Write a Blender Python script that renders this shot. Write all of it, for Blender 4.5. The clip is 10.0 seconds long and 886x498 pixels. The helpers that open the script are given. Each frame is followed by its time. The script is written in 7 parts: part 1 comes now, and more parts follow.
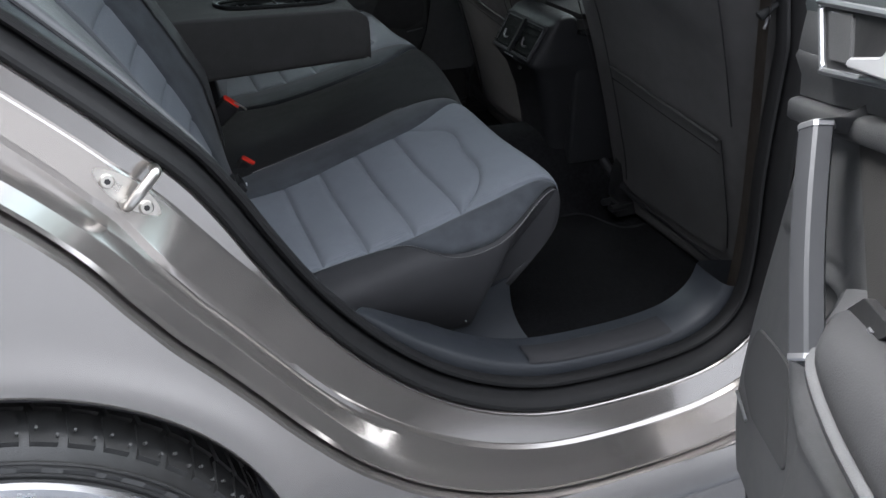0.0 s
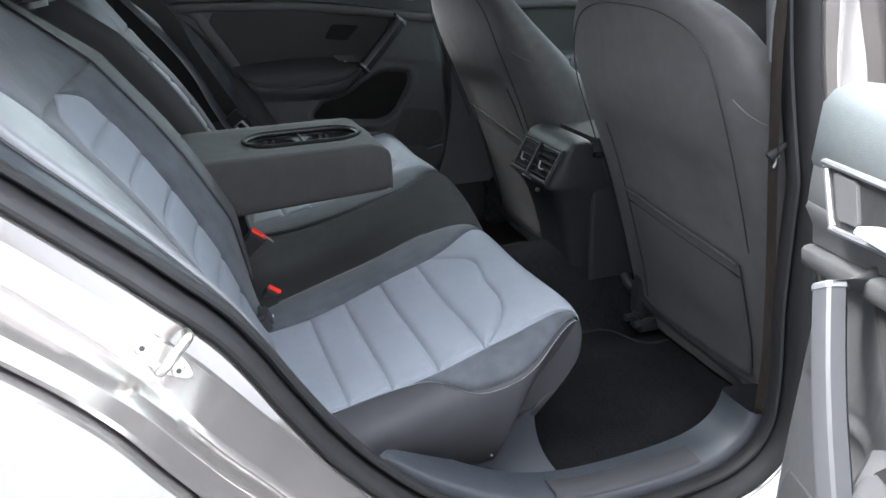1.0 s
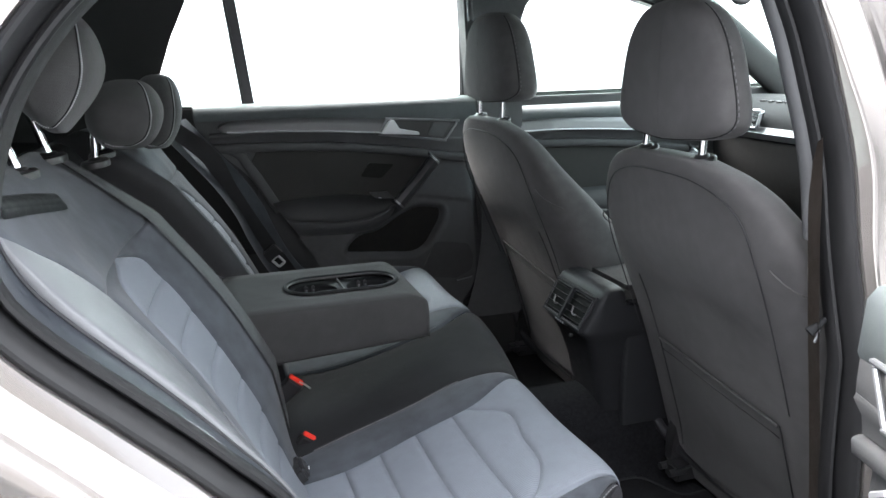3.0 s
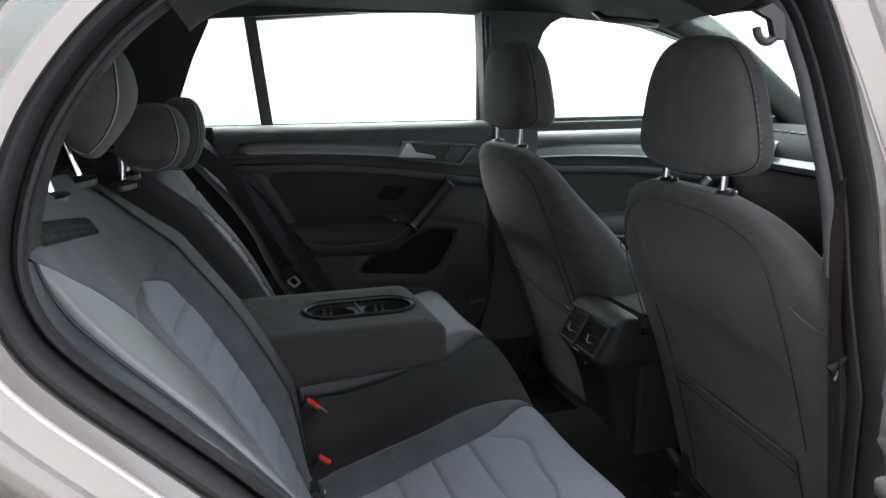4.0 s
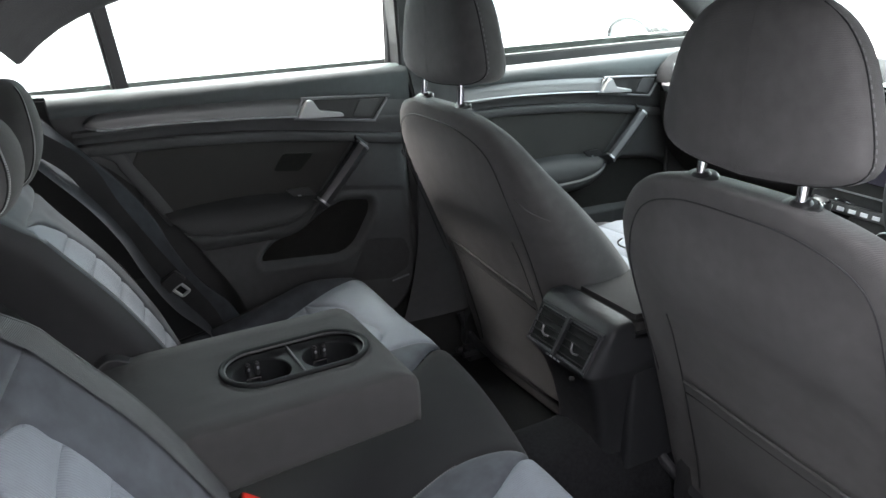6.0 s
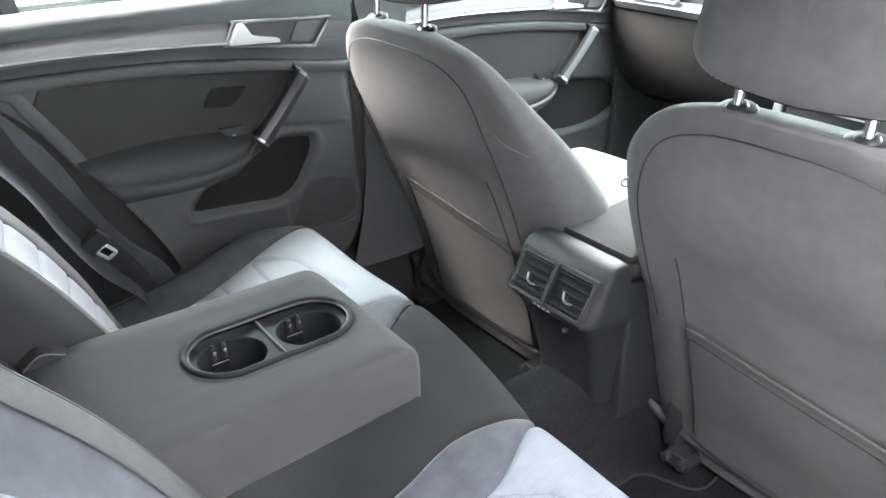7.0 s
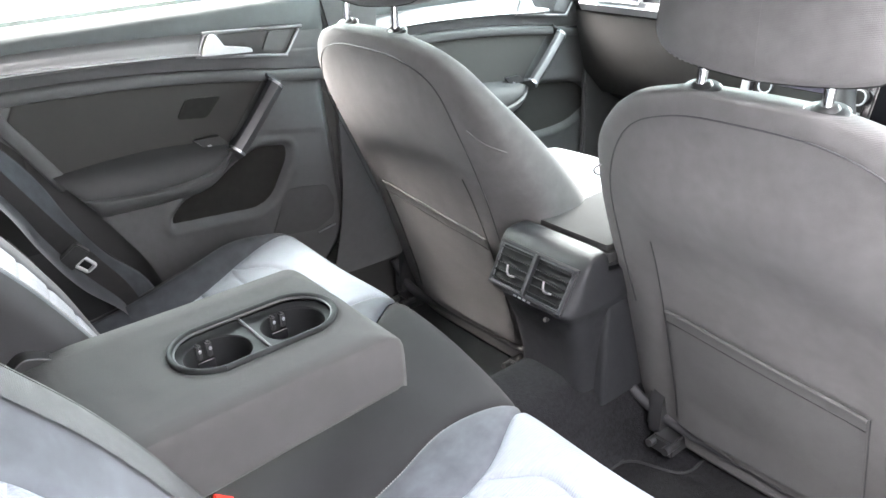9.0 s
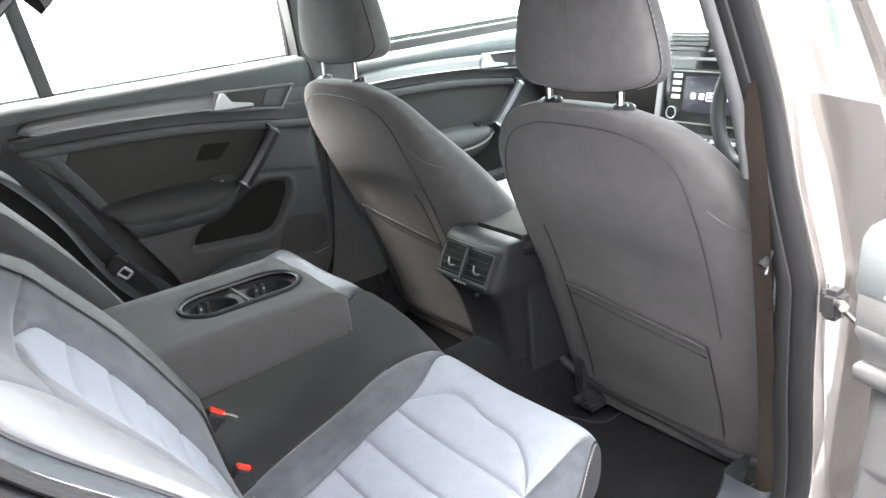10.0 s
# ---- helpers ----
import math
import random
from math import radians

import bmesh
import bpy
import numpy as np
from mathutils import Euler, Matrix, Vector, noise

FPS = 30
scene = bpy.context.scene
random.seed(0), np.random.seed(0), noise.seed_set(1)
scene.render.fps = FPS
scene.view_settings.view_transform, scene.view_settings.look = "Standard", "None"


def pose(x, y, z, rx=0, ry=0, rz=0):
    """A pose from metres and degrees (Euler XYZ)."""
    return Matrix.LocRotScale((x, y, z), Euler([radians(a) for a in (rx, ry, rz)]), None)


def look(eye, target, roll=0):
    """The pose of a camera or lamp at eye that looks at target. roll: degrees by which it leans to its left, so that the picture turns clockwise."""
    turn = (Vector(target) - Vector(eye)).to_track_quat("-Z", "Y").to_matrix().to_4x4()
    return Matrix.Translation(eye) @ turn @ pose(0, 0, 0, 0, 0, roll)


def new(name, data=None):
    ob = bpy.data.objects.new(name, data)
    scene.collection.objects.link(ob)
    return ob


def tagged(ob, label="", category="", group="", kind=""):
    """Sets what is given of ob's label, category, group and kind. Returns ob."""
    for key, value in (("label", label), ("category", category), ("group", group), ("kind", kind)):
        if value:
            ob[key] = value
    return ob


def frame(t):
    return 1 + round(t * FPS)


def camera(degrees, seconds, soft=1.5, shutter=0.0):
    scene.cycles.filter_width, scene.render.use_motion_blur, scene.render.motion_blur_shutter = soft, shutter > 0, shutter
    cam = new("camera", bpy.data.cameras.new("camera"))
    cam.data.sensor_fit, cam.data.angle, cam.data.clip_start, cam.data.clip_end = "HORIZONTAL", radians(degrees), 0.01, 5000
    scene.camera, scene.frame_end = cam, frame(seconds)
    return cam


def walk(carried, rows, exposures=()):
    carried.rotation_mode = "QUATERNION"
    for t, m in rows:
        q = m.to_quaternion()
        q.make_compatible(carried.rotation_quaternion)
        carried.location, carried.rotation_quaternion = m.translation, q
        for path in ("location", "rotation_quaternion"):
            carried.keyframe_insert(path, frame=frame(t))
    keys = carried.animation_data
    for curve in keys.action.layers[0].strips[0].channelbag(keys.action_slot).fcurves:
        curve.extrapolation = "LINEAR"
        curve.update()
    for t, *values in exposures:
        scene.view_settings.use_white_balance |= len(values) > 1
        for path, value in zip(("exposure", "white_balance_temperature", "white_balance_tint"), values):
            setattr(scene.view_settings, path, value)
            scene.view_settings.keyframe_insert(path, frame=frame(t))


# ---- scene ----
cam = camera(59.6, 10.0)
PATH = [
    (0, (0.02, -1.477, 0.989), (0.651, 0.159, 0.028), 0.2),
    (0.5, (0.023, -1.475, 1.026), (0.647, 0.232, 0.192), -0.5),
    (1, (0.025, -1.467, 1.058), (0.638, 0.281, 0.303), -1.7),
    (1.5, (0.015, -1.456, 1.09), (0.622, 0.328, 0.42), -2.6),
    (2, (0.004, -1.449, 1.119), (0.608, 0.364, 0.529), -2.4),
    (2.5, (0.0, -1.451, 1.136), (0.605, 0.377, 0.595), -1.9),
    (4, (-0.032, -1.45, 1.168), (0.564, 0.404, 0.709), -0.1),
    (4.5, (-0.049, -1.403, 1.188), (0.562, 0.437, 0.698), -0.7),
    (5, (-0.048, -1.324, 1.218), (0.627, 0.474, 0.659), -2.3),
    (5.2, (-0.03, -1.279, 1.223), (0.675, 0.503, 0.65), -2.6),
    (6.3, (-0.044, -0.915, 1.27), (0.918, 0.651, 0.482), -1.5),
    (6.5, (-0.051, -0.872, 1.264), (0.944, 0.652, 0.434), -1.9),
    (7, (-0.054, -0.804, 1.246), (1.002, 0.629, 0.334), -1.0),
    (7.5, (-0.053, -0.765, 1.24), (1.029, 0.637, 0.31), -0.6),
    (8, (-0.047, -0.754, 1.236), (1.054, 0.634, 0.309), -0.8),
    (8.5, (-0.055, -0.775, 1.229), (1.058, 0.612, 0.313), -1.5),
    (9, (-0.075, -0.827, 1.219), (1.039, 0.588, 0.349), -2.7),
    (9.5, (-0.11, -1.035, 1.223), (0.944, 0.48, 0.452), -3.5),
    (10, (-0.169, -1.246, 1.218), (0.907, 0.287, 0.517), -6.2),
]
walk(cam, [(t, look(eye, target, roll)) for t, eye, target, roll in PATH],
     [(0.0, 3.58, 6300, 10), (0.5, 4.32, 6250, 10), (1.0, 4.98, 6250, 10), (2.5, 5.12, 6420, 10), (4.0, 3.90, 6550, 11), (5.0, 3.73, 6550, 11), (6.5, 5.80, 6700, 12), (7.5, 6.95, 6700, 12), (9.0, 7.02, 6800, 13), (9.5, 7.02, 6850, 13), (10.0, 6.12, 6850, 12)])


# ---- light ----
world = bpy.data.worlds.new("overcast_sky")
scene.world = world
world.use_nodes = True
wn = world.node_tree.nodes
sky = wn.new("ShaderNodeTexSky")
sky.sky_type, sky.sun_disc = "NISHITA", False
sky.sun_elevation, sky.sun_rotation = radians(56), radians(-50)
sky.dust_density = 4.0
grey = wn.new("ShaderNodeHueSaturation")
grey.inputs["Saturation"].default_value = 0.22
world.node_tree.links.new(sky.outputs[0], grey.inputs["Color"])
world.node_tree.links.new(grey.outputs[0], wn["Background"].inputs[0])
wn["Background"].inputs[1].default_value = 0.15
sun = new("sun", bpy.data.lights.new("sun", "SUN"))
sun.data.energy, sun.data.angle, sun.data.color = 0.75, radians(50), (1.0, 0.985, 0.96)
sun.matrix_world = look((0, 0, 0), (-0.43, -0.36, -0.83))


# ---- tools ----
def mesh_data(name, verts, faces, mats, smooth=True):
    me = bpy.data.meshes.new(name)
    me.from_pydata([tuple(v) for v in verts], [], faces)
    for m in (mats if isinstance(mats, (list, tuple)) else [mats]):
        me.materials.append(m)
    me.validate()
    if smooth:
        me.shade_smooth()
    return me


ORIGIN = {}


def thing(name, label, category, group="", kind="", at=(0, 0, 0)):
    ob = new(name)
    ob.empty_display_size = 0.05
    ob.location = at
    ORIGIN[ob.name] = Vector(at)
    return tagged(ob, label, category, group, kind)


def group_part(name, parent, label=""):
    """An empty part that holds sub-parts."""
    ob = new(name)
    ob.empty_display_size = 0.02
    ob.parent = parent
    ob.matrix_parent_inverse = Matrix.Translation(-ORIGIN.get(parent.name, Vector()))
    if label:
        ob["label"] = label
    return ob


def put(name, verts, faces, mat, parent=None, label="", smooth=True, sharp=40):
    """One mesh object from world places, under a thing or part."""
    ob = new(name, mesh_data(name, verts, faces, mat, smooth))
    if smooth and sharp:
        ob.data.set_sharp_from_angle(angle=radians(sharp))
    if parent:
        ob.parent = parent
        ob.matrix_parent_inverse = Matrix.Translation(-ORIGIN.get(parent.name, Vector()))
    if label:
        ob["label"] = label
    return ob


def part(name, bm, mat, parent=None, label="", smooth=True, sharp=40):
    bmesh.ops.recalc_face_normals(bm, faces=bm.faces)
    bm.verts.index_update()
    v = [x.co.copy() for x in bm.verts]
    f = [[y.index for y in x.verts] for x in bm.faces]
    bm.free()
    return put(name, v, f, mat, parent, label, smooth, sharp)


def curve_pts(pts, n, closed=False):
    """Points evenly spread along a smooth line through pts."""
    P = np.array(pts, float)
    k = len(P)
    dense = []
    for i in range(k if closed else k - 1):
        a, b = P[i], P[(i + 1) % k]
        p = P[i - 1] if (closed or i > 0) else 2 * a - b
        q = P[(i + 2) % k] if (closed or i + 2 < k) else 2 * b - a
        for t in np.linspace(0, 1, 16, endpoint=False):
            dense.append(0.5 * (2 * a + (b - p) * t + (2 * p - 5 * a + 4 * b - q) * t * t + (3 * a - p - 3 * b + q) * t ** 3))
    dense.append(P[0] if closed else P[-1])
    D = np.array(dense)
    s = np.r_[0, np.cumsum(np.linalg.norm(np.diff(D, axis=0), axis=1))]
    w = np.linspace(0, s[-1], n, endpoint=not closed)
    return np.stack([np.interp(w, s, D[:, j]) for j in range(D.shape[1])], 1)


def smooth_of(pairs):
    """A smooth function through (x, value) pairs."""
    X = np.array([p[0] for p in pairs], float)
    V = np.array([p[1] for p in pairs], float)
    m = np.gradient(V, X)

    def fn(x):
        x = min(max(x, X[0]), X[-1])
        i = min(max(int(np.searchsorted(X, x)) - 1, 0), len(X) - 2)
        h = X[i + 1] - X[i]
        t = (x - X[i]) / h
        return float((2 * t**3 - 3 * t**2 + 1) * V[i] + (t**3 - 2 * t**2 + t) * h * m[i] + (-2 * t**3 + 3 * t**2) * V[i + 1] + (t**3 - t**2) * h * m[i + 1])

    return fn


def quads(nu, nv, cu=False, cv=False, off=0):
    out = []
    for i in range(nu if cu else nu - 1):
        for j in range(nv if cv else nv - 1):
            a, b = i, (i + 1) % nu
            c, d = j, (j + 1) % nv
            out.append((off + a * nv + c, off + b * nv + c, off + b * nv + d, off + a * nv + d))
    return out


def loft(rings, cap=True):
    """Closed rings joined into a tube; returns verts and faces."""
    n = len(rings[0])
    v = [Vector(p) for r in rings for p in r]
    f = quads(len(rings), n, False, True)
    if cap:
        f.append(tuple(reversed(range(n))))
        f.append(tuple(range((len(rings) - 1) * n, len(rings) * n)))
    return v, f


def to_bm(v, f):
    bm = bmesh.new()
    vs = [bm.verts.new(p) for p in v]
    for q in f:
        try:
            bm.faces.new([vs[i] for i in q])
        except ValueError:
            pass
    return bm


def sheet(fn, nu, nv, thick=0.0):
    """A grid of places fn(a, b), with a back side thick behind its normals."""
    g = [Vector(fn(i / (nu - 1), j / (nv - 1))) for i in range(nu) for j in range(nv)]
    f = quads(nu, nv)
    if not thick:
        return g, f
    bm = to_bm(g, f)
    bm.normal_update()
    bm.verts.index_update()
    back = [v.co - v.normal * thick for v in bm.verts]
    bm.free()
    n = nu * nv
    rim = [i for i in range(nv)] + [i * nv + nv - 1 for i in range(1, nu)] + [(nu - 1) * nv + j for j in range(nv - 2, -1, -1)] + [i * nv for i in range(nu - 2, 0, -1)]
    f2 = f + [tuple(n + i for i in reversed(q)) for q in f]
    f2 += [(rim[i], rim[(i + 1) % len(rim)], n + rim[(i + 1) % len(rim)], n + rim[i]) for i in range(len(rim))]
    return g + back, f2


def tube(pts, rad, n=10, steps=24, closed=False, flat=1.0, up=(0, 0, 1)):
    """A round or flattened bar along a smooth line; rad may be a function of 0..1."""
    c = curve_pts(pts, steps, closed)
    rings = []
    for i in range(steps):
        a = c[(i - 1) % steps if closed else max(i - 1, 0)]
        b = c[(i + 1) % steps if closed else min(i + 1, steps - 1)]
        t = Vector(b - a).normalized()
        x = t.cross(Vector(up))
        x = x.normalized() if x.length > 1e-4 else t.orthogonal().normalized()
        y = x.cross(t).normalized()
        r = rad(i / (steps - 1)) if callable(rad) else rad
        rings.append([Vector(c[i]) + x * r * math.cos(k * 2 * math.pi / n) + y * r * flat * math.sin(k * 2 * math.pi / n) for k in range(n)])
    if closed:
        return [p for r in rings for p in r], quads(steps, n, True, True)
    return loft(rings)


def plate(outline, place, depth, bevel=0.0, seg=2):
    """A slab of the 2D outline (a, b), from height 0 to depth; place(a, b, h) gives the world place."""
    bm = bmesh.new()
    lo = [bm.verts.new((a, b, 0)) for a, b in outline]
    f = bm.faces.new(lo)
    r = bmesh.ops.extrude_face_region(bm, geom=[f])
    top = [e for e in r["geom"] if isinstance(e, bmesh.types.BMVert)]
    for v in top:
        v.co.z = depth
    bmesh.ops.recalc_face_normals(bm, faces=bm.faces)
    if bevel:
        edges = [e for e in bm.edges if all(abs(v.co.z - depth) < 1e-6 for v in e.verts)]
        bmesh.ops.bevel(bm, geom=edges, offset=bevel, segments=seg, affect="EDGES", clamp_overlap=True)
    for v in bm.verts:
        v.co = Vector(place(*v.co))
    return bm


def rounded(outline, r, n=5):
    """The outline with its corners rounded by r (one number, or one for each corner)."""
    P = [Vector(p) for p in outline]
    out = []
    for i, p in enumerate(P):
        rr = r[i] if isinstance(r, (list, tuple)) else r
        a, b = P[i - 1], P[(i + 1) % len(P)]
        k = min(rr, (a - p).length * 0.48, (b - p).length * 0.48)
        s, e = p + (a - p).normalized() * k, p + (b - p).normalized() * k
        for t in np.linspace(0, 1, n):
            out.append(tuple((1 - t) ** 2 * s + 2 * t * (1 - t) * p + t * t * e))
    return out


def box_bm(c, size, bevel=0.004, seg=2, m=None):
    bm = bmesh.new()
    bmesh.ops.create_cube(bm, size=1)
    bmesh.ops.scale(bm, vec=size, verts=bm.verts)
    if bevel:
        bmesh.ops.bevel(bm, geom=list(bm.edges), offset=bevel, segments=seg, affect="EDGES", clamp_overlap=True)
    if m:
        bmesh.ops.transform(bm, matrix=m, verts=bm.verts)
    bmesh.ops.translate(bm, vec=c, verts=bm.verts)
    return bm


FLIP = {}           # surfaces whose own direction points inwards


def patch(name, surf, s0, s1, f0, f1, mat, parent, groove=0.004, width=0.006, na=40, nb=40, puff=0.0, label="", edges="abcd"):
    """An upholstery panel on surf(s, w), between the lines s0(b)..s1(b) and f0(s)..f1(s), pressed in along its seams."""
    def lift(v):
        return v if callable(v) else (lambda _x, v=v: v)
    s0, s1, f0, f1 = (lift(v) for v in (s0, s1, f0, f1))

    def warp(k, n):
        t = k / (n - 1)
        return t - 0.11 * math.sin(2 * math.pi * t) / 1.0 * 0.9

    P = []
    turn = FLIP.get(surf, 1)
    for i in range(na):
        for j in range(nb):
            a, b = warp(i, na), warp(j, nb)
            sa, sb = s0(b), s1(b)
            s = sa + (sb - sa) * a
            wa, wb = f0(s), f1(s)
            w = wa + (wb - wa) * b
            p = Vector(surf(s, w))
            e = 0.002
            n = (Vector(surf(s + e, w)) - Vector(surf(s - e, w))).cross(Vector(surf(s, w + e)) - Vector(surf(s, w - e)))
            n = n.normalized() * turn if n.length > 1e-12 else Vector((0, 0, 1))
            dist = [1.0]
            if "a" in edges: dist.append(a * abs(sb - sa))
            if "b" in edges: dist.append((1 - a) * abs(sb - sa))
            if "c" in edges: dist.append(b * abs(wb - wa))
            if "d" in edges: dist.append((1 - b) * abs(wb - wa))
            d = min(dist)
            h = -groove * math.exp(-(d / width) ** 1.3) + puff * (1 - math.exp(-d / 0.03))
            P.append(p + n * h)
    f = quads(na, nb)
    return put(name, P, f, mat, parent, label, True, 0)


def stitches(name, surf, line, mat, parent, count=60, size=(0.0032, 0.0005), lift=0.0012, label="light thread stitching"):
    """Short threads along line(t) = (s, w) on surf."""
    V, F = [], []
    for k in range(count):
        t0, t1 = (k + 0.15) / count, (k + 0.8) / count
        a, b = Vector(surf(*line(t0))), Vector(surf(*line(t1)))
        s, w = line((t0 + t1) / 2)
        e = 0.002
        n = (Vector(surf(s + e, w)) - Vector(surf(s - e, w))).cross(Vector(surf(s, w + e)) - Vector(surf(s, w - e))).normalized() * FLIP.get(surf, 1)
        d = (b - a).normalized()
        c = d.cross(n).normalized() * size[1]
        o = len(V)
        m = (a + b) / 2
        for p, q in ((a, 0.3), (m, 1.0), (b, 0.3)):
            V += [p + c * q + n * (lift - 0.001), p + n * (lift + 0.0008 * q), p - c * q + n * (lift - 0.001)]
        F += [(o, o + 3, o + 4, o + 1), (o + 1, o + 4, o + 5, o + 2), (o + 3, o + 6, o + 7, o + 4), (o + 4, o + 7, o + 8, o + 5)]
    ob = put(name, V, F, mat, parent, label)
    return ob


def super_ring(c, ax, ay, ra, rb, power, n=28):
    """A rounded-square ring of n places round c in the plane of ax and ay."""
    out = []
    for k in range(n):
        t = 2 * math.pi * k / n
        x, y = math.cos(t), math.sin(t)
        out.append(Vector(c) + Vector(ax) * ra * math.copysign(abs(x) ** (2 / power), x) + Vector(ay) * rb * math.copysign(abs(y) ** (2 / power), y))
    return out


# ---- materials ----
def material(name, color, rough=0.6, metal=0.0, spots=0.12, scale=60.0, fine=900.0, bump=0.15, sheen=0.0, coat=0.0, spec=0.5, coarse=6.0, weave=None, folds=0.0):
    """A surface with mottling at two scales and fine relief. weave: (scale, depth, axis) for a ribbed cloth."""
    m = bpy.data.materials.new(name)
    m.use_nodes = True
    nt = m.node_tree
    b = nt.nodes["Principled BSDF"]
    L = nt.links.new
    co = nt.nodes.new("ShaderNodeTexCoord")
    mid = nt.nodes.new("ShaderNodeTexNoise")
    mid.inputs["Scale"].default_value, mid.inputs["Detail"].default_value = scale, 4
    big = nt.nodes.new("ShaderNodeTexNoise")
    big.inputs["Scale"].default_value, big.inputs["Detail"].default_value = coarse, 3
    tiny = nt.nodes.new("ShaderNodeTexNoise")
    tiny.inputs["Scale"].default_value, tiny.inputs["Detail"].default_value = fine, 2
    for t in (mid, big, tiny):
        L(co.outputs["Object"], t.inputs["Vector"])
    add = nt.nodes.new("ShaderNodeMath")
    add.operation = "ADD"
    L(mid.outputs["Fac"], add.inputs[0])
    L(big.outputs["Fac"], add.inputs[1])
    ramp = nt.nodes.new("ShaderNodeMapRange")
    ramp.inputs["From Min"].default_value, ramp.inputs["From Max"].default_value = 0.7, 1.3
    ramp.inputs["To Min"].default_value, ramp.inputs["To Max"].default_value = 1 - spots, 1 + spots
    L(add.outputs[0], ramp.inputs["Value"])
    mul = nt.nodes.new("ShaderNodeVectorMath")
    mul.operation = "SCALE"
    mul.inputs[0].default_value = color
    L(ramp.outputs[0], mul.inputs["Scale"])
    L(mul.outputs[0], b.inputs["Base Color"])
    rr = nt.nodes.new("ShaderNodeMapRange")
    rr.inputs["From Min"].default_value, rr.inputs["From Max"].default_value = 0.3, 0.7
    rr.inputs["To Min"].default_value, rr.inputs["To Max"].default_value = rough * 0.9, min(1.0, rough * 1.1)
    L(mid.outputs["Fac"], rr.inputs["Value"])
    L(rr.outputs[0], b.inputs["Roughness"])
    b.inputs["Metallic"].default_value = metal
    b.inputs["Specular IOR Level"].default_value = spec
    b.inputs["Sheen Weight"].default_value = sheen
    b.inputs["Sheen Roughness"].default_value = 0.5
    b.inputs["Coat Weight"].default_value = coat
    b.inputs["Coat Roughness"].default_value = 0.05
    height = tiny.outputs["Fac"]
    if weave:
        wv = nt.nodes.new("ShaderNodeTexWave")
        wv.wave_type, wv.bands_direction, wv.wave_profile = "BANDS", weave[2], "SIN"
        wv.inputs["Scale"].default_value, wv.inputs["Distortion"].default_value = weave[0], 0.6
        wv.inputs["Detail Scale"].default_value = 2.0
        L(co.outputs["Object"], wv.inputs["Vector"])
        mx = nt.nodes.new("ShaderNodeMath")
        mx.operation = "MULTIPLY_ADD"
        L(wv.outputs["Fac"], mx.inputs[0])
        mx.inputs[1].default_value = weave[1]
        L(tiny.outputs["Fac"], mx.inputs[2])
        height = mx.outputs[0]
    if bump:
        bp = nt.nodes.new("ShaderNodeBump")
        bp.inputs["Strength"].default_value, bp.inputs["Distance"].default_value = bump, 0.002
        L(height, bp.inputs["Height"])
        L(bp.outputs[0], b.inputs["Normal"])
        if folds:
            soft = nt.nodes.new("ShaderNodeTexNoise")
            soft.inputs["Scale"].default_value, soft.inputs["Detail"].default_value = 9.0, 2.0
            soft.inputs["Distortion"].default_value = 0.2
            L(co.outputs["Object"], soft.inputs["Vector"])
            fb = nt.nodes.new("ShaderNodeBump")
            fb.inputs["Strength"].default_value, fb.inputs["Distance"].default_value = folds, 0.02
            L(soft.outputs["Fac"], fb.inputs["Height"])
            L(fb.outputs[0], bp.inputs["Normal"])
    return m


CLOTH = material("charcoal_cloth", (0.0667, 0.0645, 0.0645), 0.95, spots=0.16, scale=45, bump=0.3, sheen=0.08, weave=(190, 0.35, "Z"), spec=0.15, folds=0.20)
HANDLE = material("dark_satin_grey", (0.042, 0.0435, 0.047), 0.42, metal=0.2, spots=0.03, bump=0)
RIMDARK = material("dim_satin_rim", (0.22, 0.225, 0.235), 0.35, metal=0.7, spots=0.03, bump=0)
# grey for the two added, unseen walls that hold back light
SHADEWALL = material("shade_wall_grey", (0.20, 0.20, 0.205), 0.85, spots=0.15, scale=4, coarse=0.6, fine=120, bump=0.2)
YARD = material("pale_concrete", (0.50, 0.49, 0.47), 0.85, spots=0.12, scale=3, coarse=0.4, fine=90, bump=0.2)
PEWTER = material("pewter_lacquer", (0.13, 0.1285, 0.131), 0.42, metal=0.45, spots=0.03, bump=0)
WELL = material("matt_black_moulding", (0.007, 0.0074, 0.008), 0.7, bump=0.05, spec=0.15)
SILVER = material("silver_lacquer", (0.48, 0.49, 0.50), 0.35, metal=0.45, spots=0.02, bump=0)
SPEAKER = material("speaker_cloth", (0.051, 0.0515, 0.053), 0.85, bump=0.3, spec=0.15)
FIELD = material("door_field_cloth", (0.0330, 0.0325, 0.0315), 0.88, bump=0.2, spec=0.2)
CLOTH_MID = material("black_cloth", (0.0145, 0.0145, 0.0153), 0.95, bump=0.25, sheen=0.02, spec=0.1, folds=0.18)
# rear headrest cloth; on the map pockets its darker tone stands for shade
CLOTH_REST = material("headrest_and_pocket_shade_cloth", (0.046, 0.0455, 0.0455), 0.95, spots=0.16, scale=45, bump=0.3, sheen=0.08, weave=(190, 0.35, "Z"), spec=0.15, folds=0.15)
CLOTH_ARM = material("dark_armrest_cloth", (0.0276, 0.0270, 0.0270), 0.95, spots=0.14, scale=45, bump=0.3, sheen=0.05, weave=(190, 0.35, "Z"), spec=0.12, folds=0.18)
SUEDE = material("slate_suede", (0.0411, 0.0450, 0.0512), 0.95, spots=0.22, scale=45, coarse=20, bump=0.15, sheen=0.10, spec=0.1, folds=0.18)
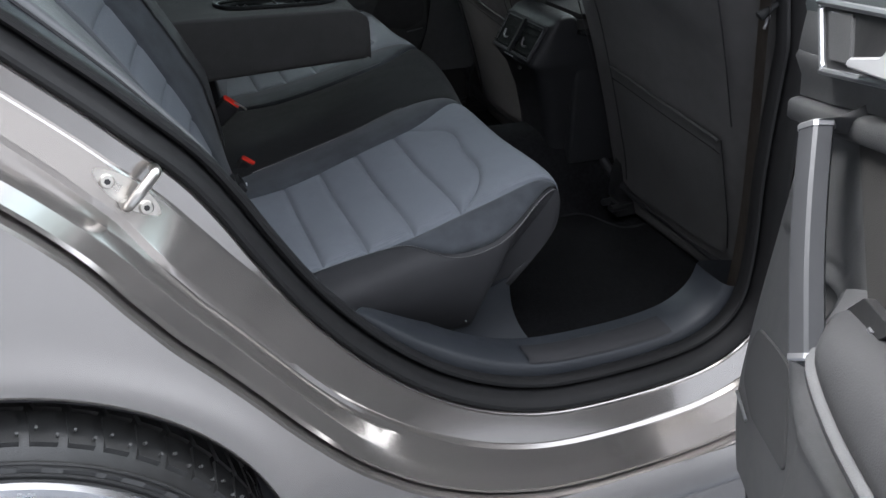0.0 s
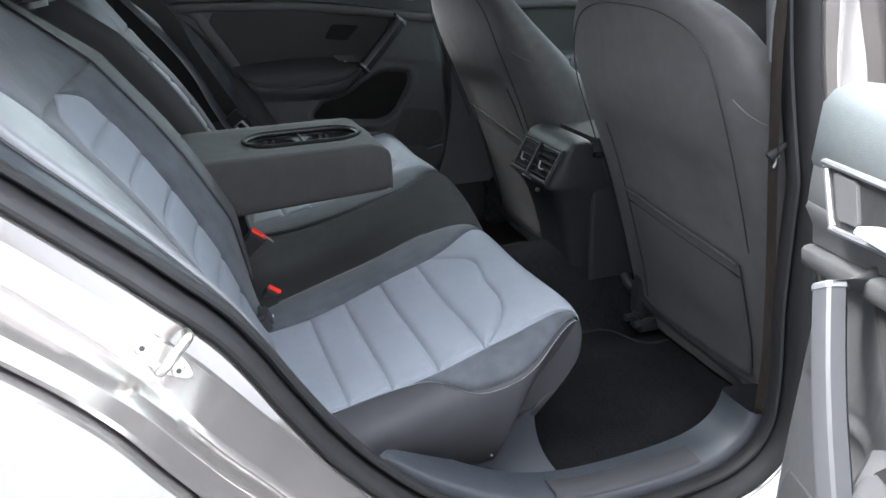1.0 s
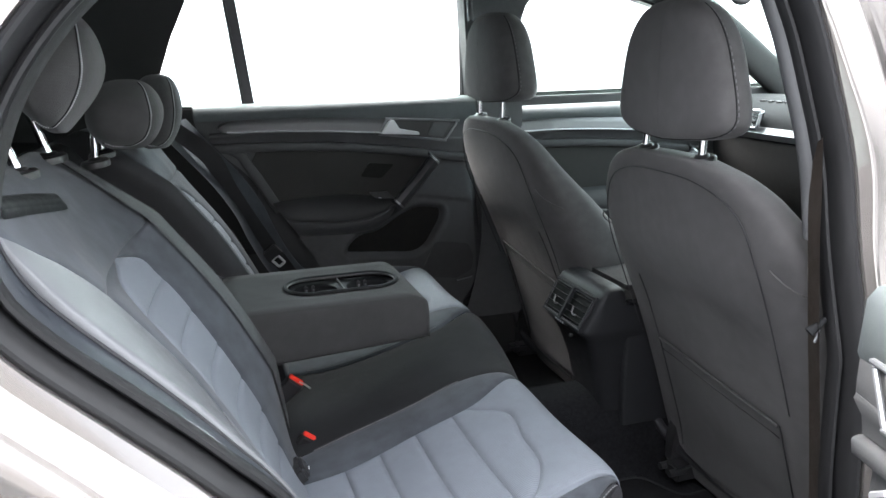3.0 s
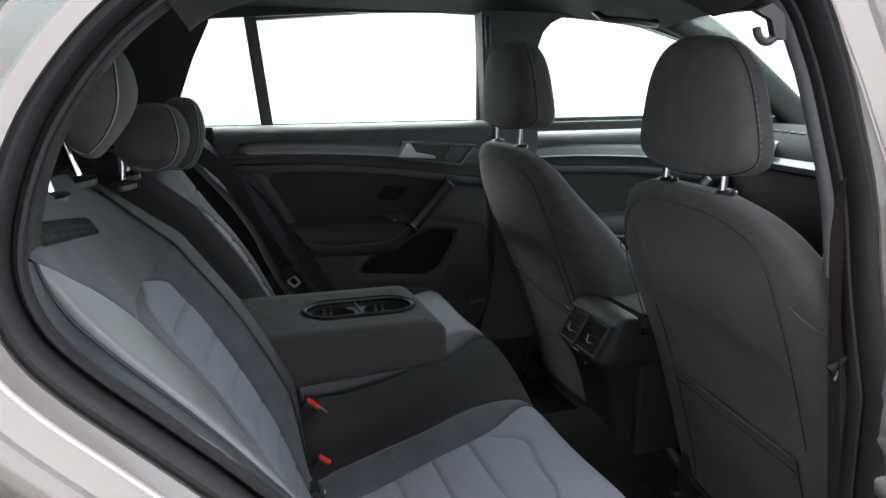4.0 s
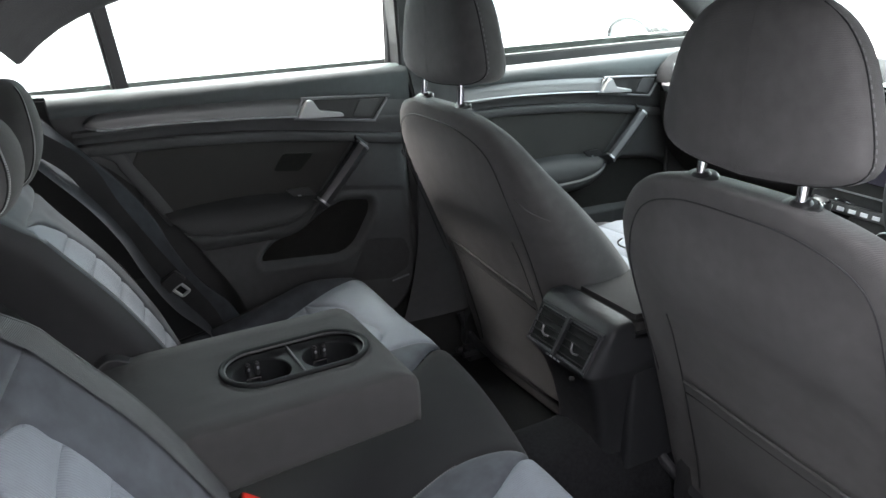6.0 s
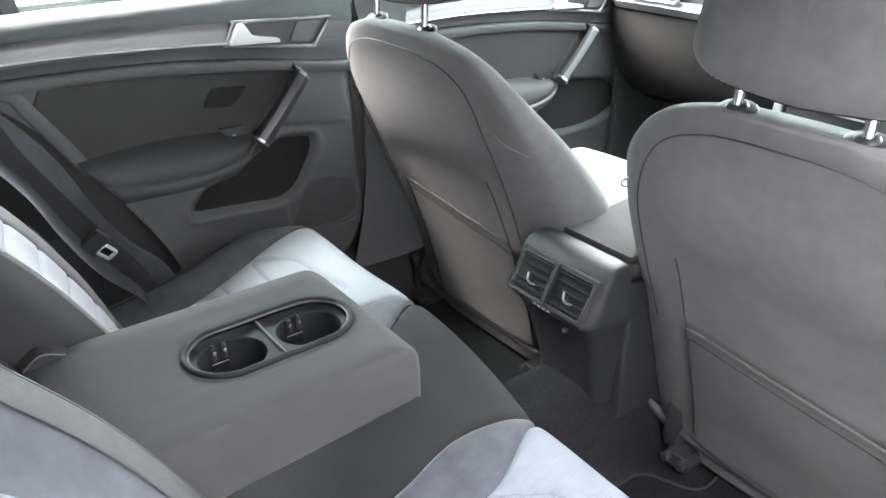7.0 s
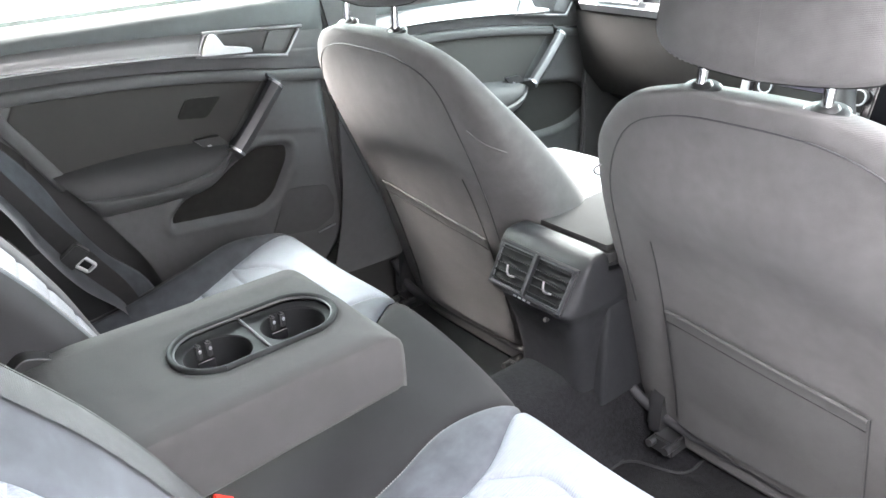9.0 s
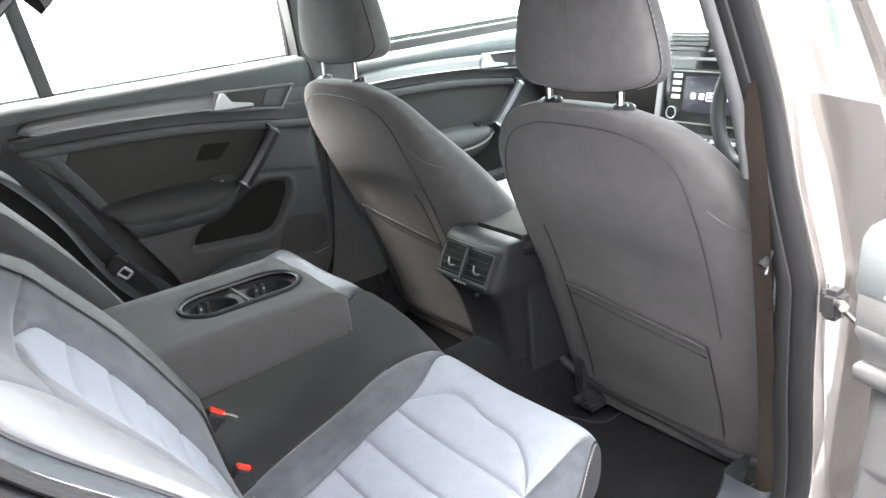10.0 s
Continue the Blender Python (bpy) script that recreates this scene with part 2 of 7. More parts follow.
SIDE = material("graphite_vinyl", (0.0215, 0.0215, 0.0235), 0.6, spots=0.15, bump=0.15, spec=0.2, folds=0.15)
WING = material("grey_side_vinyl", (0.086, 0.0873, 0.092), 0.42, spots=0.08, bump=0.12, spec=0.45, folds=0.20)
INSERT = material("ribbed_grey_cloth", (0.1155, 0.1253, 0.1417), 0.9, spots=0.08, bump=0.35, sheen=0.05, weave=(85, 0.9, "Y"), spec=0.15, folds=0.12)
SILL = material("slate_sill_plastic", (0.0155, 0.0180, 0.0225), 0.5, bump=0.12, fine=700, spec=0.4)
THREAD = material("pale_thread", (0.30, 0.30, 0.305), 0.85, bump=0)
PIPING = material("seam_thread", (0.125, 0.125, 0.127), 0.85, bump=0)
BLACK = material("black_plastic", (0.018, 0.018, 0.019), 0.45, bump=0.1)
CONSOLE = material("console_plastic", (0.0140, 0.0145, 0.0162), 0.55, bump=0.2, fine=800, spec=0.25)
TRIM = material("soft_grey_trim", (0.0600, 0.0610, 0.0630), 0.6, bump=0.22, fine=700, spec=0.25)
PADDING = material("soft_armrest_skin", (0.034, 0.0345, 0.036), 0.62, bump=0.15, fine=700, spec=0.25)
GRIP = material("soft_black_grip", (0.0360, 0.0372, 0.0396), 0.52, bump=0.1, spec=0.25)
TRIM_TOP = material("dark_door_top", (0.0560, 0.0640, 0.0660), 0.55, bump=0.2, fine=700, spec=0.3)
TRIM_DARK = material("dark_trim", (0.0188, 0.0188, 0.0188), 0.7, bump=0.15, spec=0.25)
FELT = material("pocket_felt", (0.0115, 0.0110, 0.0105), 0.98, spots=0.3, bump=0.2, sheen=0.2, spec=0.1)
RUBBER = material("door_rubber", (0.009, 0.009, 0.0095), 0.6, bump=0.06, spec=0.2)
TYRE = material("tyre_rubber", (0.0190, 0.0190, 0.0190), 0.42, spots=0.3, bump=0.25, spec=0.45)
TYRE_MARK = material("scuffed_rubber", (0.0600, 0.0600, 0.0600), 0.6, bump=0.2, spec=0.3)
CHROME = material("chrome", (0.82, 0.83, 0.84), 0.1, metal=1.0, spots=0.02, bump=0)
SATIN = material("satin_silver", (0.36, 0.365, 0.38), 0.36, metal=0.85, spots=0.04, bump=0.03)
STEEL = material("zinc_steel", (0.55, 0.53, 0.50), 0.3, metal=1.0, spots=0.15, bump=0.05)
CARPET = material("black_carpet", (0.0100, 0.0100, 0.0110), 1.0, spots=0.5, scale=140, fine=420, bump=1.0, sheen=0.01, spec=0.02, folds=0.20)
MAT = material("floor_mat_pile", (0.0080, 0.0080, 0.0086), 1.0, spots=0.4, scale=160, fine=500, bump=0.8, sheen=0.01, spec=0.02)
HEADLINER = material("dark_headliner", (0.012, 0.012, 0.013), 0.98, bump=0.1, spec=0.05)
RED = material("red_button", (0.55, 0.03, 0.018), 0.4, spots=0.05, bump=0)
WEB = material("belt_webbing", (0.0300, 0.0300, 0.0320), 0.7, bump=0.4, weave=(260, 0.8, "Z"))
WEB_GREY = material("grey_belt_webbing", (0.036, 0.0365, 0.038), 0.7, bump=0.4, weave=(260, 0.8, "Z"))
WEB_BROWN = material("brown_black_belt", (0.034, 0.024, 0.018), 0.7, bump=0.4, weave=(260, 0.8, "Z"))
CONCRETE = material("weathered_asphalt", (0.150, 0.160, 0.175), 0.9, spots=0.08, scale=5, coarse=0.5, fine=120, bump=0.12)
WALLPAINT = material("white_wall_paint", (0.80, 0.80, 0.79), 0.75, spots=0.04, scale=4, coarse=0.5, fine=200, bump=0.1)
PIPE_GREY = material("light_grey_pipe", (0.55, 0.56, 0.57), 0.5, bump=0.05)
RIMWHITE = material("alloy_rim", (0.70, 0.70, 0.71), 0.25, metal=0.9, bump=0)
GLOSS = material("piano_black", (0.010, 0.010, 0.011), 0.08, bump=0, coat=1.0)
ICON = material("pale_print", (0.60, 0.62, 0.64), 0.5, bump=0)
DASHPAD = material("dash_pad", (0.017, 0.0175, 0.0185), 0.8, bump=0.3, fine=500, spec=0.04)


def glass_material():
    m = bpy.data.materials.new("window_glass")
    m.use_nodes = True
    nt = m.node_tree
    nt.nodes.remove(nt.nodes["Principled BSDF"])
    tr, gl, mx = (nt.nodes.new(k) for k in ("ShaderNodeBsdfTransparent", "ShaderNodeBsdfGlossy", "ShaderNodeMixShader"))
    tr.inputs[0].default_value = (0.87, 0.955, 0.94, 1)
    gl.inputs["Roughness"].default_value = 0.01
    mx.inputs[0].default_value = 0.04
    nt.links.new(tr.outputs[0], mx.inputs[1])
    nt.links.new(gl.outputs[0], mx.inputs[2])
    nt.links.new(mx.outputs[0], nt.nodes["Material Output"].inputs[0])
    return m


def film_material():
    """A half-clear pale film, as of a small window sticker."""
    m = bpy.data.materials.new("clear_sticker_film")
    m.use_nodes = True
    nt = m.node_tree
    nt.nodes.remove(nt.nodes["Principled BSDF"])
    tr, df, mx = (nt.nodes.new(k) for k in ("ShaderNodeBsdfTransparent", "ShaderNodeBsdfTranslucent", "ShaderNodeMixShader"))
    df.inputs[0].default_value = (0.16, 0.21, 0.26, 1)
    mx.inputs[0].default_value = 0.5
    nt.links.new(tr.outputs[0], mx.inputs[1])
    nt.links.new(df.outputs[0], mx.inputs[2])
    nt.links.new(mx.outputs[0], nt.nodes["Material Output"].inputs[0])
    return m


def screen_material():
    m = material("lit_screen", (0.01, 0.01, 0.012), 0.1, bump=0)
    b = m.node_tree.nodes["Principled BSDF"]
    b.inputs["Emission Color"].default_value = (0.2, 0.2, 0.3, 1)
    b.inputs["Emission Strength"].default_value = 0.004
    return m


def glow_material(name, color, strength):
    m = material(name, color, 0.4, bump=0)
    b = m.node_tree.nodes["Principled BSDF"]
    b.inputs["Emission Color"].default_value = (*color, 1)
    b.inputs["Emission Strength"].default_value = strength
    return m


def paint_material():
    """Metallic body paint: a smooth pigment layer with faint flow marks under a clear coat."""
    m = bpy.data.materials.new("champagne_silver_paint")
    m.use_nodes = True
    nt = m.node_tree
    b = nt.nodes["Principled BSDF"]
    co, no, mp = (nt.nodes.new(k) for k in ("ShaderNodeTexCoord", "ShaderNodeTexNoise", "ShaderNodeMapRange"))
    no.inputs["Scale"].default_value = 3.0
    mp.inputs["To Min"].default_value, mp.inputs["To Max"].default_value = 0.97, 1.03
    mul = nt.nodes.new("ShaderNodeVectorMath")
    mul.operation = "SCALE"
    mul.inputs[0].default_value = (0.315, 0.297, 0.282)
    nt.links.new(co.outputs["Object"], no.inputs["Vector"])
    nt.links.new(no.outputs["Fac"], mp.inputs["Value"])
    nt.links.new(mp.outputs[0], mul.inputs["Scale"])
    nt.links.new(mul.outputs[0], b.inputs["Base Color"])
    b.inputs["Metallic"].default_value = 0.82
    b.inputs["Roughness"].default_value = 0.18
    b.inputs["Coat Weight"].default_value = 0.5
    b.inputs["Coat Roughness"].default_value = 0.10
    return m


PAINT = paint_material()
GLASS = glass_material()
STICKER = film_material()
SCREEN = screen_material()
SCREEN_ICON = glow_material("screen_icons", (0.55, 0.50, 0.85), 0.16)

# ---- surroundings ----
GROUND_Z = -0.047


def build_outside():
    v, f = sheet(lambda a, b: ((a - 0.5) * 600, (b - 0.5) * 600, GROUND_Z), 2, 2)
    tagged(put("ground", v, f, CONCRETE, smooth=False), "worn grey asphalt ground reaching into the distance", "ground", kind="structure")
    v, f = sheet(lambda a, b: (-14 + 28 * a, 1.6 + 5.9 * b, GROUND_Z + 0.012), 2, 2)
    tagged(put("pavement", v, f, YARD, smooth=False), "pale concrete paving along the white wall", "pavement", kind="structure")
    for name, y0, y1, x0, x1 in (("wall_side", 7.5, 7.7, -3.2, 14.0), ("wall_front", -8.0, 7.5, 14.0, 14.2), ("rear_shade_wall", -8.0, 7.5, -3.2, -3.0), ("near_shade_wall", -8.2, -8.0, -3.2, 14.2)):
        # rear and near walls are added out of view, to dim low skylight and paint reflections
        grey_wall = name in ("rear_shade_wall", "near_shade_wall")
        high = {"rear_shade_wall": 5.2, "near_shade_wall": 6.4}.get(name, 3.6)
        wall = thing(name, "unseen grey wall added to hold back light and darken reflections" if grey_wall else "bright white painted boundary wall", "wall", kind="structure")
        part("wall_panel", box_bm(((x0 + x1) / 2, (y0 + y1) / 2, high / 2 - 0.1), (x1 - x0, y1 - y0, high), 0.01), SHADEWALL if grey_wall else WALLPAINT, wall)
    shed = thing("boarded_shed", "white weatherboard shed front with thin shadow joints", "shed", at=(9.5, 7.4, GROUND_Z))
    for k in range(17):
        z = GROUND_Z + 0.02 + k * 0.17
        bm = box_bm((9.45, 7.46, z + 0.083), (3.1, 0.05, 0.166), 0.004, m=Matrix.Rotation(-0.06, 4, "X"))
        part("board", bm, WALLPAINT, shed)
    part("corner_post", box_bm((7.86, 7.43, 1.45), (0.10, 0.10, 3.0), 0.006), WALLPAINT, shed)
    pipe = thing("downpipe", "light grey downpipe against the white wall", "pipe", at=(5.41, 7.42, GROUND_Z))
    v, f = tube([(5.41, 7.40, GROUND_Z), (5.41, 7.40, 4.6)], 0.07, 16, 12)
    part("pipe_run", to_bm(v, f), PIPE_GREY, pipe)
    for z in (0.6, 2.2, 3.8):
        v, f = tube([(5.41, 7.40, z - 0.02), (5.41, 7.40, z + 0.02)], 0.08, 16, 3)
        part("bracket", to_bm(v, f), PIPE_GREY, pipe)


build_outside()


def soft_step(x):
    x = min(max(x, 0.0), 1.0)
    return x * x * (3 - 2 * x)


# ---- car body: the door opening, near side ----
car = thing("car", "champagne silver hatchback with its rear door open", "car", at=(0, 0, GROUND_Z))

APERTURE = [
    (-0.193, 0.987), (-0.180, 0.936), (-0.146, 0.893), (-0.074, 0.829), (-0.008, 0.770), (0.048, 0.712), (0.083, 0.660), (0.114, 0.603),
    (0.158, 0.530), (0.209, 0.464), (0.265, 0.407), (0.330, 0.358), (0.412, 0.318), (0.502, 0.298), (0.644, 0.297), (0.735, 0.315),
    (0.782, 0.362), (0.788, 0.445), (0.774, 0.581), (0.768, 0.740), (0.767, 0.880), (0.773, 0.990), (0.764, 1.080), (0.746, 1.180),
    (0.708, 1.262), (0.600, 1.300), (0.400, 1.312), (0.180, 1.305), (0.010, 1.268), (-0.060, 1.225), (-0.110, 1.178), (-0.155, 1.115), (-0.182, 1.050),
]
NRING = 200
RING = curve_pts(APERTURE, NRING, True)
_t = np.roll(RING, -2, 0) - np.roll(RING, 2, 0)
_t /= np.linalg.norm(_t, axis=1)[:, None]
RNORM = np.stack([_t[:, 1], -_t[:, 0]], 1)
for _ in range(6):
    RNORM = (RNORM + np.roll(RNORM, 1, 0) + np.roll(RNORM, -1, 0)) / 3
RNORM /= np.linalg.norm(RNORM, axis=1)[:, None]
if ((RING - RING.mean(0)) * RNORM).sum() < 0:
    RNORM = -RNORM


def seal_y(z):
    return -0.72 + max(0.0, z - 0.75) * 0.28


def skin_y(z):
    return -0.835 + max(0.0, z - 0.90) * 0.42 + 0.10 * max(0.0, 0.34 - z)


def flange(i):
    """Width of the flat painted flange beside the seal: wide on the rear pillar, narrow along the sill."""
    x, z = RING[i]
    rear = 1 / (1 + math.exp((x - 0.108) / 0.016))
    high = 1 / (1 + math.exp(-(z - 0.45) / 0.04))
    mid = 1 / (1 + math.exp(-(x - 0.765) / 0.008)) / (1 + math.exp(-(z - 0.44) / 0.02))
    return 0.003 + 0.0205 * rear * high + 0.035 * mid


def ring_at(i, d, dy):
    x, z = RING[i] + RNORM[i] * d
    return Vector((x, seal_y(RING[i][1]) + dy, z))


def ring_strip(name, rows, mat, label=""):
    """A band round the opening; rows: functions of the place on the ring giving (d, dy)."""
    V, F = [], []
    for i in range(NRING):
        for r in rows:
            d, dy = r(i)
            V.append(ring_at(i, d, dy))
    F = quads(NRING, len(rows), True, False)
    bm = to_bm(V, F)
    return part(name, bm, mat, car, label, True, 13 if mat is PAINT else 28)


# the black rubber seal: an inner lip, two round beads
seal_rows = [(0.000, 0.012), (-0.003, 0.006), (-0.003, -0.004), (-0.001, -0.009), (0.003, -0.010), (0.006, -0.007), (0.007, 0.006), (0.010, 0.006), (0.011, -0.014), (0.013, -0.023),
             (0.016, -0.029), (0.020, -0.033), (0.024, -0.034), (0.028, -0.031), (0.0305, -0.024), (0.032, -0.008)]
ring_strip("door_seal", [(lambda i, r=r: r) for r in seal_rows], RUBBER, "black ribbed rubber door seal")
# painted steps from the seal out to the outer skin
DSK = 0.128


REACH = smooth_of([(0.28, 0.128), (0.33, 0.126), (0.407, 0.119), (0.48, 0.1145), (0.536, 0.1145), (0.564, 0.118), (0.622, 0.1285), (0.693, 0.1325), (0.755, 0.124), (0.778, 0.121), (0.84, 0.115), (0.92, 0.112), (1.35, 0.112)])


def reach_out(i):
    """From the opening's edge to the outer skin, by the height along the rear pillar."""
    x, z = RING[i]
    return DSK + (REACH(z) - DSK) / (1 + math.exp((x - 0.50) / 0.02))


def skin_d(i):
    d = reach_out(i)
    return (d, skin_y(RING[i][1] + RNORM[i][1] * d) - seal_y(RING[i][1]))


# the steps as shares of the way out and of the depth: along the sill, and on the rear pillar
STEP_SILL = ((0.02, 0.020), (0.40, 0.200), (0.415, 0.220), (0.45, 0.330), (0.465, 0.350), (0.52, 0.400), (0.54, 0.420), (0.74, 0.62), (0.76, 0.65), (0.93, 0.90))
STEP_REAR = ((0.02, 0.025), (0.42, 0.430), (0.430, 0.443), (0.445, 0.450), (0.515, 0.472), (0.53, 0.482), (0.545, 0.51), (0.62, 0.73), (0.64, 0.765), (0.84, 0.90))


def body_row(k):
    def fn(i):
        w = flange(i)
        sd, sy = skin_d(i)
        a = 0.030 + w
        rest = sd - a
        y0 = -0.034
        dep = min(-0.030, sy + 0.010 - y0)
        if 6 <= k <= 15:
            p, q = STEP_SILL[k - 6], STEP_REAR[k - 6]
            m = 1 / (1 + math.exp((RING[i][0] - 0.25) / 0.025))
            deep = dep * q[1]
            if k < 12:
                deep = max(deep, -0.027 * q[1] / 0.43 * (1 - 0.66 * soft_step((RING[i][1] - 0.66) / 0.08)))      # the trough keeps its depth where the pillar leans in
            return (a + rest * (p[0] + (q[0] - p[0]) * m), y0 + dep * p[1] + (deep - dep * p[1]) * m)
        return {
            0: (0.026, -0.010), 1: (0.0285, -0.026), 2: (0.031, -0.0345), 3: (a - 0.003, y0 + 0.0012), 4: (a - 0.001, y0 + 0.0004), 5: (a + 0.001, y0 + dep * 0.016),
            16: (sd - 0.0085, y0 + dep * 0.965), 17: (sd - 0.0080, sy + 0.030), 18: (sd - 0.0045, sy + 0.030), 19: (sd - 0.0030, sy + 0.002), 20: (sd, sy),
        }[k]
    return fn


ring_strip("door_frame", [body_row(k) for k in range(21)], PAINT, "stepped champagne silver door frame")
ring_strip("pillar_core", [(lambda i: (0.02, 0.006)), (lambda i: (0.11, 0.01))], BLACK, "dark inner side of the door frame")

# ---- quarter panel with the wheel arch ----
HUB = (-0.222, 0.236)
ARCH_R = 0.312
OUTER = np.array([RING[i] + RNORM[i] * reach_out(i) for i in range(NRING)])


def edge_radius(th):
    """How far the outer skin reaches from the hub along th before the door opening."""
    d = np.array([math.cos(th), math.sin(th)])
    best = 1.3
    for i in range(NRING):
        p, q = OUTER[i], OUTER[(i + 1) % NRING]
        m = np.array([[d[0], p[0] - q[0]], [d[1], p[1] - q[1]]])
        if abs(np.linalg.det(m)) < 1e-9:
            continue
        r, t = np.linalg.solve(m, p - np.array(HUB))
        if r > ARCH_R and 0 <= t <= 1:
            best = min(best, r)
    return best


def build_quarter():
    th = np.linspace(radians(-14), radians(185), 150)
    rad = [edge_radius(t) for t in th]
    V = []
    ks = np.r_[np.linspace(0, 0.12, 6), np.linspace(0.16, 1, 16)]
    for t, r in zip(th, rad):
        if r >= 1.29:
            r = min(1.15 / max(math.sin(t), 0.3), 1.1) if t < radians(150) else 0.75
        for k in ks:
            rr = ARCH_R + (r - ARCH_R) * k
            x, z = HUB[0] + rr * math.cos(t), HUB[1] + rr * math.sin(t)
            y = skin_y(z)
            if k < 0.05:
                y += 0.0
            lip = 0.004 * math.exp(-((rr - ARCH_R - 0.022) / 0.02) ** 2)
            V.append((x, y - lip, z))
    n = len(ks)
    part("quarter_panel", to_bm(V, quads(len(th), n)), PAINT, car, "champagne silver rear quarter panel")
    # the lip that turns in at the wheel arch, and the dark arch liner
    V = []
    for t in th:
        for rr, dy in ((ARCH_R, 0.0), (ARCH_R - 0.004, 0.006), (ARCH_R - 0.002, 0.03), (ARCH_R + 0.03, 0.04), (ARCH_R + 0.035, 0.32)):
            x, z = HUB[0] + rr * math.cos(t), HUB[1] + rr * math.sin(t)
            V.append((x, skin_y(z) + dy - 0.004 * (dy == 0.0), z))
    part("arch_liner", to_bm(V, quads(len(th), 5)), BLACK, car, "black wheel arch liner")
    # sill skin below the opening
    def sill(a, b):
        x = 0.09 + a * 1.1
        z = 0.178 - 0.14 * b
        return (x, skin_y(0.18) + 0.015 * math.sin(b * 3.1) * -1 + 0.05 * b * b, z)
    v, f = sheet(sill, 30, 10)
    part("sill_skin", to_bm(v, f), PAINT, car, "champagne silver lower sill")


build_quarter()


def build_wheel():
    w = group_part("wheel", car, "low-profile tyre on a pale alloy wheel")
    R, yc, hw = 0.283, -0.772, 0.088
    prof = [(0.230, hw - 0.012), (0.238, hw), (0.256, hw + 0.002), (0.270, hw - 0.008), (0.2785, hw - 0.022), (R - 0.003, hw - 0.045), (R - 0.002, 0.0), (R - 0.003, -hw + 0.045), (0.278, -hw + 0.02), (0.25, -hw), (0.230, -hw + 0.012)]
    n = 120
    V = []
    for k in range(n):
        t = 2 * math.pi * k / n
        for r, o in prof:
            V.append((HUB[0] + r * math.cos(t), yc - o, HUB[1] + r * math.sin(t)))
    part("tyre", to_bm(V, quads(n, len(prof), True, False)), TYRE, w, "black tyre with a blocked shoulder")
    # tread blocks on the shoulder and the crown
    V, F = [], []
    for k in range(54):
        t0 = 2 * math.pi * k / 54
        for o0, o1, r0, r1, sk in ((hw - 0.010, hw - 0.046, 0.2735, 0.2805, 0.02), (hw - 0.051, hw - 0.080, 0.2815, 0.2815, 0.05), (hw - 0.086, hw - 0.120, 0.2815, 0.2815, -0.04)):
            o = len(V)
            for h in (-0.004, 0.0035):
                for tt, oo, rr, s in ((t0 + 0.012, o0, r0, 0), (t0 + 0.096, o0, r0, 0), (t0 + 0.096, o1, r1, sk), (t0 + 0.012, o1, r1, sk)):
                    rad = rr + h
                    a = tt + s
                    V.append((HUB[0] + rad * math.cos(a), yc - oo, HUB[1] + rad * math.sin(a)))
            F += [(o, o + 1, o + 2, o + 3), (o + 4, o + 7, o + 6, o + 5), (o, o + 4, o + 5, o + 1), (o + 1, o + 5, o + 6, o + 2), (o + 2, o + 6, o + 7, o + 3), (o + 3, o + 7, o + 4, o)]
    tread = put("tread_block", V, F, TYRE, w, smooth=False)
    tread["kind"] = "stuff"
    # small moulding nubs on the shoulder
    V, F = [], []
    for k in range(108):
        t = 2 * math.pi * (k + 0.35 + 0.1 * (k % 2)) / 108
        rr, oo = (0.2815, hw - 0.022) if k % 2 else (0.2795, hw - 0.016)
        p = Vector((HUB[0] + rr * math.cos(t), yc - oo, HUB[1] + rr * math.sin(t)))
        vv, ff = tube([p, p + Vector((0.004 * math.cos(t), -0.002, 0.004 * math.sin(t)))], 0.0016, 6, 3)
        F += [tuple(i + len(V) for i in q) for q in ff]
        V += vv
    nubs = put("moulding_nub", V, F, TYRE_MARK, w)
    nubs["kind"] = "stuff"
    # sidewall ribs
    for rr in (0.242, 0.249, 0.262):
        v, f = tube([(HUB[0] + rr * math.cos(a), yc - hw - 0.001, HUB[1] + rr * math.sin(a)) for a in np.linspace(0, 2 * math.pi, 24, endpoint=False)], 0.0022, 6, 96, True)
        part("sidewall_rib", to_bm(v, f), TYRE, w)
    # raised marks moulded in the sidewall
    for k, wide in enumerate((3, 5, 2, 4, 3, 2, 4, 5, 2, 3, 4, 2, 5, 3)):
        t0 = radians(40 + k * 8.5)
        v, f = sheet(lambda a, b, t0=t0, wide=wide: (HUB[0] + (0.2525 + 0.006 * b) * math.cos(t0 + radians(wide * a)), yc - hw - 0.0035, HUB[1] + (0.2525 + 0.006 * b) * math.sin(t0 + radians(wide * a))), 6, 2)
        part("sidewall_mark", to_bm(v, f), TYRE_MARK, w)
    prof = [(0.236, hw - 0.003), (0.231, hw + 0.001), (0.224, hw - 0.001), (0.203, hw - 0.006), (0.198, hw - 0.012), (0.196, hw - 0.04), (0.195, -0.05)]
    V = [(HUB[0] + r * math.cos(2 * math.pi * k / 96), yc - o, HUB[1] + r * math.sin(2 * math.pi * k / 96)) for k in range(96) for r, o in prof]
    part("rim", to_bm(V, quads(96, len(prof), True, False)), RIMWHITE, w, "pale alloy rim")
    for k in range(5):
        t = 2 * math.pi * (k + 0.25) / 5
        for s in (-0.16, 0.16):
            a = (HUB[0] + 0.05 * math.cos(t), yc - hw + 0.02, HUB[1] + 0.05 * math.sin(t))
            b = (HUB[0] + 0.218 * math.cos(t + s), yc - hw + 0.01, HUB[1] + 0.218 * math.sin(t + s))
            v, f = tube([a, b], 0.018, 8, 6)
            part("spoke", to_bm(v, f), RIMWHITE, w)
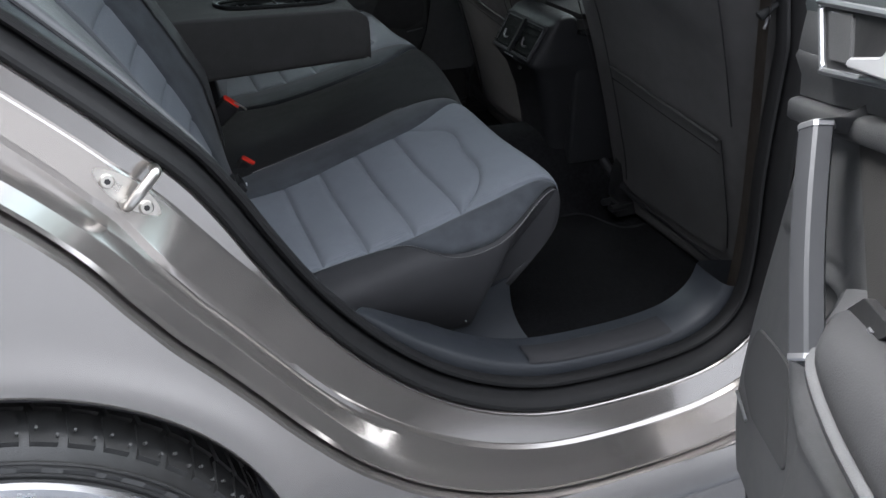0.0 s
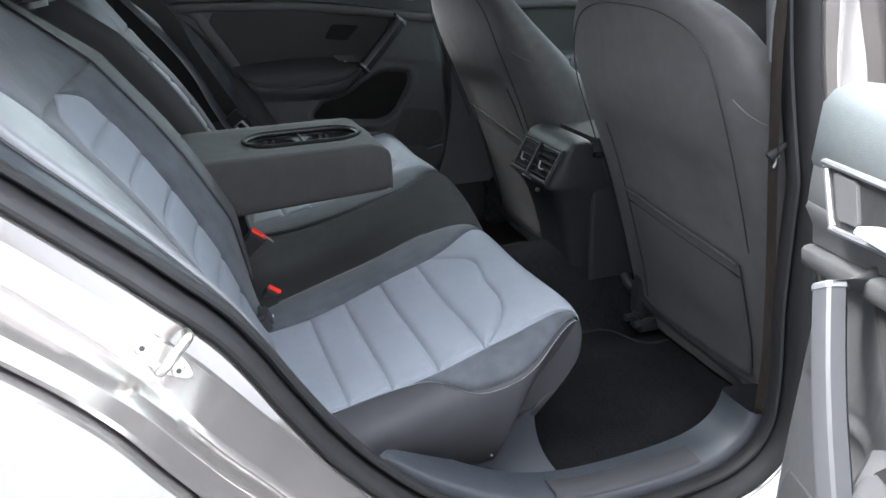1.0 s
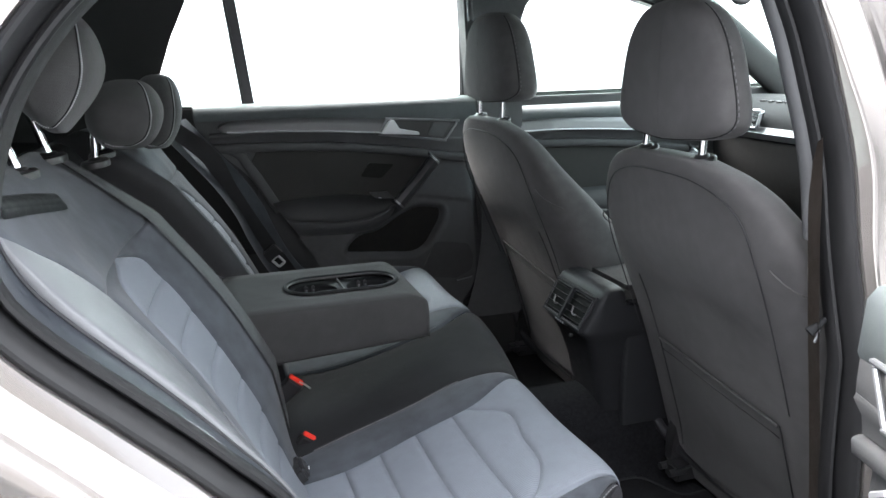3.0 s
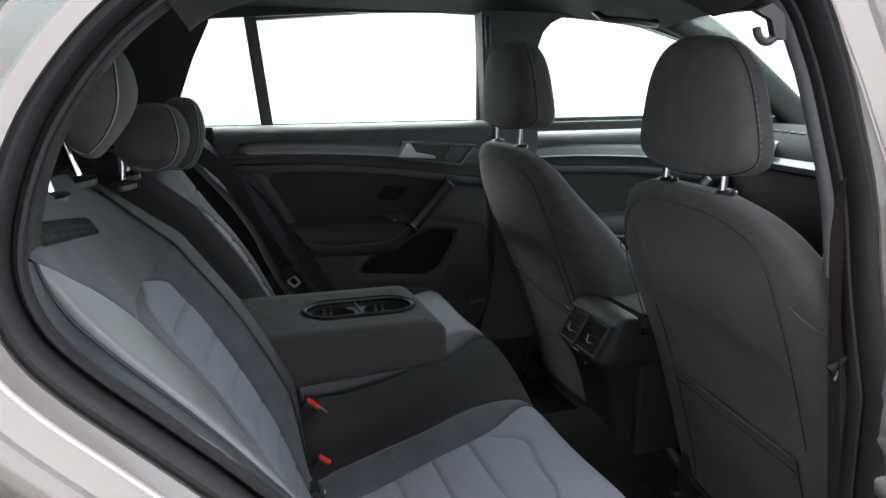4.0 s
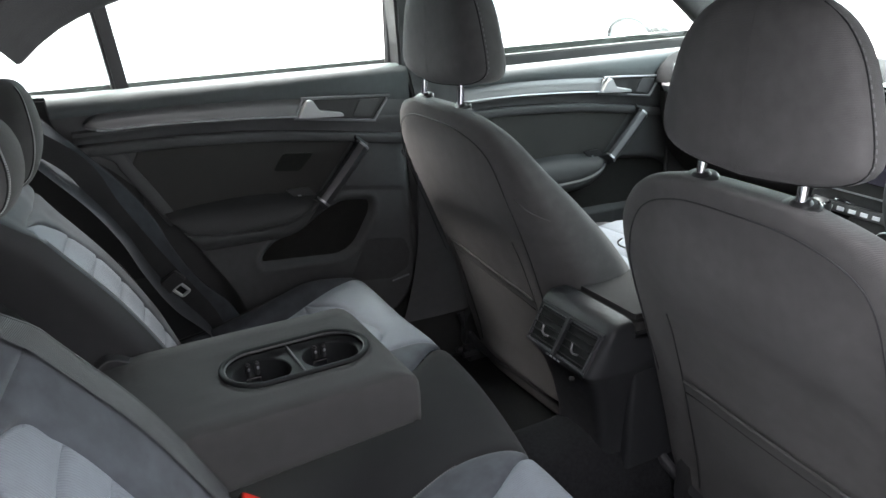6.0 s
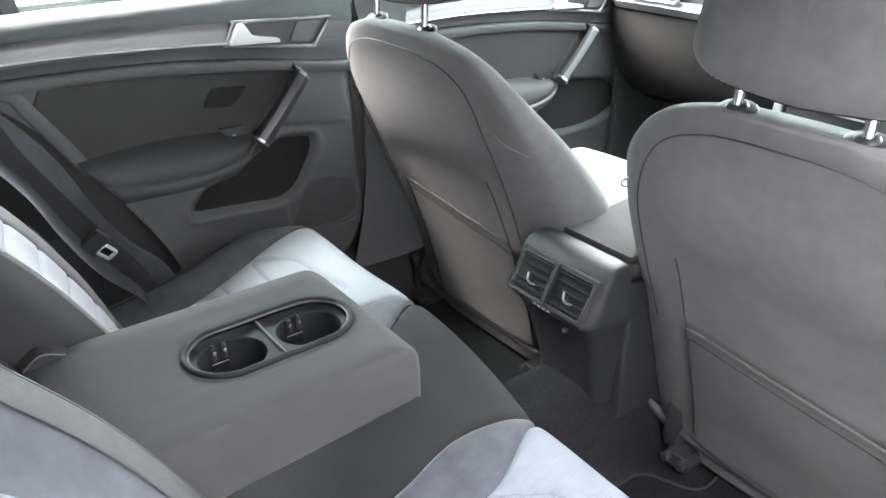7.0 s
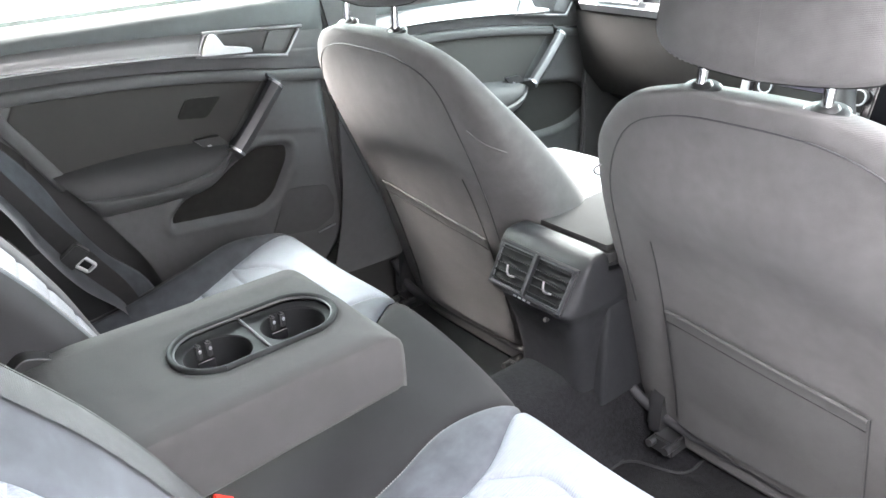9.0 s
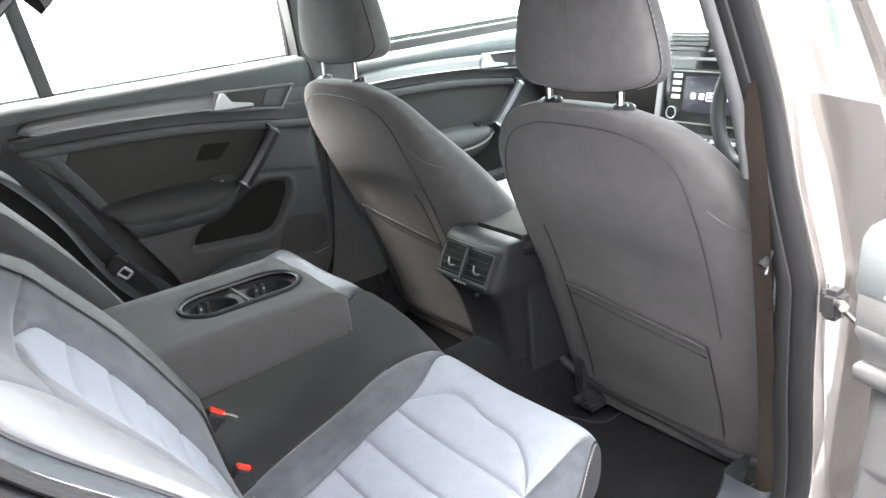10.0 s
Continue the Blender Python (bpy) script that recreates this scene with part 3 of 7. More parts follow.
    v, f = tube([(HUB[0], yc - hw + 0.05, HUB[1]), (HUB[0], yc - hw + 0.012, HUB[1])], 0.06, 24, 4)
    part("hub", to_bm(v, f), RIMWHITE, w)
    v, f = tube([(HUB[0], yc - 0.01, HUB[1]), (HUB[0], yc - 0.03, HUB[1])], 0.17, 40, 4)
    part("brake_disc", to_bm(v, f), STEEL, w, "grey steel brake disc")


build_wheel()

# ---- striker on the rear pillar ----
def build_striker():
    st = group_part("striker", car, "bright steel door striker with two screws")
    near = min(range(NRING), key=lambda i: (RING[i][0] - 0.045) ** 2 + (RING[i][1] - 0.735) ** 2)
    inner, outer = ring_at(near, *body_row(5)(near)), ring_at(near, *body_row(7)(near))
    c = inner.lerp(outer, 0.36)
    ax = (ring_at(near + 2, *body_row(6)(near + 2)) - ring_at(near - 2, *body_row(6)(near - 2))).normalized()
    if ax.x < 0:
        ax = -ax
    up = (inner - outer).normalized()
    nn = ax.cross(up).normalized()
    if nn.y > 0:
        nn = -nn
    place = lambda a, b, h: c + ax * a + up * b + nn * h
    out = [(0.036 * math.cos(t) * (1.0), 0.0125 * math.sin(t) * (1 - 0.25 * math.cos(t) ** 2)) for t in np.linspace(0, 2 * math.pi, 28, endpoint=False)]
    part("striker_plate", plate(out, place, 0.004, 0.0012), STEEL, st)
    for s in (-0.021, 0.021):
        v, f = tube([place(s, -0.002, 0.003), place(s, -0.002, 0.0075)], lambda t: 0.0075 - 0.002 * t, 16, 4)
        part("screw", to_bm(v, f), STEEL, st)
        v, f = tube([place(s, -0.002, 0.0072), place(s, -0.002, 0.0078)], 0.003, 6, 3)
        part("screw_socket", to_bm(v, f), BLACK, st)
    loop = [place(0.004, -0.010, 0.0), place(0.004, -0.010, 0.018), place(0.003, 0.002, 0.026), place(0.003, 0.018, 0.026), place(0.003, 0.030, 0.024), place(0.003, 0.032, 0.010)]
    v, f = tube(loop, 0.0052, 12, 30)
    part("loop", to_bm(v, f), STEEL, st)


build_striker()

# ---- interior shell ----
def far_wall(name, pts, mat, y=0.70, depth=0.06, label="", bevel=0.006, kind_part=True):
    """A trim piece of the far side, drawn in x and z, thick away from the cabin."""
    return part(name, plate(pts, lambda a, b, h: (a, y + depth - h, b), depth, bevel), mat, shell, label)


shell = thing("cabin_trim", "dark moulded trim round the cabin's pillars and roof", "car trim", kind="structure")
# far window pillars and rails
far_wall("rear_pillar_trim", rounded([(-0.85, 0.55), (-0.03, 0.97), (-0.058, 1.08), (-0.016, 1.19), (0.03, 1.283), (0.06, 1.40), (-0.85, 1.40)], 0.01), TRIM_DARK, 0.715, 0.05, "dark rear pillar trim")
far_wall("roof_rail_trim", [(0.03, 1.290), (0.40, 1.312), (0.76, 1.318), (1.10, 1.318), (1.32, 1.285), (1.60, 1.205), (1.62, 1.25), (1.34, 1.34), (1.10, 1.40), (0.03, 1.40)], TRIM_DARK, 0.70, 0.05, "dark roof rail trim")
far_wall("quarter_window_bar", [(0.150, 1.005), (0.182, 1.005), (0.150, 1.30), (0.118, 1.30)], BLACK, 0.722, 0.03, "black bar beside the quarter window")
far_wall("pillar_trim", [(0.824, 0.30), (0.93, 0.30), (0.955, 0.95), (0.945, 1.18), (0.950, 1.225), (0.963, 1.262), (0.988, 1.290), (1.03, 1.310), (1.10, 1.320), (1.10, 1.338), (0.770, 1.335), (0.786, 1.01), (0.806, 0.985), (0.818, 0.93)], TRIM, 0.682, 0.068, "grey middle pillar trim")
for side in (1, -1):
    line = curve_pts([(1.36, 0.695, 1.335), (1.52, 0.705, 1.275), (1.70, 0.720, 1.170), (1.95, 0.745, 1.005), (2.14, 0.765, 0.880)], 20)
    rings = [super_ring((x, y * side, z), (0.57, 0, 0.82), (0, 1, 0), 0.052, 0.024, 2.8, 20) for x, y, z in line]
    v, f = loft(rings)
    part("windscreen_pillar", to_bm(v, f), TRIM_DARK, shell, "dark windscreen pillar trim")


def roof_z(x, y):
    return 1.415 - 0.035 * (y / 0.7) ** 4 - 0.10 * max(0, x - 0.9) ** 2 * 1.3 - 0.06 * max(0.0, -x) ** 2


v, f = sheet(lambda a, b: (-0.95 + 2.33 * a, -0.60 + 1.33 * b, roof_z(-0.95 + 2.40 * a, -0.60 + 1.33 * b) - 0.03), 24, 20, 0.03)
tagged(part("ceiling", to_bm(v, f), HEADLINER), "dark cloth roof lining", "ceiling", kind="structure")
v, f = sheet(lambda a, b: (-0.98 + 2.38 * a, -0.66 + 1.40 * b, roof_z(-0.95 + 2.40 * a, (-0.66 + 1.40 * b) * 0.94) + 0.03), 24, 20, 0.012)
part("roof_skin", to_bm(v, f), PAINT, car, "champagne silver roof")
part("header_trim", box_bm((1.400, 0.04, 1.330), (0.085, 1.30, 0.035), 0.012), HEADLINER, shell, "dark trim above the windscreen")
# tail: inner side walls, parcel shelf, tailgate with its window
v, f = sheet(lambda a, b: (-0.85 + 0.60 * a, -0.62 + 1.30 * b, 0.93 + 0.02 * math.sin(a * 3)), 12, 8, 0.02)
tagged(part("parcel_shelf", to_bm(v, f), CARPET), "black carpeted parcel shelf behind the seats", "shelf")
part("tailgate_lower", box_bm((-0.92, 0.02, 0.60), (0.06, 1.40, 0.84), 0.02), TRIM_DARK, car, "dark inner tailgate")
v, f = sheet(lambda a, b: (-0.93 + 0.22 * a, -0.55 + 1.14 * b, 1.02 + 0.30 * a), 4, 4, 0.004)
rw = part("rear_window", to_bm(v, f), GLASS, car, "dark rear window")
rw.visible_shadow = False
part("side_trim", plate(rounded([(-0.92, 0.2), (-0.32, 0.2), (-0.32, 0.80), (-0.30, 0.93), (-0.37, 1.02), (-0.34, 1.12), (-0.20, 1.30), (-0.10, 1.345), (-0.92, 1.36)], 0.02), lambda a, b, h: (a, -0.68 + 0.14 * max(0, b - 0.8) + 0.03 - h, b), 0.03, 0.004), TRIM_DARK, shell, "dark trim beside the tail window")
# near pillar trims, roof rail and cabin-side sill trim, following the door opening
def inner_band(name, i0, i1, rows, mat, label="", ease=0):
    idx = [(i0 + k) % NRING for k in range((i1 - i0) % NRING + 1)]
    V = []
    for k, i in enumerate(idx):
        g = min(1.0, k / ease) ** 0.5 if ease else 1.0
        V += [ring_at(i, rows[0][0] + (d - rows[0][0]) * g, rows[0][1] + (dy - rows[0][1]) * g) for d, dy in rows]
    return part(name, to_bm(V, quads(len(idx), len(rows))), mat, shell, label, True, 45)


def near_index(x, z):
    return int(np.argmin(((RING - np.array([x, z])) ** 2).sum(1)))


i_rear, i_sill0, i_sill1, i_mid, i_top = near_index(-0.193, 0.99), near_index(0.20, 0.47), near_index(0.785, 0.38), near_index(0.708, 1.262), near_index(-0.05, 1.23)
inner_band("roof_rail_trim", i_mid, i_top, [(0.0, 0.012), (-0.010, 0.03), (-0.03, 0.06), (-0.035, 0.10), (0.02, 0.14), (0.05, 0.14)], TRIM_DARK, "dark roof rail trim")
inner_band("rear_pillar_trim", i_top, i_rear, [(0.0, 0.012), (-0.004, 0.03), (-0.006, 0.06), (0.02, 0.12), (0.10, 0.16)], TRIM_DARK, "dark rear pillar trim")
i_belt = near_index(0.778, 0.90)
inner_band("upper_pillar_trim", i_belt, near_index(0.708, 1.262), [(0.0, 0.004), (-0.005, 0.005), (-0.009, 0.009), (-0.011, 0.016), (-0.009, 0.024), (0.002, 0.032), (0.03, 0.045), (0.07, 0.05)], TRIM, "grey moulded upper pillar trim")
inner_band("pillar_trim", i_sill1, i_mid, [(0.0, 0.006), (0.003, 0.009), (0.010, 0.009), (0.030, 0.005), (0.060, -0.004), (0.09, -0.02)], TRIM, "grey middle pillar trim")
inner_band("sill_trim", i_sill0, i_sill1, [(0.0, 0.012), (-0.012, 0.014), (-0.018, 0.022), (-0.019, 0.060), (-0.016, 0.085), (-0.002, 0.095), (0.05, 0.105), (0.10, 0.108)], SILL, "slate grey plastic sill cover", 9)
i_p0, i_p1 = near_index(0.44, 0.31), near_index(0.70, 0.305)
inner_band("scuff_plate", i_p0, i_p1, [(-0.018, 0.018), (-0.0225, 0.024), (-0.0230, 0.056), (-0.019, 0.062)], SIDE, "darker scuff plate let into the sill cover")


# ---- floor ----
def floor_z(x, y):
    tunnel = 0.175 * math.exp(-((y + 0.01) / 0.115) ** 4)
    heel = 0.10 / (1 + math.exp((x - 0.44) / 0.02))
    return 0.225 + max(tunnel, heel)


v, f = sheet(lambda a, b: (0.15 + 2.0 * a, -0.66 + 1.36 * b, floor_z(0.15 + 2.0 * a, -0.66 + 1.36 * b)), 90, 70)
tagged(part("floor", to_bm(v, f), CARPET), "black pile carpet over the car's floor and tunnel", "carpet", kind="structure")


def build_mat(y0, y1, name="floor_mat"):
    out = rounded([(0.52, y0), (0.52, y1), (0.86, y1), (0.90, y1 - (0.10 if y1 < 0 else 0)), (1.02, y1 - (0.09 if y1 < 0 else 0)), (1.02, y0)], [0.05, 0.05, 0.03, 0.03, 0.03, 0.05], 6)
    mt = thing(name, "black carpet foot mat with a bound edge lying on the floor", "floor mat", "floor mats", at=(0.75, (y0 + y1) / 2, 0.23))
    part("carpet_top", plate(out, lambda a, b, h: (a, b, 0.228 + h), 0.012, 0.003), MAT, mt)
    v, f = tube([(a, b, 0.239) for a, b in out], 0.0035, 8, 140, True)
    part("binding", to_bm(v, f), CLOTH_MID, mt, "dark stitched edge binding")


build_mat(-0.61, -0.155)
build_mat(0.15, 0.60)

# far lower side wall behind the doors and seats
rows = []
for x in np.linspace(0.30, 2.05, 24):
    rows.append([Vector((x, y, z)) for y, z in curve_pts([(0.745, 0.385), (0.705, 0.382), (0.675, 0.372), (0.655, 0.352), (0.645, 0.315), (0.642, 0.27), (0.640, 0.21)], 18)])
v, f = loft(rows, False)
part("sill_trim", to_bm(v, f), TRIM_DARK, shell, "dark plastic sill cover")


def pillar_foot(a, b):
    """The middle pillar's trim flaring out over the far sill."""
    k = (1 - b) ** 2.4
    x0, x1 = 0.822 - 0.075 * k, 0.935 + 0.075 * k
    return (x0 + (x1 - x0) * a, 0.678 - 0.030 * k - 0.010 * math.sin(math.pi * a), 0.352 + 0.36 * b)


v, f = sheet(pillar_foot, 18, 18, 0.004)
part("pillar_foot", to_bm(v, f), TRIM, shell, "grey flared foot of the middle pillar trim", sharp=60)
part("far_side_wall", box_bm((0.60, 0.760, 0.60), (3.0, 0.02, 0.80), 0.004), BLACK, shell, "dark inner side wall")

# ---- rear seats ----
YC = -0.01          # the car's middle line


def path_of(pts, n=400):
    """A line by its length: returns its length and fn(s) -> (x, z), running on straight past both ends."""
    c = curve_pts(pts, n)
    s = np.r_[0, np.cumsum(np.linalg.norm(np.diff(c, axis=0), axis=1))]

    def fn(t):
        if t < 0:
            d = (c[1] - c[0]) / (s[1] - s[0])
            return c[0] + d * t
        if t > s[-1]:
            d = (c[-1] - c[-2]) / (s[-1] - s[-2])
            return c[-1] + d * (t - s[-1])
        return np.array([np.interp(t, s, c[:, 0]), np.interp(t, s, c[:, 1])])

    def s_at_x(x):
        k = int(np.argmax(c[:, 0]))
        return float(np.interp(x, c[: k + 1, 0], s[: k + 1]))

    def s_at_z(z):
        k = int(np.argmax(c[:, 1]))
        return float(np.interp(z, c[: k + 1, 1], s[: k + 1]))

    return float(s[-1]), fn, s_at_x, s_at_z


C_LEN, C_AT, C_SX, _ = path_of([(0.085, 0.438), (0.20, 0.455), (0.32, 0.485), (0.43, 0.520), (0.508, 0.544), (0.541, 0.540), (0.5577, 0.522), (0.5606, 0.494), (0.5546, 0.462), (0.528, 0.432), (0.490, 0.400), (0.462, 0.365), (0.44, 0.338)])
C_NOSE = C_SX(0.551)
LATERAL = curve_pts([(0.12, 0.004), (0.20, 0.0), (0.35, 0.006), (0.50, 0.000), (0.545, 0.004), (0.585, 0.018), (0.606, 0.045), (0.612, 0.09), (0.606, 0.14), (0.590, 0.20)], 300)
LAT_S = 0.12 + np.r_[0, np.cumsum(np.linalg.norm(np.diff(LATERAL, axis=0), axis=1))]
W_END = float(LAT_S[-1])


def cushion(side):
    def surf(s, w):
        x, z = C_AT(s)
        q, drop = np.interp(w, LAT_S, LATERAL[:, 0]), np.interp(w, LAT_S, LATERAL[:, 1])
        k = min(1.0, max(0.0, (z - 0.325) / 0.20))
        if q > 0.545:
            q = 0.545 + (q - 0.545) * (1 - 0.80 * min(1.0, max(0.0, (s - C_SX(0.44)) / (C_NOSE - C_SX(0.44)))) ** 1.5)
        tuck = 0.10 * max(0.0, drop - 0.03) * (1 if s > 0.2 else s / 0.2)
        back = 0.85 * max(0.0, drop - 0.015) * max(0.0, min(1.0, (s - 0.25) / (C_NOSE - 0.25))) ** 2
        if side > 0:        # the far cushion's outer bolster stands proud of its insert
            x, z = x + 0.042, z + 0.014 + 0.046 * soft_step((q - 0.505) / 0.075) * (1 - 0.75 * soft_step((s - C_SX(0.40)) / (C_SX(0.548) - C_SX(0.40))))
        return Vector((x - back * k, YC + side * (q - tuck * 0.4), z - drop * k))
    FLIP[surf] = side
    return surf


def build_bench():
    bench = thing("rear_bench", "rear bench cushion with light grey ribbed inserts and dark bolsters", "car seat", at=(0.32, YC, 0.33))
    lip = C_SX(0.558) + 0.050
    for side in (-1, 1):
        surf = cushion(side)
        q_in = smooth_of([(0.0, 0.258), (C_SX(0.20), 0.256), (C_SX(0.34), 0.235), (C_SX(0.45), 0.228), (C_SX(0.536), 0.190), (C_LEN, 0.190)])
        q_out = smooth_of([(0.0, 0.545), (C_SX(0.20), 0.545), (C_SX(0.32), 0.552), (C_SX(0.42), 0.552), (C_SX(0.533), 0.555), (C_LEN, 0.555)])
        q_st = smooth_of([(0.0, 0.547), (C_SX(0.27), 0.549), (C_SX(0.31), 0.560), (C_SX(0.36), 0.606), (C_SX(0.45), 0.622), (C_SX(0.515), 0.610), (C_SX(0.547), 0.580), (C_LEN, 0.560)])
        q_edge = smooth_of([(0.0, 0.185), (C_SX(0.20), 0.150), (C_SX(0.36), 0.135), (C_SX(0.46), 0.130), (C_SX(0.536), 0.165), (C_LEN, 0.165)])
        if side > 0:
            q_out = smooth_of([(0.0, 0.512), (C_SX(0.32), 0.518), (C_SX(0.42), 0.528), (C_SX(0.533), 0.545), (C_LEN, 0.545)])
            q_st = smooth_of([(0.0, 0.578), (C_SX(0.32), 0.588), (C_SX(0.45), 0.600), (C_SX(0.547), 0.575), (C_LEN, 0.560)])
        hexa = smooth_of([(0.0, C_SX(0.425)), (0.10, C_SX(0.452)), (0.22, C_SX(0.478)), (0.5, C_SX(0.472)), (0.78, C_SX(0.458)), (0.90, C_SX(0.435)), (1.0, C_SX(0.405))])
        marks = [0.0, C_SX(0.198), C_SX(0.262), C_SX(0.330), C_SX(0.400)]
        for a, b in zip(marks, marks[1:]):
            patch("insert_panel", surf, a, b, q_in, q_out, INSERT, bench, 0.0055, 0.0050, 22, 50, 0.003, "light grey ribbed insert panel")
        patch("insert_panel", surf, marks[-1], hexa, q_in, q_out, INSERT, bench, 0.0055, 0.0050, 22, 50, 0.003, "light grey ribbed insert panel")
        patch("nose_panel", surf, hexa, lip, q_in, q_out, INSERT, bench, 0.0055, 0.0050, 50, 50, 0.002, "light grey cloth over the cushion's front edge")
        patch("lip_panel", surf, lip, C_LEN, q_in, q_out, SIDE, bench, 0.004, 0.006, 24, 30, 0.0)
        patch("outer_bolster", surf, C_SX(0.28) if side < 0 else 0.0, C_SX(0.553), q_out, q_st, SUEDE, bench, 0.0055, 0.005, 60, 16, 0.002, "slate suede bolster strip", "acd")
        patch("inner_bolster", surf, 0.0, lip, q_edge, q_in, SUEDE, bench, 0.0055, 0.005, 70, 20, 0.004, "slate suede inner bolster")
        patch("lip_panel", surf, lip, C_LEN, q_edge, q_in, SIDE, bench, 0.004, 0.006, 16, 10, 0.0)
        patch("side_panel", surf, 0.0, C_SX(0.553), q_st, W_END, SIDE, bench, 0.0055, 0.005, 70, 40, 0.0, "dark vinyl cushion side", "acd")
        patch("side_panel", surf, C_SX(0.553), C_LEN, q_out, W_END, SIDE, bench, 0.0055, 0.005, 34, 40, 0.0, "", "bc")
        stitches("stitching", surf, lambda t: (0.02 + (C_SX(0.550) - 0.02) * t, q_st(0.02 + (C_SX(0.550) - 0.02) * t) + 0.006), PIPING, bench, 120)
        stitches("stitching", surf, lambda t: (C_SX(0.16) + (C_SX(0.45) - C_SX(0.16)) * t, q_edge(C_SX(0.16) + (C_SX(0.45) - C_SX(0.16)) * t) + 0.006), PIPING, bench, 70, (0.003, 0.0006))

    def middle(s, w):
        x, z = C_AT(s)
        return Vector((x + 0.012 + 0.021 + 0.12 * w - 0.20 * w * w, YC + w, z + 0.010 + 0.06 * w - 0.30 * w * w))
    edge = smooth_of([(0.0, 0.185), (C_SX(0.20), 0.150), (C_SX(0.36), 0.135), (C_SX(0.46), 0.130), (C_SX(0.536), 0.165), (C_LEN, 0.165)])
    patch("middle_cushion", middle, -0.05, C_LEN, lambda s: -edge(s), edge, CLOTH_MID, bench, 0.006, 0.008, 80, 40, 0.0, "black cloth middle cushion")
    # plinth under the cushion
    out = rounded([(0.10, -0.54), (0.10, 0.52), (0.50, 0.52), (0.50, -0.54)], 0.04)
    part("seat_base", plate(out, lambda a, b, h: (a, b, 0.24 + h), 0.10, 0.0), BLACK, bench, "black seat base")

    def heel(a, b):
        x = 0.245 + 0.235 * a + 0.055 * b * b * a
        top = 0.348 + 0.035 * a
        flare = 1 - (1 - b) ** 1.7
        return (x, -0.578 - 0.082 * b ** 2.2 + 0.10 * max(0.0, a - 0.55) ** 2, top - (top - 0.258) * flare)
    v, f = sheet(heel, 24, 16, 0.006)
    part("heel_cover", to_bm(v, f), SILL, bench, "slate grey plastic corner cover")
    v, f = tube([(0.392, -0.606, 0.350), (0.392, -0.609, 0.349)], 0.0018, 10, 3)
    part("clip", to_bm(v, f), TRIM, bench, "small pale clip")


build_bench()

B_LEN, B_AT, _, B_SZ = path_of([(0.138, 0.43), (0.110, 0.474), (0.049, 0.615), (-0.022, 0.75), (-0.103, 0.865), (-0.162, 0.955), (-0.195, 1.000), (-0.225, 1.012), (-0.262, 0.990)])
_BOL = smooth_of([(0.12, 0.030), (0.14, 0.050), (0.17, 0.047), (0.21, 0.033), (0.26, 0.014), (0.32, 0.002), (0.38, -0.004), (0.44, 0.0), (0.49, 0.006), (0.53, 0.008), (0.60, 0.0)])


def backrest(side):
    def surf(s, w):
        x, z = B_AT(s)
        h = min(1.0, max(0.0, (z - 0.44) / 0.16)) * min(1.0, max(0.0, (0.995 - z) / 0.12))
        o = _BOL(w) * h
        if side > 0:
            x += min(0.075, 0.030 + 0.16 * max(0.0, w - 0.14))
        return Vector((x + 0.86 * o, YC + side * w, z + 0.5 * o))
    FLIP[surf] = -side
    return surf


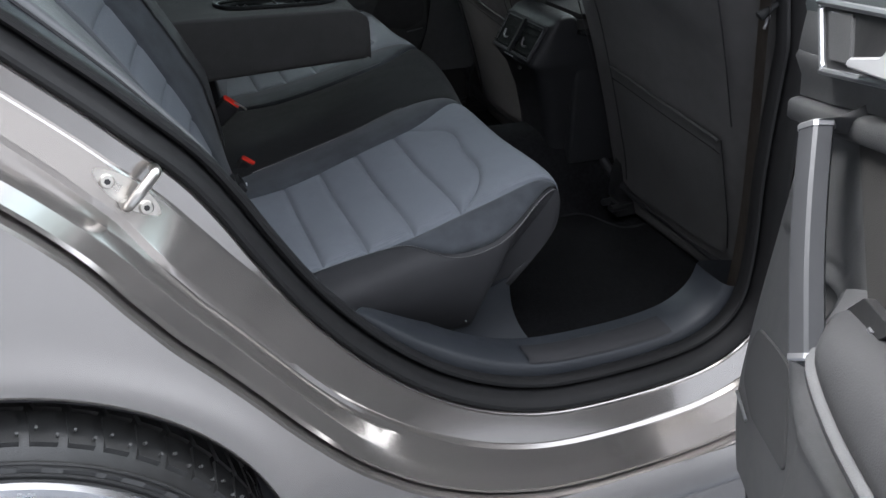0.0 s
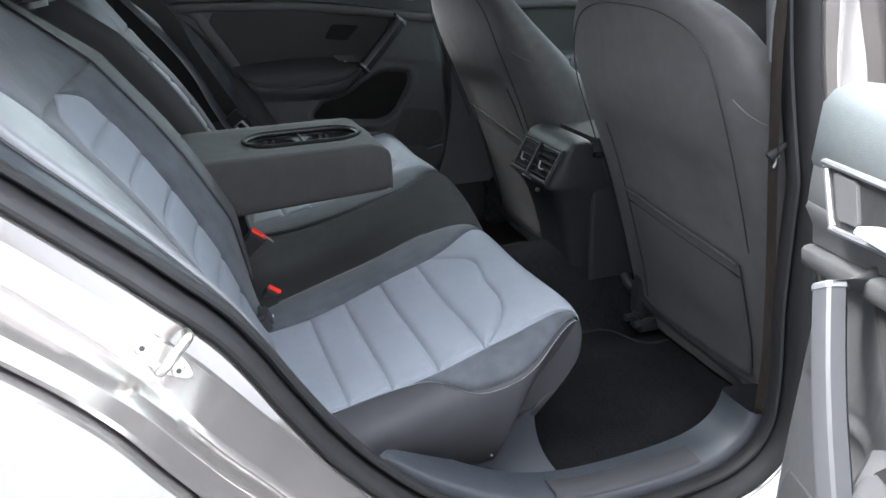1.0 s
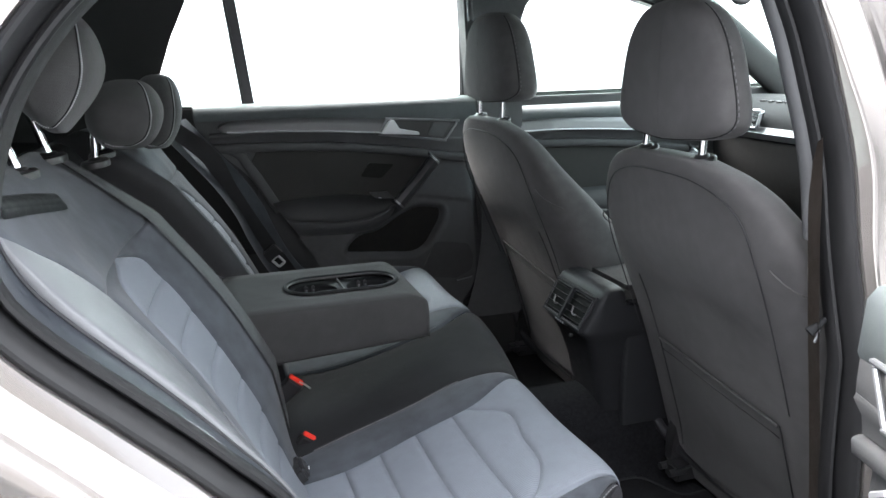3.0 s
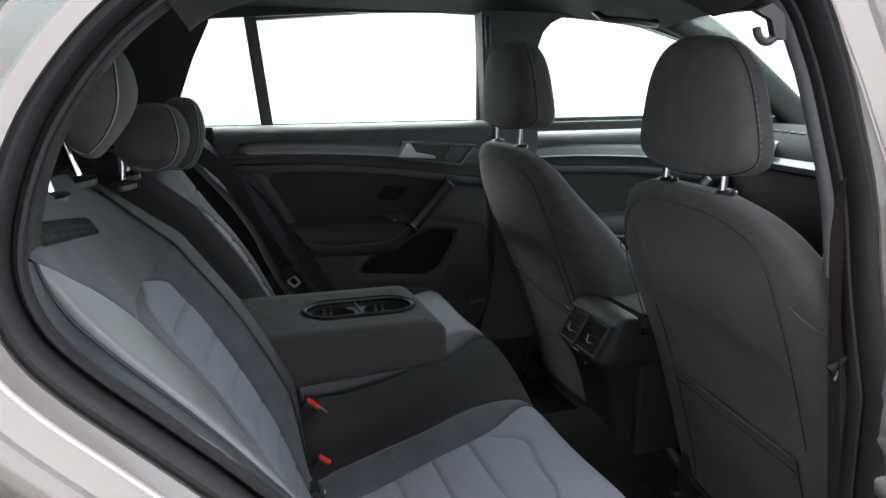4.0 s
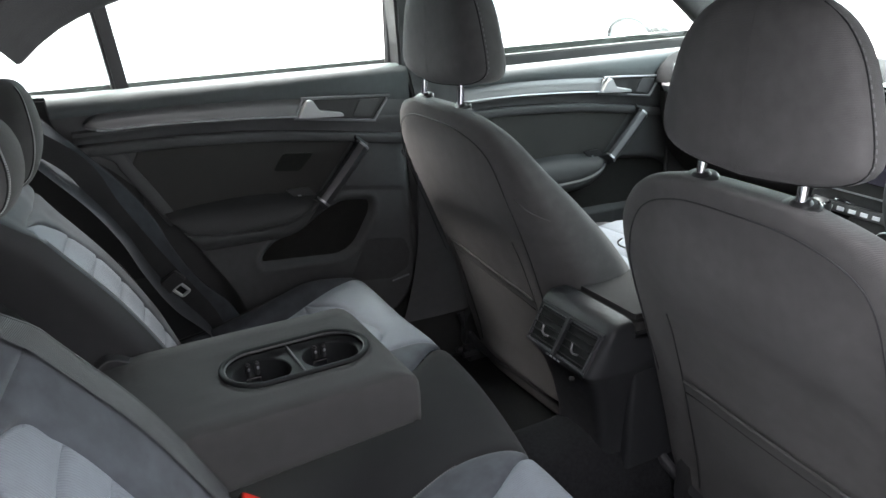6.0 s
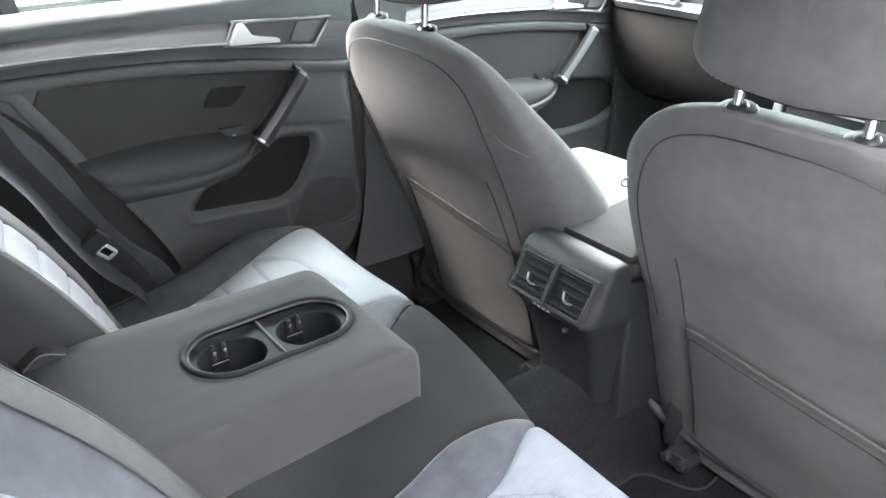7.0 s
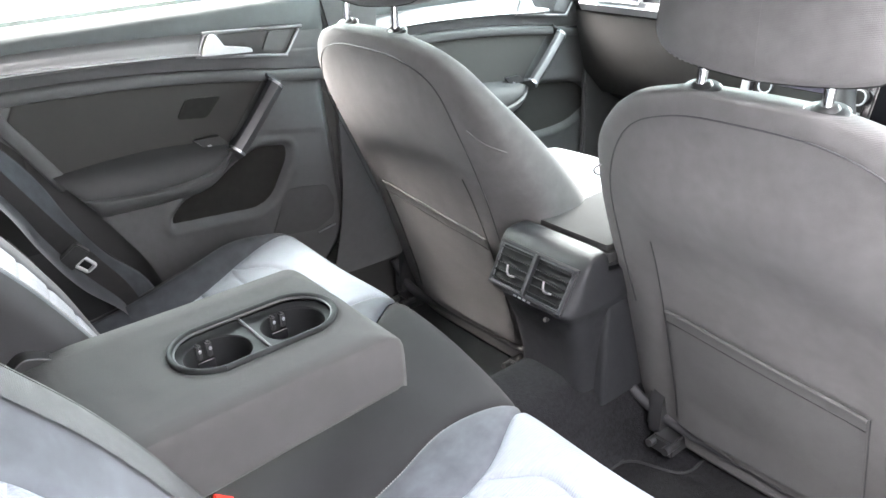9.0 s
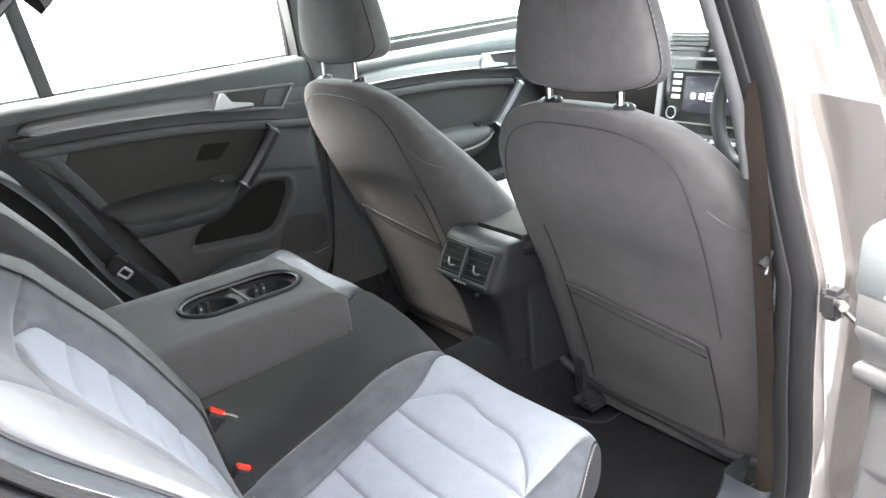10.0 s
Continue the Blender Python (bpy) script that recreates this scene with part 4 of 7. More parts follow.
def build_backrest(side):
    ob = thing("rear_backrest", "rear backrest with ribbed grey insert, slate suede and dark vinyl edges", "car seat", "rear backrests", at=(0.0, YC + side * 0.32, 0.45))
    surf = backrest(side)
    zt = B_SZ(0.876)
    q_in = smooth_of([(0.0, 0.264), (B_SZ(0.62), 0.262), (B_SZ(0.74), 0.260), (B_SZ(0.825), 0.255), (B_SZ(0.858), 0.266), (zt, 0.312), (B_LEN, 0.312)])
    q_out = smooth_of([(0.0, 0.470), (B_SZ(0.62), 0.458), (B_SZ(0.72), 0.455), (B_SZ(0.80), 0.436), (B_SZ(0.845), 0.408), (B_SZ(0.862), 0.380), (zt, 0.322), (B_LEN, 0.322)])
    q_w = smooth_of([(0.0, 0.540), (B_SZ(0.68), 0.528), (B_SZ(0.80), 0.510), (B_SZ(0.86), 0.515), (B_SZ(0.90), 0.535), (B_SZ(0.935), 0.565), (B_SZ(0.965), 0.605), (B_LEN, 0.625)])
    marks = [0.0] + [B_SZ(z) for z in (0.525, 0.585, 0.645, 0.705, 0.763, 0.816)]
    for a, b in zip(marks, marks[1:]):
        patch("insert_panel", surf, a, b, q_in, q_out, INSERT, ob, 0.0055, 0.0050, 20, 40, 0.003, "light grey ribbed insert panel")
    patch("insert_panel", surf, marks[-1], zt, q_in, q_out, INSERT, ob, 0.0055, 0.0050, 30, 40, 0.004, "light grey upper insert panel")
    patch("inner_bolster", surf, 0.0, zt, 0.155, q_in, SUEDE, ob, 0.0055, 0.005, 60, 20, 0.003, "slate suede inner bolster")
    patch("outer_bolster", surf, 0.0, zt, q_out, q_w, SUEDE, ob, 0.0055, 0.005, 60, 24, 0.002, "slate suede outer bolster")
    patch("top_panel", surf, zt, B_LEN, 0.155, q_w, SUEDE, ob, 0.0055, 0.005, 40, 60, 0.0, "slate suede top of the backrest")

    def inner_side(a, b):
        s = B_LEN * a
        p = surf(s, 0.155)
        return p + Vector((-0.004 - 0.10 * b, side * -0.012 * math.sin(min(1, b * 4) * 1.57), -0.05 * b))
    v, f = sheet(inner_side, 60, 14)
    part("inner_side", to_bm(v, f), SIDE, ob, "dark vinyl edge beside the middle seat")
    stitches("stitching", surf, lambda t: (B_SZ(0.50) + (zt - B_SZ(0.50)) * t, 0.162), PIPING, ob, 100, (0.003, 0.0006))
    stitches("stitching", surf, lambda t: (B_SZ(0.66) + 0.06 * t, q_w(B_SZ(0.66)) - 0.008), PIPING, ob, 24, (0.003, 0.0008))
    # release latch let into the shoulder
    def up(o):
        fn = lambda s_, w_: surf(s_, w_) + Vector((0.5, 0, 0.85)) * o
        FLIP[fn] = -side
        return fn
    s_a, s_b = B_SZ(0.950), B_SZ(0.972)
    patch("latch_plate", up(0.007), lambda b: s_a + 0.045 * b, lambda b: s_b + 0.052 * b, 0.340, 0.585, WELL, ob, 0.005, 0.004, 14, 30, 0.0, "black release latch recess")
    patch("latch_lever", up(0.0095), lambda b: s_a + 0.008 + 0.045 * b, lambda b: s_b - 0.006 + 0.050 * b, 0.356, 0.585, WELL, ob, 0.003, 0.003, 10, 30, 0.0, "black latch lever")
    return ob, surf


def headrest_form(cx, cy, cz, ht, hw, hd, lean, wide_top=0.8, box=3.0, power=3.2, chin=1.0):
    """A padded head restraint: places by height h (0 to 1) and the angle round it; box: how square its outline is."""
    def at(h, ang, out=1.0):
        k = box * 1.5 if h < 0.5 else box * 0.8
        r = max(0.0, 1 - abs(2 * h - 1) ** k) ** (1 / k)
        width = hw * (1 - (1 - wide_top) * h ** 1.3) * r
        depth = hd * r ** 0.7 * (1 - 0.18 * h)
        c, s = math.cos(ang), math.sin(ang)
        y = math.copysign(abs(c) ** (2 / power), c) * width * out
        x = math.copysign(abs(s) ** (2 / power), s) * depth * out
        x *= chin + (1 - chin) * math.sin(min(1.0, h / (0.55 if s > 0 else 0.5)) * math.pi / 2)
        sag = 0.010 * (1 - min(1.0, abs(y) / hw)) * (1 - h) ** 3
        return Vector((cx + lean * h + x, cy + y, cz + ht * h - sag))
    return at


def build_headrest(parent, at, posts, z_base, label, loop, seam=False, disc=0.027, lean=0.0, thread=0.0013):
    """posts: the (x, y) of each post; loop: the (h, angle) way of the stitching."""
    hr = group_part("headrest", parent, label)
    hs = [0.5 - 0.5 * math.cos(math.pi * k / 23) for k in range(24)]
    rings = [[at(min(max(h, 0.0008), 0.9992), 2 * math.pi * k / 44) for k in range(44)] for h in hs]
    v, f = loft(rings)
    part("cushion", to_bm(v, f), CLOTH if seam else CLOTH_REST, hr, sharp=0)
    body = at(0.2, math.pi / 2)
    for px, py in posts:
        v, f = tube([(px - 0.001, py, z_base - 0.008), (px, py, z_base + 0.005), (px + 0.004 - lean, py, at(0.3, 0).z)], 0.0066, 14, 10)
        part("post", to_bm(v, f), CHROME, hr, "chrome post")
        rings = [super_ring((px, py, z_base + dz), (1, 0, 0.3 if seam else 0.12), (0, 1, 0), r * 0.85, r * 1.1, 2.1, 28) for dz, r in ((-0.007, disc), (-0.002, disc), (0.002, disc * 0.98), (0.0045, disc * 0.86), (0.005, disc * 0.55), (0.009, disc * 0.42), (0.0095, disc * 0.3))]
        v, f = loft(rings)
        part("collar", to_bm(v, f), BLACK, hr, "flat round black post collar")
    for way in loop:
        pts = [at(h, a, 1.004 if thread > 0.001 else 1.0) for h, a in curve_pts(way, 60)]
        c = curve_pts(pts, 150)
        V, F = [], []
        for k in range(0, 148, 2):
            vv, ff = tube([c[k], c[k + 1]], thread, 5, 3)
            F += [tuple(i + len(V) for i in q) for q in ff]
            V += vv
        put("stitching", V, F, THREAD if thread > 0.001 else PIPING, hr, "light thread stitching")
        v, f = tube([at(h, a, 1.0) for h, a in curve_pts([(h, a + 0.05) for h, a in way], 60)], 0.0011, 6, 90)
        part("welt", to_bm(v, f), CLOTH_MID, hr, "dark sewn edge")
    if seam:
        v, f = tube([at(h, -math.pi / 2, 1.0) for h in np.linspace(0.04, 0.96, 14)], 0.0004, 6, 50)
        part("middle_seam", to_bm(v, f), CLOTH, hr, "dark seam down the middle")
    return hr


def side_loop(s):
    """The D-shaped seam on a rear head restraint's side."""
    way = [(0.95, 0.80), (0.75, 0.66), (0.5, 0.62), (0.28, 0.60), (0.14, 0.50), (0.06, 0.15), (0.06, -0.25), (0.12, -0.6)]
    return [(h, a if s > 0 else math.pi - a) for h, a in way]


near_back, near_surf = build_backrest(-1)
far_back, far_surf = build_backrest(1)
build_headrest(near_back, headrest_form(-0.163, -0.283, 1.056, 0.150, 0.125, 0.062, 0.012, 0.86, 2.4, chin=0.20), [(-0.198, -0.190), (-0.212, -0.352)], 1.002, "raised dark cloth head restraint on chrome posts", [side_loop(-1), side_loop(1)], disc=0.030, lean=0.03)
build_headrest(far_back, headrest_form(-0.062, 0.265, 0.968, 0.140, 0.122, 0.056, 0.012, 0.88, 2.6, chin=0.55), [(-0.130, 0.196), (-0.130, 0.334)], 0.975, "lowered dark cloth head restraint", [side_loop(-1), side_loop(1)])


def build_middle_back():
    ob = thing("middle_backrest", "black cloth middle backrest behind the folded armrest", "car seat", at=(-0.1, YC, 0.5))

    def surf(s, w):
        x, z = B_AT(s)
        return Vector((x - 0.025 + 0.6 * w * w, YC + w, z - 0.02))
    patch("back_panel", surf, 0.0, B_LEN, -0.16, 0.16, CLOTH_MID, ob, 0.003, 0.006, 50, 20, 0.0)
    build_headrest(ob, headrest_form(-0.100, 0.005, 0.999, 0.108, 0.114, 0.068, 0.004, 0.9, 2.5, chin=0.60), [(-0.150, -0.055), (-0.150, 0.065)], 0.975, "low dark cloth middle head restraint", [side_loop(-1), side_loop(1)])


build_middle_back()


# ---- the side wing between backrest and door opening ----
def build_wing():
    ob = thing("side_bolster", "grey vinyl side bolster beside the rear backrest", "car seat", at=(-0.05, -0.6, 0.6))
    i0, i1 = near_index(-0.193, 0.990), near_index(0.135, 0.565)
    idx = [(i0 + k) % NRING for k in range((i1 - i0) % NRING + 1)]
    qw = smooth_of([(0.0, 0.540), (B_SZ(0.68), 0.528), (B_SZ(0.80), 0.510), (B_SZ(0.86), 0.515), (B_SZ(0.90), 0.535), (B_SZ(0.935), 0.565), (B_SZ(0.965), 0.605), (B_LEN, 0.625)])
    n = len(idx)

    def strip(name, b0, b1, rows, rise, mat, label):
        V = []
        for k, i in enumerate(idx):
            t = k / (n - 1)
            outer = ring_at(i, -0.002, 0.012)
            s = B_SZ(0.965 - 0.48 * t)
            inner = near_surf(s, qw(s) - 0.004)
            ease = min(1, t * 9 + 0.15) * min(1, (1 - t) * 6 + 0.1)
            for j in range(rows):
                c = j / (rows - 1)
                p = outer.lerp(inner, b0 + (b1 - b0) * c)
                V.append(p + Vector((0.42, -0.60, 0.55)) * rise(c) * ease)
        part(name, to_bm(V, quads(n, rows)), mat, ob, label, sharp=0)

    strip("edge_band", 0.0, 0.245, 10, lambda c: 0.003 * math.sin(math.pi * c) - 0.002, SILL, "slate band beside the door seal")
    strip("bolster_skin", 0.23, 1.0, 26, lambda c: 0.017 * min(1.0, (1 - (1 - min(c / 0.16, 1.0)) ** 2.2)) * (1 - c ** 3) - 0.003, WING, "raised grey vinyl panel")
    V = [ring_at(i, -0.002, 0.012).lerp(near_surf(B_SZ(0.965 - 0.48 * k / (n - 1)), qw(B_SZ(0.965 - 0.48 * k / (n - 1))) - 0.004), 0.225) + Vector((0.42, -0.60, 0.55)) * 0.001 for k, i in enumerate(idx)]
    v, f = tube(V, 0.0022, 6, 120)
    part("edge_welt", to_bm(v, f), SIDE, ob, "grey welt round the panel")


build_wing()


# ---- folded centre armrest ----
def build_armrest():
    ob = thing("centre_armrest", "folded-down dark cloth centre armrest with two cup holders", "armrest", at=(0.2, 0.0, 0.5))
    x0, x1, y0, y1 = -0.03, 0.398, -0.143, 0.130
    out = rounded([(x0, y0), (x0, y1), (x1 + 0.006, y1 - 0.008), (x1, y0)], [0.02, 0.02, 0.010, 0.010], 6)
    yc = (y0 + y1) / 2
    top = 0.706
    # slot for the cup tray: rounded-end opening
    sx0, sx1, sw = 0.148, 0.366, 0.0535
    slot = [(sx1 - sw + sw * math.cos(t), -0.012 + sw * math.sin(t)) for t in np.linspace(-math.pi / 2, math.pi / 2, 20)] + [(sx0 + sw + sw * math.cos(t), -0.012 + sw * math.sin(t)) for t in np.linspace(math.pi / 2, 3 * math.pi / 2, 20)]
    # body: cloth block with a rounded top edge, left open under the tray
    n = 144
    cen = np.array([(sx0 + sx1) / 2, -0.012])

    def reach(poly, a):
        """How far a ray at angle a from the tray's middle runs to the outline."""
        d, best = np.array([math.cos(a), math.sin(a)]), 0.0
        for p, q in zip(poly, poly[1:] + poly[:1]):
            p, q = np.array(p), np.array(q)
            m = np.array([[d[0], p[0] - q[0]], [d[1], p[1] - q[1]]])
            if abs(np.linalg.det(m)) > 1e-12:
                r, t = np.linalg.solve(m, p - cen)
                if r > 0 and -1e-6 <= t <= 1 + 1e-6:
                    best = max(best, r)
        return best

    ways = [2 * math.pi * k / n for k in range(n)]
    oc = np.array([cen + reach(out, a) * np.array([math.cos(a), math.sin(a)]) for a in ways])
    sc = np.array([cen + reach(slot, a) * np.array([math.cos(a), math.sin(a)]) for a in ways])
    rings = []
    low = lambda x: 0.572 + 0.05 * x
    def droop(x):
        return -0.10 * max(0.0, 0.055 - x) - 0.020 * max(0.0, min(1.0, (x - 0.372) / 0.034)) ** 2
    def ring(k, zf):
        c = oc.mean(0)
        return [(c[0] + (p[0] - c[0]) * k, c[1] + (p[1] - c[1]) * k, zf(p[0])) for p in oc]
    rings.append(ring(0.02, lambda x: low(x) + 0.03))
    rings.append(ring(0.96, lambda x: low(x) + 0.03))
    rings.append(ring(0.99, lambda x: low(x) + 0.036))
    rings.append(ring(1.0, lambda x: 0.632 + droop(x)))
    rings.append(ring(1.0, lambda x: 0.655 + droop(x)))
    rings.append(ring(0.999, lambda x: 0.680 + droop(x)))
    rings.append(ring(0.992, lambda x: 0.696 + droop(x)))
    rings.append(ring(0.978, lambda x: 0.7035 + droop(x)))
    rings.append(ring(0.962, lambda x: top + droop(x)))
    for k in (0.35, 0.7, 0.93, 1.0):
        a = np.array([(p[0], p[1]) for p in rings[8]])
        m = a + (sc - a) * k
        rings.append([(p[0], p[1], top + droop(p[0]) * (1 - k) - (0.004 if k == 1.0 else 0)) for p in m])
    v, f = loft(rings, False)
    part("padding", to_bm(v, f), CLOTH_ARM, ob, "dark cloth padding", sharp=0)
    # tray rim, cups, divider
    v, f = tube([(a, b, top + 0.002) for a, b in slot], 0.0042, 10, 120, True)
    part("tray_rim", to_bm(v, f), WELL, ob, "black tray rim")
    ins = [(cen[0] + (a - cen[0]) * 0.965, cen[1] + (b - cen[1]) * 0.93) for a, b in slot]
    v, f = tube([(a, b, top + 0.001) for a, b in ins], 0.0018, 8, 120, True)
    part("tray_line", to_bm(v, f), BLACK, ob, "dark line inside the rim")
    deck = top - 0.008
    for cx, r in ((0.2045, 0.041), (0.3095, 0.041)):
        yy = -0.012
        prof = [(r + 0.004, deck), (r, deck - 0.003), (r - 0.001, deck - 0.012), (r - 0.003, deck - 0.055), (r - 0.006, deck - 0.058), (0.001, deck - 0.058)]
        V = [(cx + p * math.cos(2 * math.pi * k / 48) * 1.05, yy + p * math.sin(2 * math.pi * k / 48), z) for k in range(48) for p, z in prof]
        part("cup_well", to_bm(V, quads(48, len(prof), True, False)), WELL, ob, "black round cup well")
        for s in (-0.007, 0.007):
            part("grip", box_bm((cx - 0.005 + s, yy + 0.037, deck - 0.012), (0.007, 0.010, 0.022), 0.002), BLACK, ob, "small sprung cup grip")
            part("grip_pin", box_bm((cx - 0.005 + s, yy + 0.0310, deck - 0.009), (0.004, 0.003, 0.005), 0.001), SATIN, ob, "bright grip pin")
        part("grip_slot", box_bm((cx - 0.005, yy + 0.0365, deck - 0.034), (0.024, 0.006, 0.016), 0.001), GLOSS, ob)
    # deck between wells: a plate with two holes, drawn as two rings of quads round each well
    V, F = [], []
    for cx, side in ((0.2045, -1), (0.3095, 1)):
        o = len(V)
        for k in range(64):
            t = 2 * math.pi * k / 64
            c, s = math.cos(t), math.sin(t)
            V.append((cx + 0.043 * c, -0.012 + 0.041 * s, deck))
            # outer end: the slot edge, or the middle bar
            mid = 0.257
            if side * c > 0:
                ex = (sx1 - sw if side > 0 else sx0 + sw) + sw * c
                ey = -0.012 + sw * s
            else:
                lim = abs(mid - cx)
                kk = min(lim / max(abs(c), 1e-6), sw / max(abs(s), 1e-6))
                ex, ey = cx + c * kk, -0.012 + s * kk
            V.append((ex, ey, deck + 0.002))
        F += quads(64, 2, True, False, o)
    part("tray_deck", to_bm(V, F), WELL, ob, "black tray deck")
    part("divider", box_bm((0.257, -0.012, deck + 0.004), (0.003, 0.098, 0.006), 0.001), TRIM, ob, "thin dark divider")
    # the carry tab at the front corner
    part("pull_tab", box_bm((0.402, -0.085, 0.655), (0.004, 0.05, 0.035), 0.0015), CLOTH_MID, ob, "black pull tab")


build_armrest()


# ---- belts and buckles ----
def strap(name, pts, width_dir, mat, parent, half=0.022, label="", steps=60):
    c = curve_pts(pts, steps)
    V = []
    wd = Vector(width_dir).normalized()
    for i in range(steps):
        for k, h in ((-1, 0), (-0.8, 0.0008), (0.8, 0.0008), (1, 0)):
            a, b = c[max(i - 1, 0)], c[min(i + 1, steps - 1)]
            t = Vector(b - a).normalized()
            w = (wd - t * wd.dot(t)).normalized()
            n = t.cross(w)
            V.append(Vector(c[i]) + w * half * k + n * h)
    g = quads(steps, 4)
    bm = to_bm(V, g)
    bmesh.ops.solidify(bm, geom=list(bm.faces), thickness=0.0014)
    return part(name, bm, mat, parent, label)


def buckle(at, axis, label, button=True, side=1):
    ob = thing("seat_buckle", label, "seat buckle", "seat buckles", at=at)
    z = Vector(axis).normalized()
    x = z.cross(Vector((0, 1, 0))).normalized()
    x, y = z.cross(x), x
    c = Vector(at)
    place = lambda a, b, h: c + y * a + x * b + z * h
    out = rounded([(-0.017, -0.010), (0.017, -0.010), (0.017, 0.010), (-0.017, 0.010)], 0.005)
    part("housing", plate(out, lambda a, b, h: place(a * (1 - 0.15 * (1 - h / 0.045)), b, h - 0.045), 0.045, 0.002), BLACK, ob)
    out = rounded([(-0.0150, -0.0090), (0.0150, -0.0090), (0.0150, 0.0035), (-0.0150, 0.0035)], 0.002)
    part("release_button", plate(out, lambda a, b, h: place(a, b, h - 0.004), 0.007, 0.0015), RED, ob, "red release button")
    return ob


buckle((0.162, -0.128, 0.450), (0.60, -0.25, 0.76), "black seat buckle with a red release button")
buckle((0.146, -0.102, 0.556), (0.62, -0.30, 0.72), "black seat buckle with a red release button beside the armrest")
tg = thing("belt_stay", "thin bright belt guide lying on the middle cushion", "belt guide", at=(0.18, -0.09, 0.46))
v, f = tube([(0.150, -0.118, 0.560), (0.160, -0.124, 0.555), (0.168, -0.130, 0.549)], 0.0017, 8, 10)
part("wire", to_bm(v, f), STEEL, tg, "bright metal tip")
iso = thing("child_seat_anchor", "black plastic child seat anchor guide between cushion and backrest", "anchor", at=(0.118, -0.30, 0.452))
part("guide", box_bm((0.118, -0.262, 0.462), (0.035, 0.05, 0.03), 0.006, m=Matrix.Rotation(-0.5, 4, "Y")), BLACK, iso)
part("mark", box_bm((0.139, -0.262, 0.466), (0.002, 0.006, 0.006), 0.001), ICON, iso)


hc = thing("hinge_cover", "dark plastic armrest hinge cover with a pale edge", "hinge cover", at=(0.03, 0.12, 0.69))
arch = curve_pts([(-0.010, 0.700), (0.012, 0.713), (0.034, 0.706), (0.049, 0.694), (0.053, 0.676), (0.050, 0.660)], 24)
v, f = loft([[Vector((x, 0.120 + dy, z + dz)) for dy, dz in ((-0.012, 0.0), (0.0, 0.003), (0.020, 0.0), (0.020, -0.030), (-0.012, -0.030))] for x, z in arch])
part("cover", to_bm(v, f), BLACK, hc)
v, f = tube([(x, 0.108, z + 0.001) for x, z in arch], 0.0014, 6, 40)
part("pale_edge", to_bm(v, f), TRIM, hc, "thin pale edge")


def build_belts():
    b = thing("rear_belt", "dark woven seat belt lying over the backrest", "seat belt", "seat belts", at=(-0.1, -0.15, 0.8))
    def over(s_, w_):
        return near_surf(s_, w_) + Vector((0.86, 0, 0.5)) * 0.0075
    FLIP[over] = 1
    patch("webbing", over, B_SZ(0.50), B_SZ(0.992), 0.151, 0.185, WEB_GREY, b, 0.0005, 0.004, 60, 6, 0.0)
    for w0, w1 in ((0.146, 0.1505), (0.1855, 0.190)):
        patch("belt_edge", over, B_SZ(0.50), B_SZ(0.992), w0, w1, WEB, b, 0.0, 0.004, 60, 3, 0.0, "darker woven belt edge")
    b = thing("rear_belt", "dark woven seat belt with bright tongue hanging by the far door", "seat belt", "seat belts", at=(0.1, 0.58, 0.8))
    strap("webbing", [(-0.10, 0.56, 1.02), (0.04, 0.575, 0.905), (0.092, 0.578, 0.80), (0.165, 0.582, 0.665), (0.205, 0.585, 0.60), (0.245, 0.575, 0.53), (0.26, 0.56, 0.47)], (0.8, -0.25, 0.5), WEB, b, 0.023)
    c = Vector((0.189, 0.572, 0.622))
    ax, bx = Vector((0.66, 0, -0.75)), Vector((0.66, -0.35, 0.60)).normalized()
    nx = ax.cross(bx).normalized()
    if nx.y > 0:
        nx = -nx
    out = rounded([(-0.028, -0.027), (0.004, -0.027), (0.004, 0.027), (-0.028, 0.027)], 0.006)
    part("tongue_grip", plate(out, lambda a, h, k: c + ax * a + bx * h + nx * (k - 0.003), 0.010, 0.002), BLACK, b, "black tongue grip")
    v, f = tube([c + ax * a + bx * h + nx * 0.004 for a, h in rounded([(0.002, -0.0115), (0.002, 0.0115), (0.028, 0.0105), (0.028, -0.0105)], 0.004, 4)], 0.0034, 8, 64, True)
    part("tongue", to_bm(v, f), SILVER, b, "bright steel belt tongue")
    b = thing("front_belt", "brown-black seat belt hanging inside the middle pillar", "seat belt", "seat belts", at=(0.76, -0.69, 0.7))
    strap("webbing", [(0.770, -0.650, 1.02), (0.752, -0.676, 0.95), (0.745, -0.688, 0.90), (0.757, -0.692, 0.77), (0.780, -0.692, 0.60), (0.797, -0.690, 0.45), (0.808, -0.680, 0.33)], (0.42, 0.9, 0), WEB_BROWN, b, 0.022)
    v, f = tube([(0.770, -0.699, 0.796), (0.756, -0.703, 0.791), (0.747, -0.704, 0.787), (0.741, -0.703, 0.783), (0.738, -0.702, 0.780)], lambda t: 0.0042 + 0.0026 * max(0.0, 2 * t - 0.8) - (0.004 if t > 0.97 else 0), 12, 24)
    part("tongue_grip", to_bm(v, f), WELL, b, "black tongue grip")
    v, f = tube([(0.752, -0.704, 0.783), (0.750, -0.704, 0.772), (0.749, -0.703, 0.766)], 0.0022, 8, 8)
    part("tongue", to_bm(v, f), SATIN, b, "steel belt tongue")


build_belts()


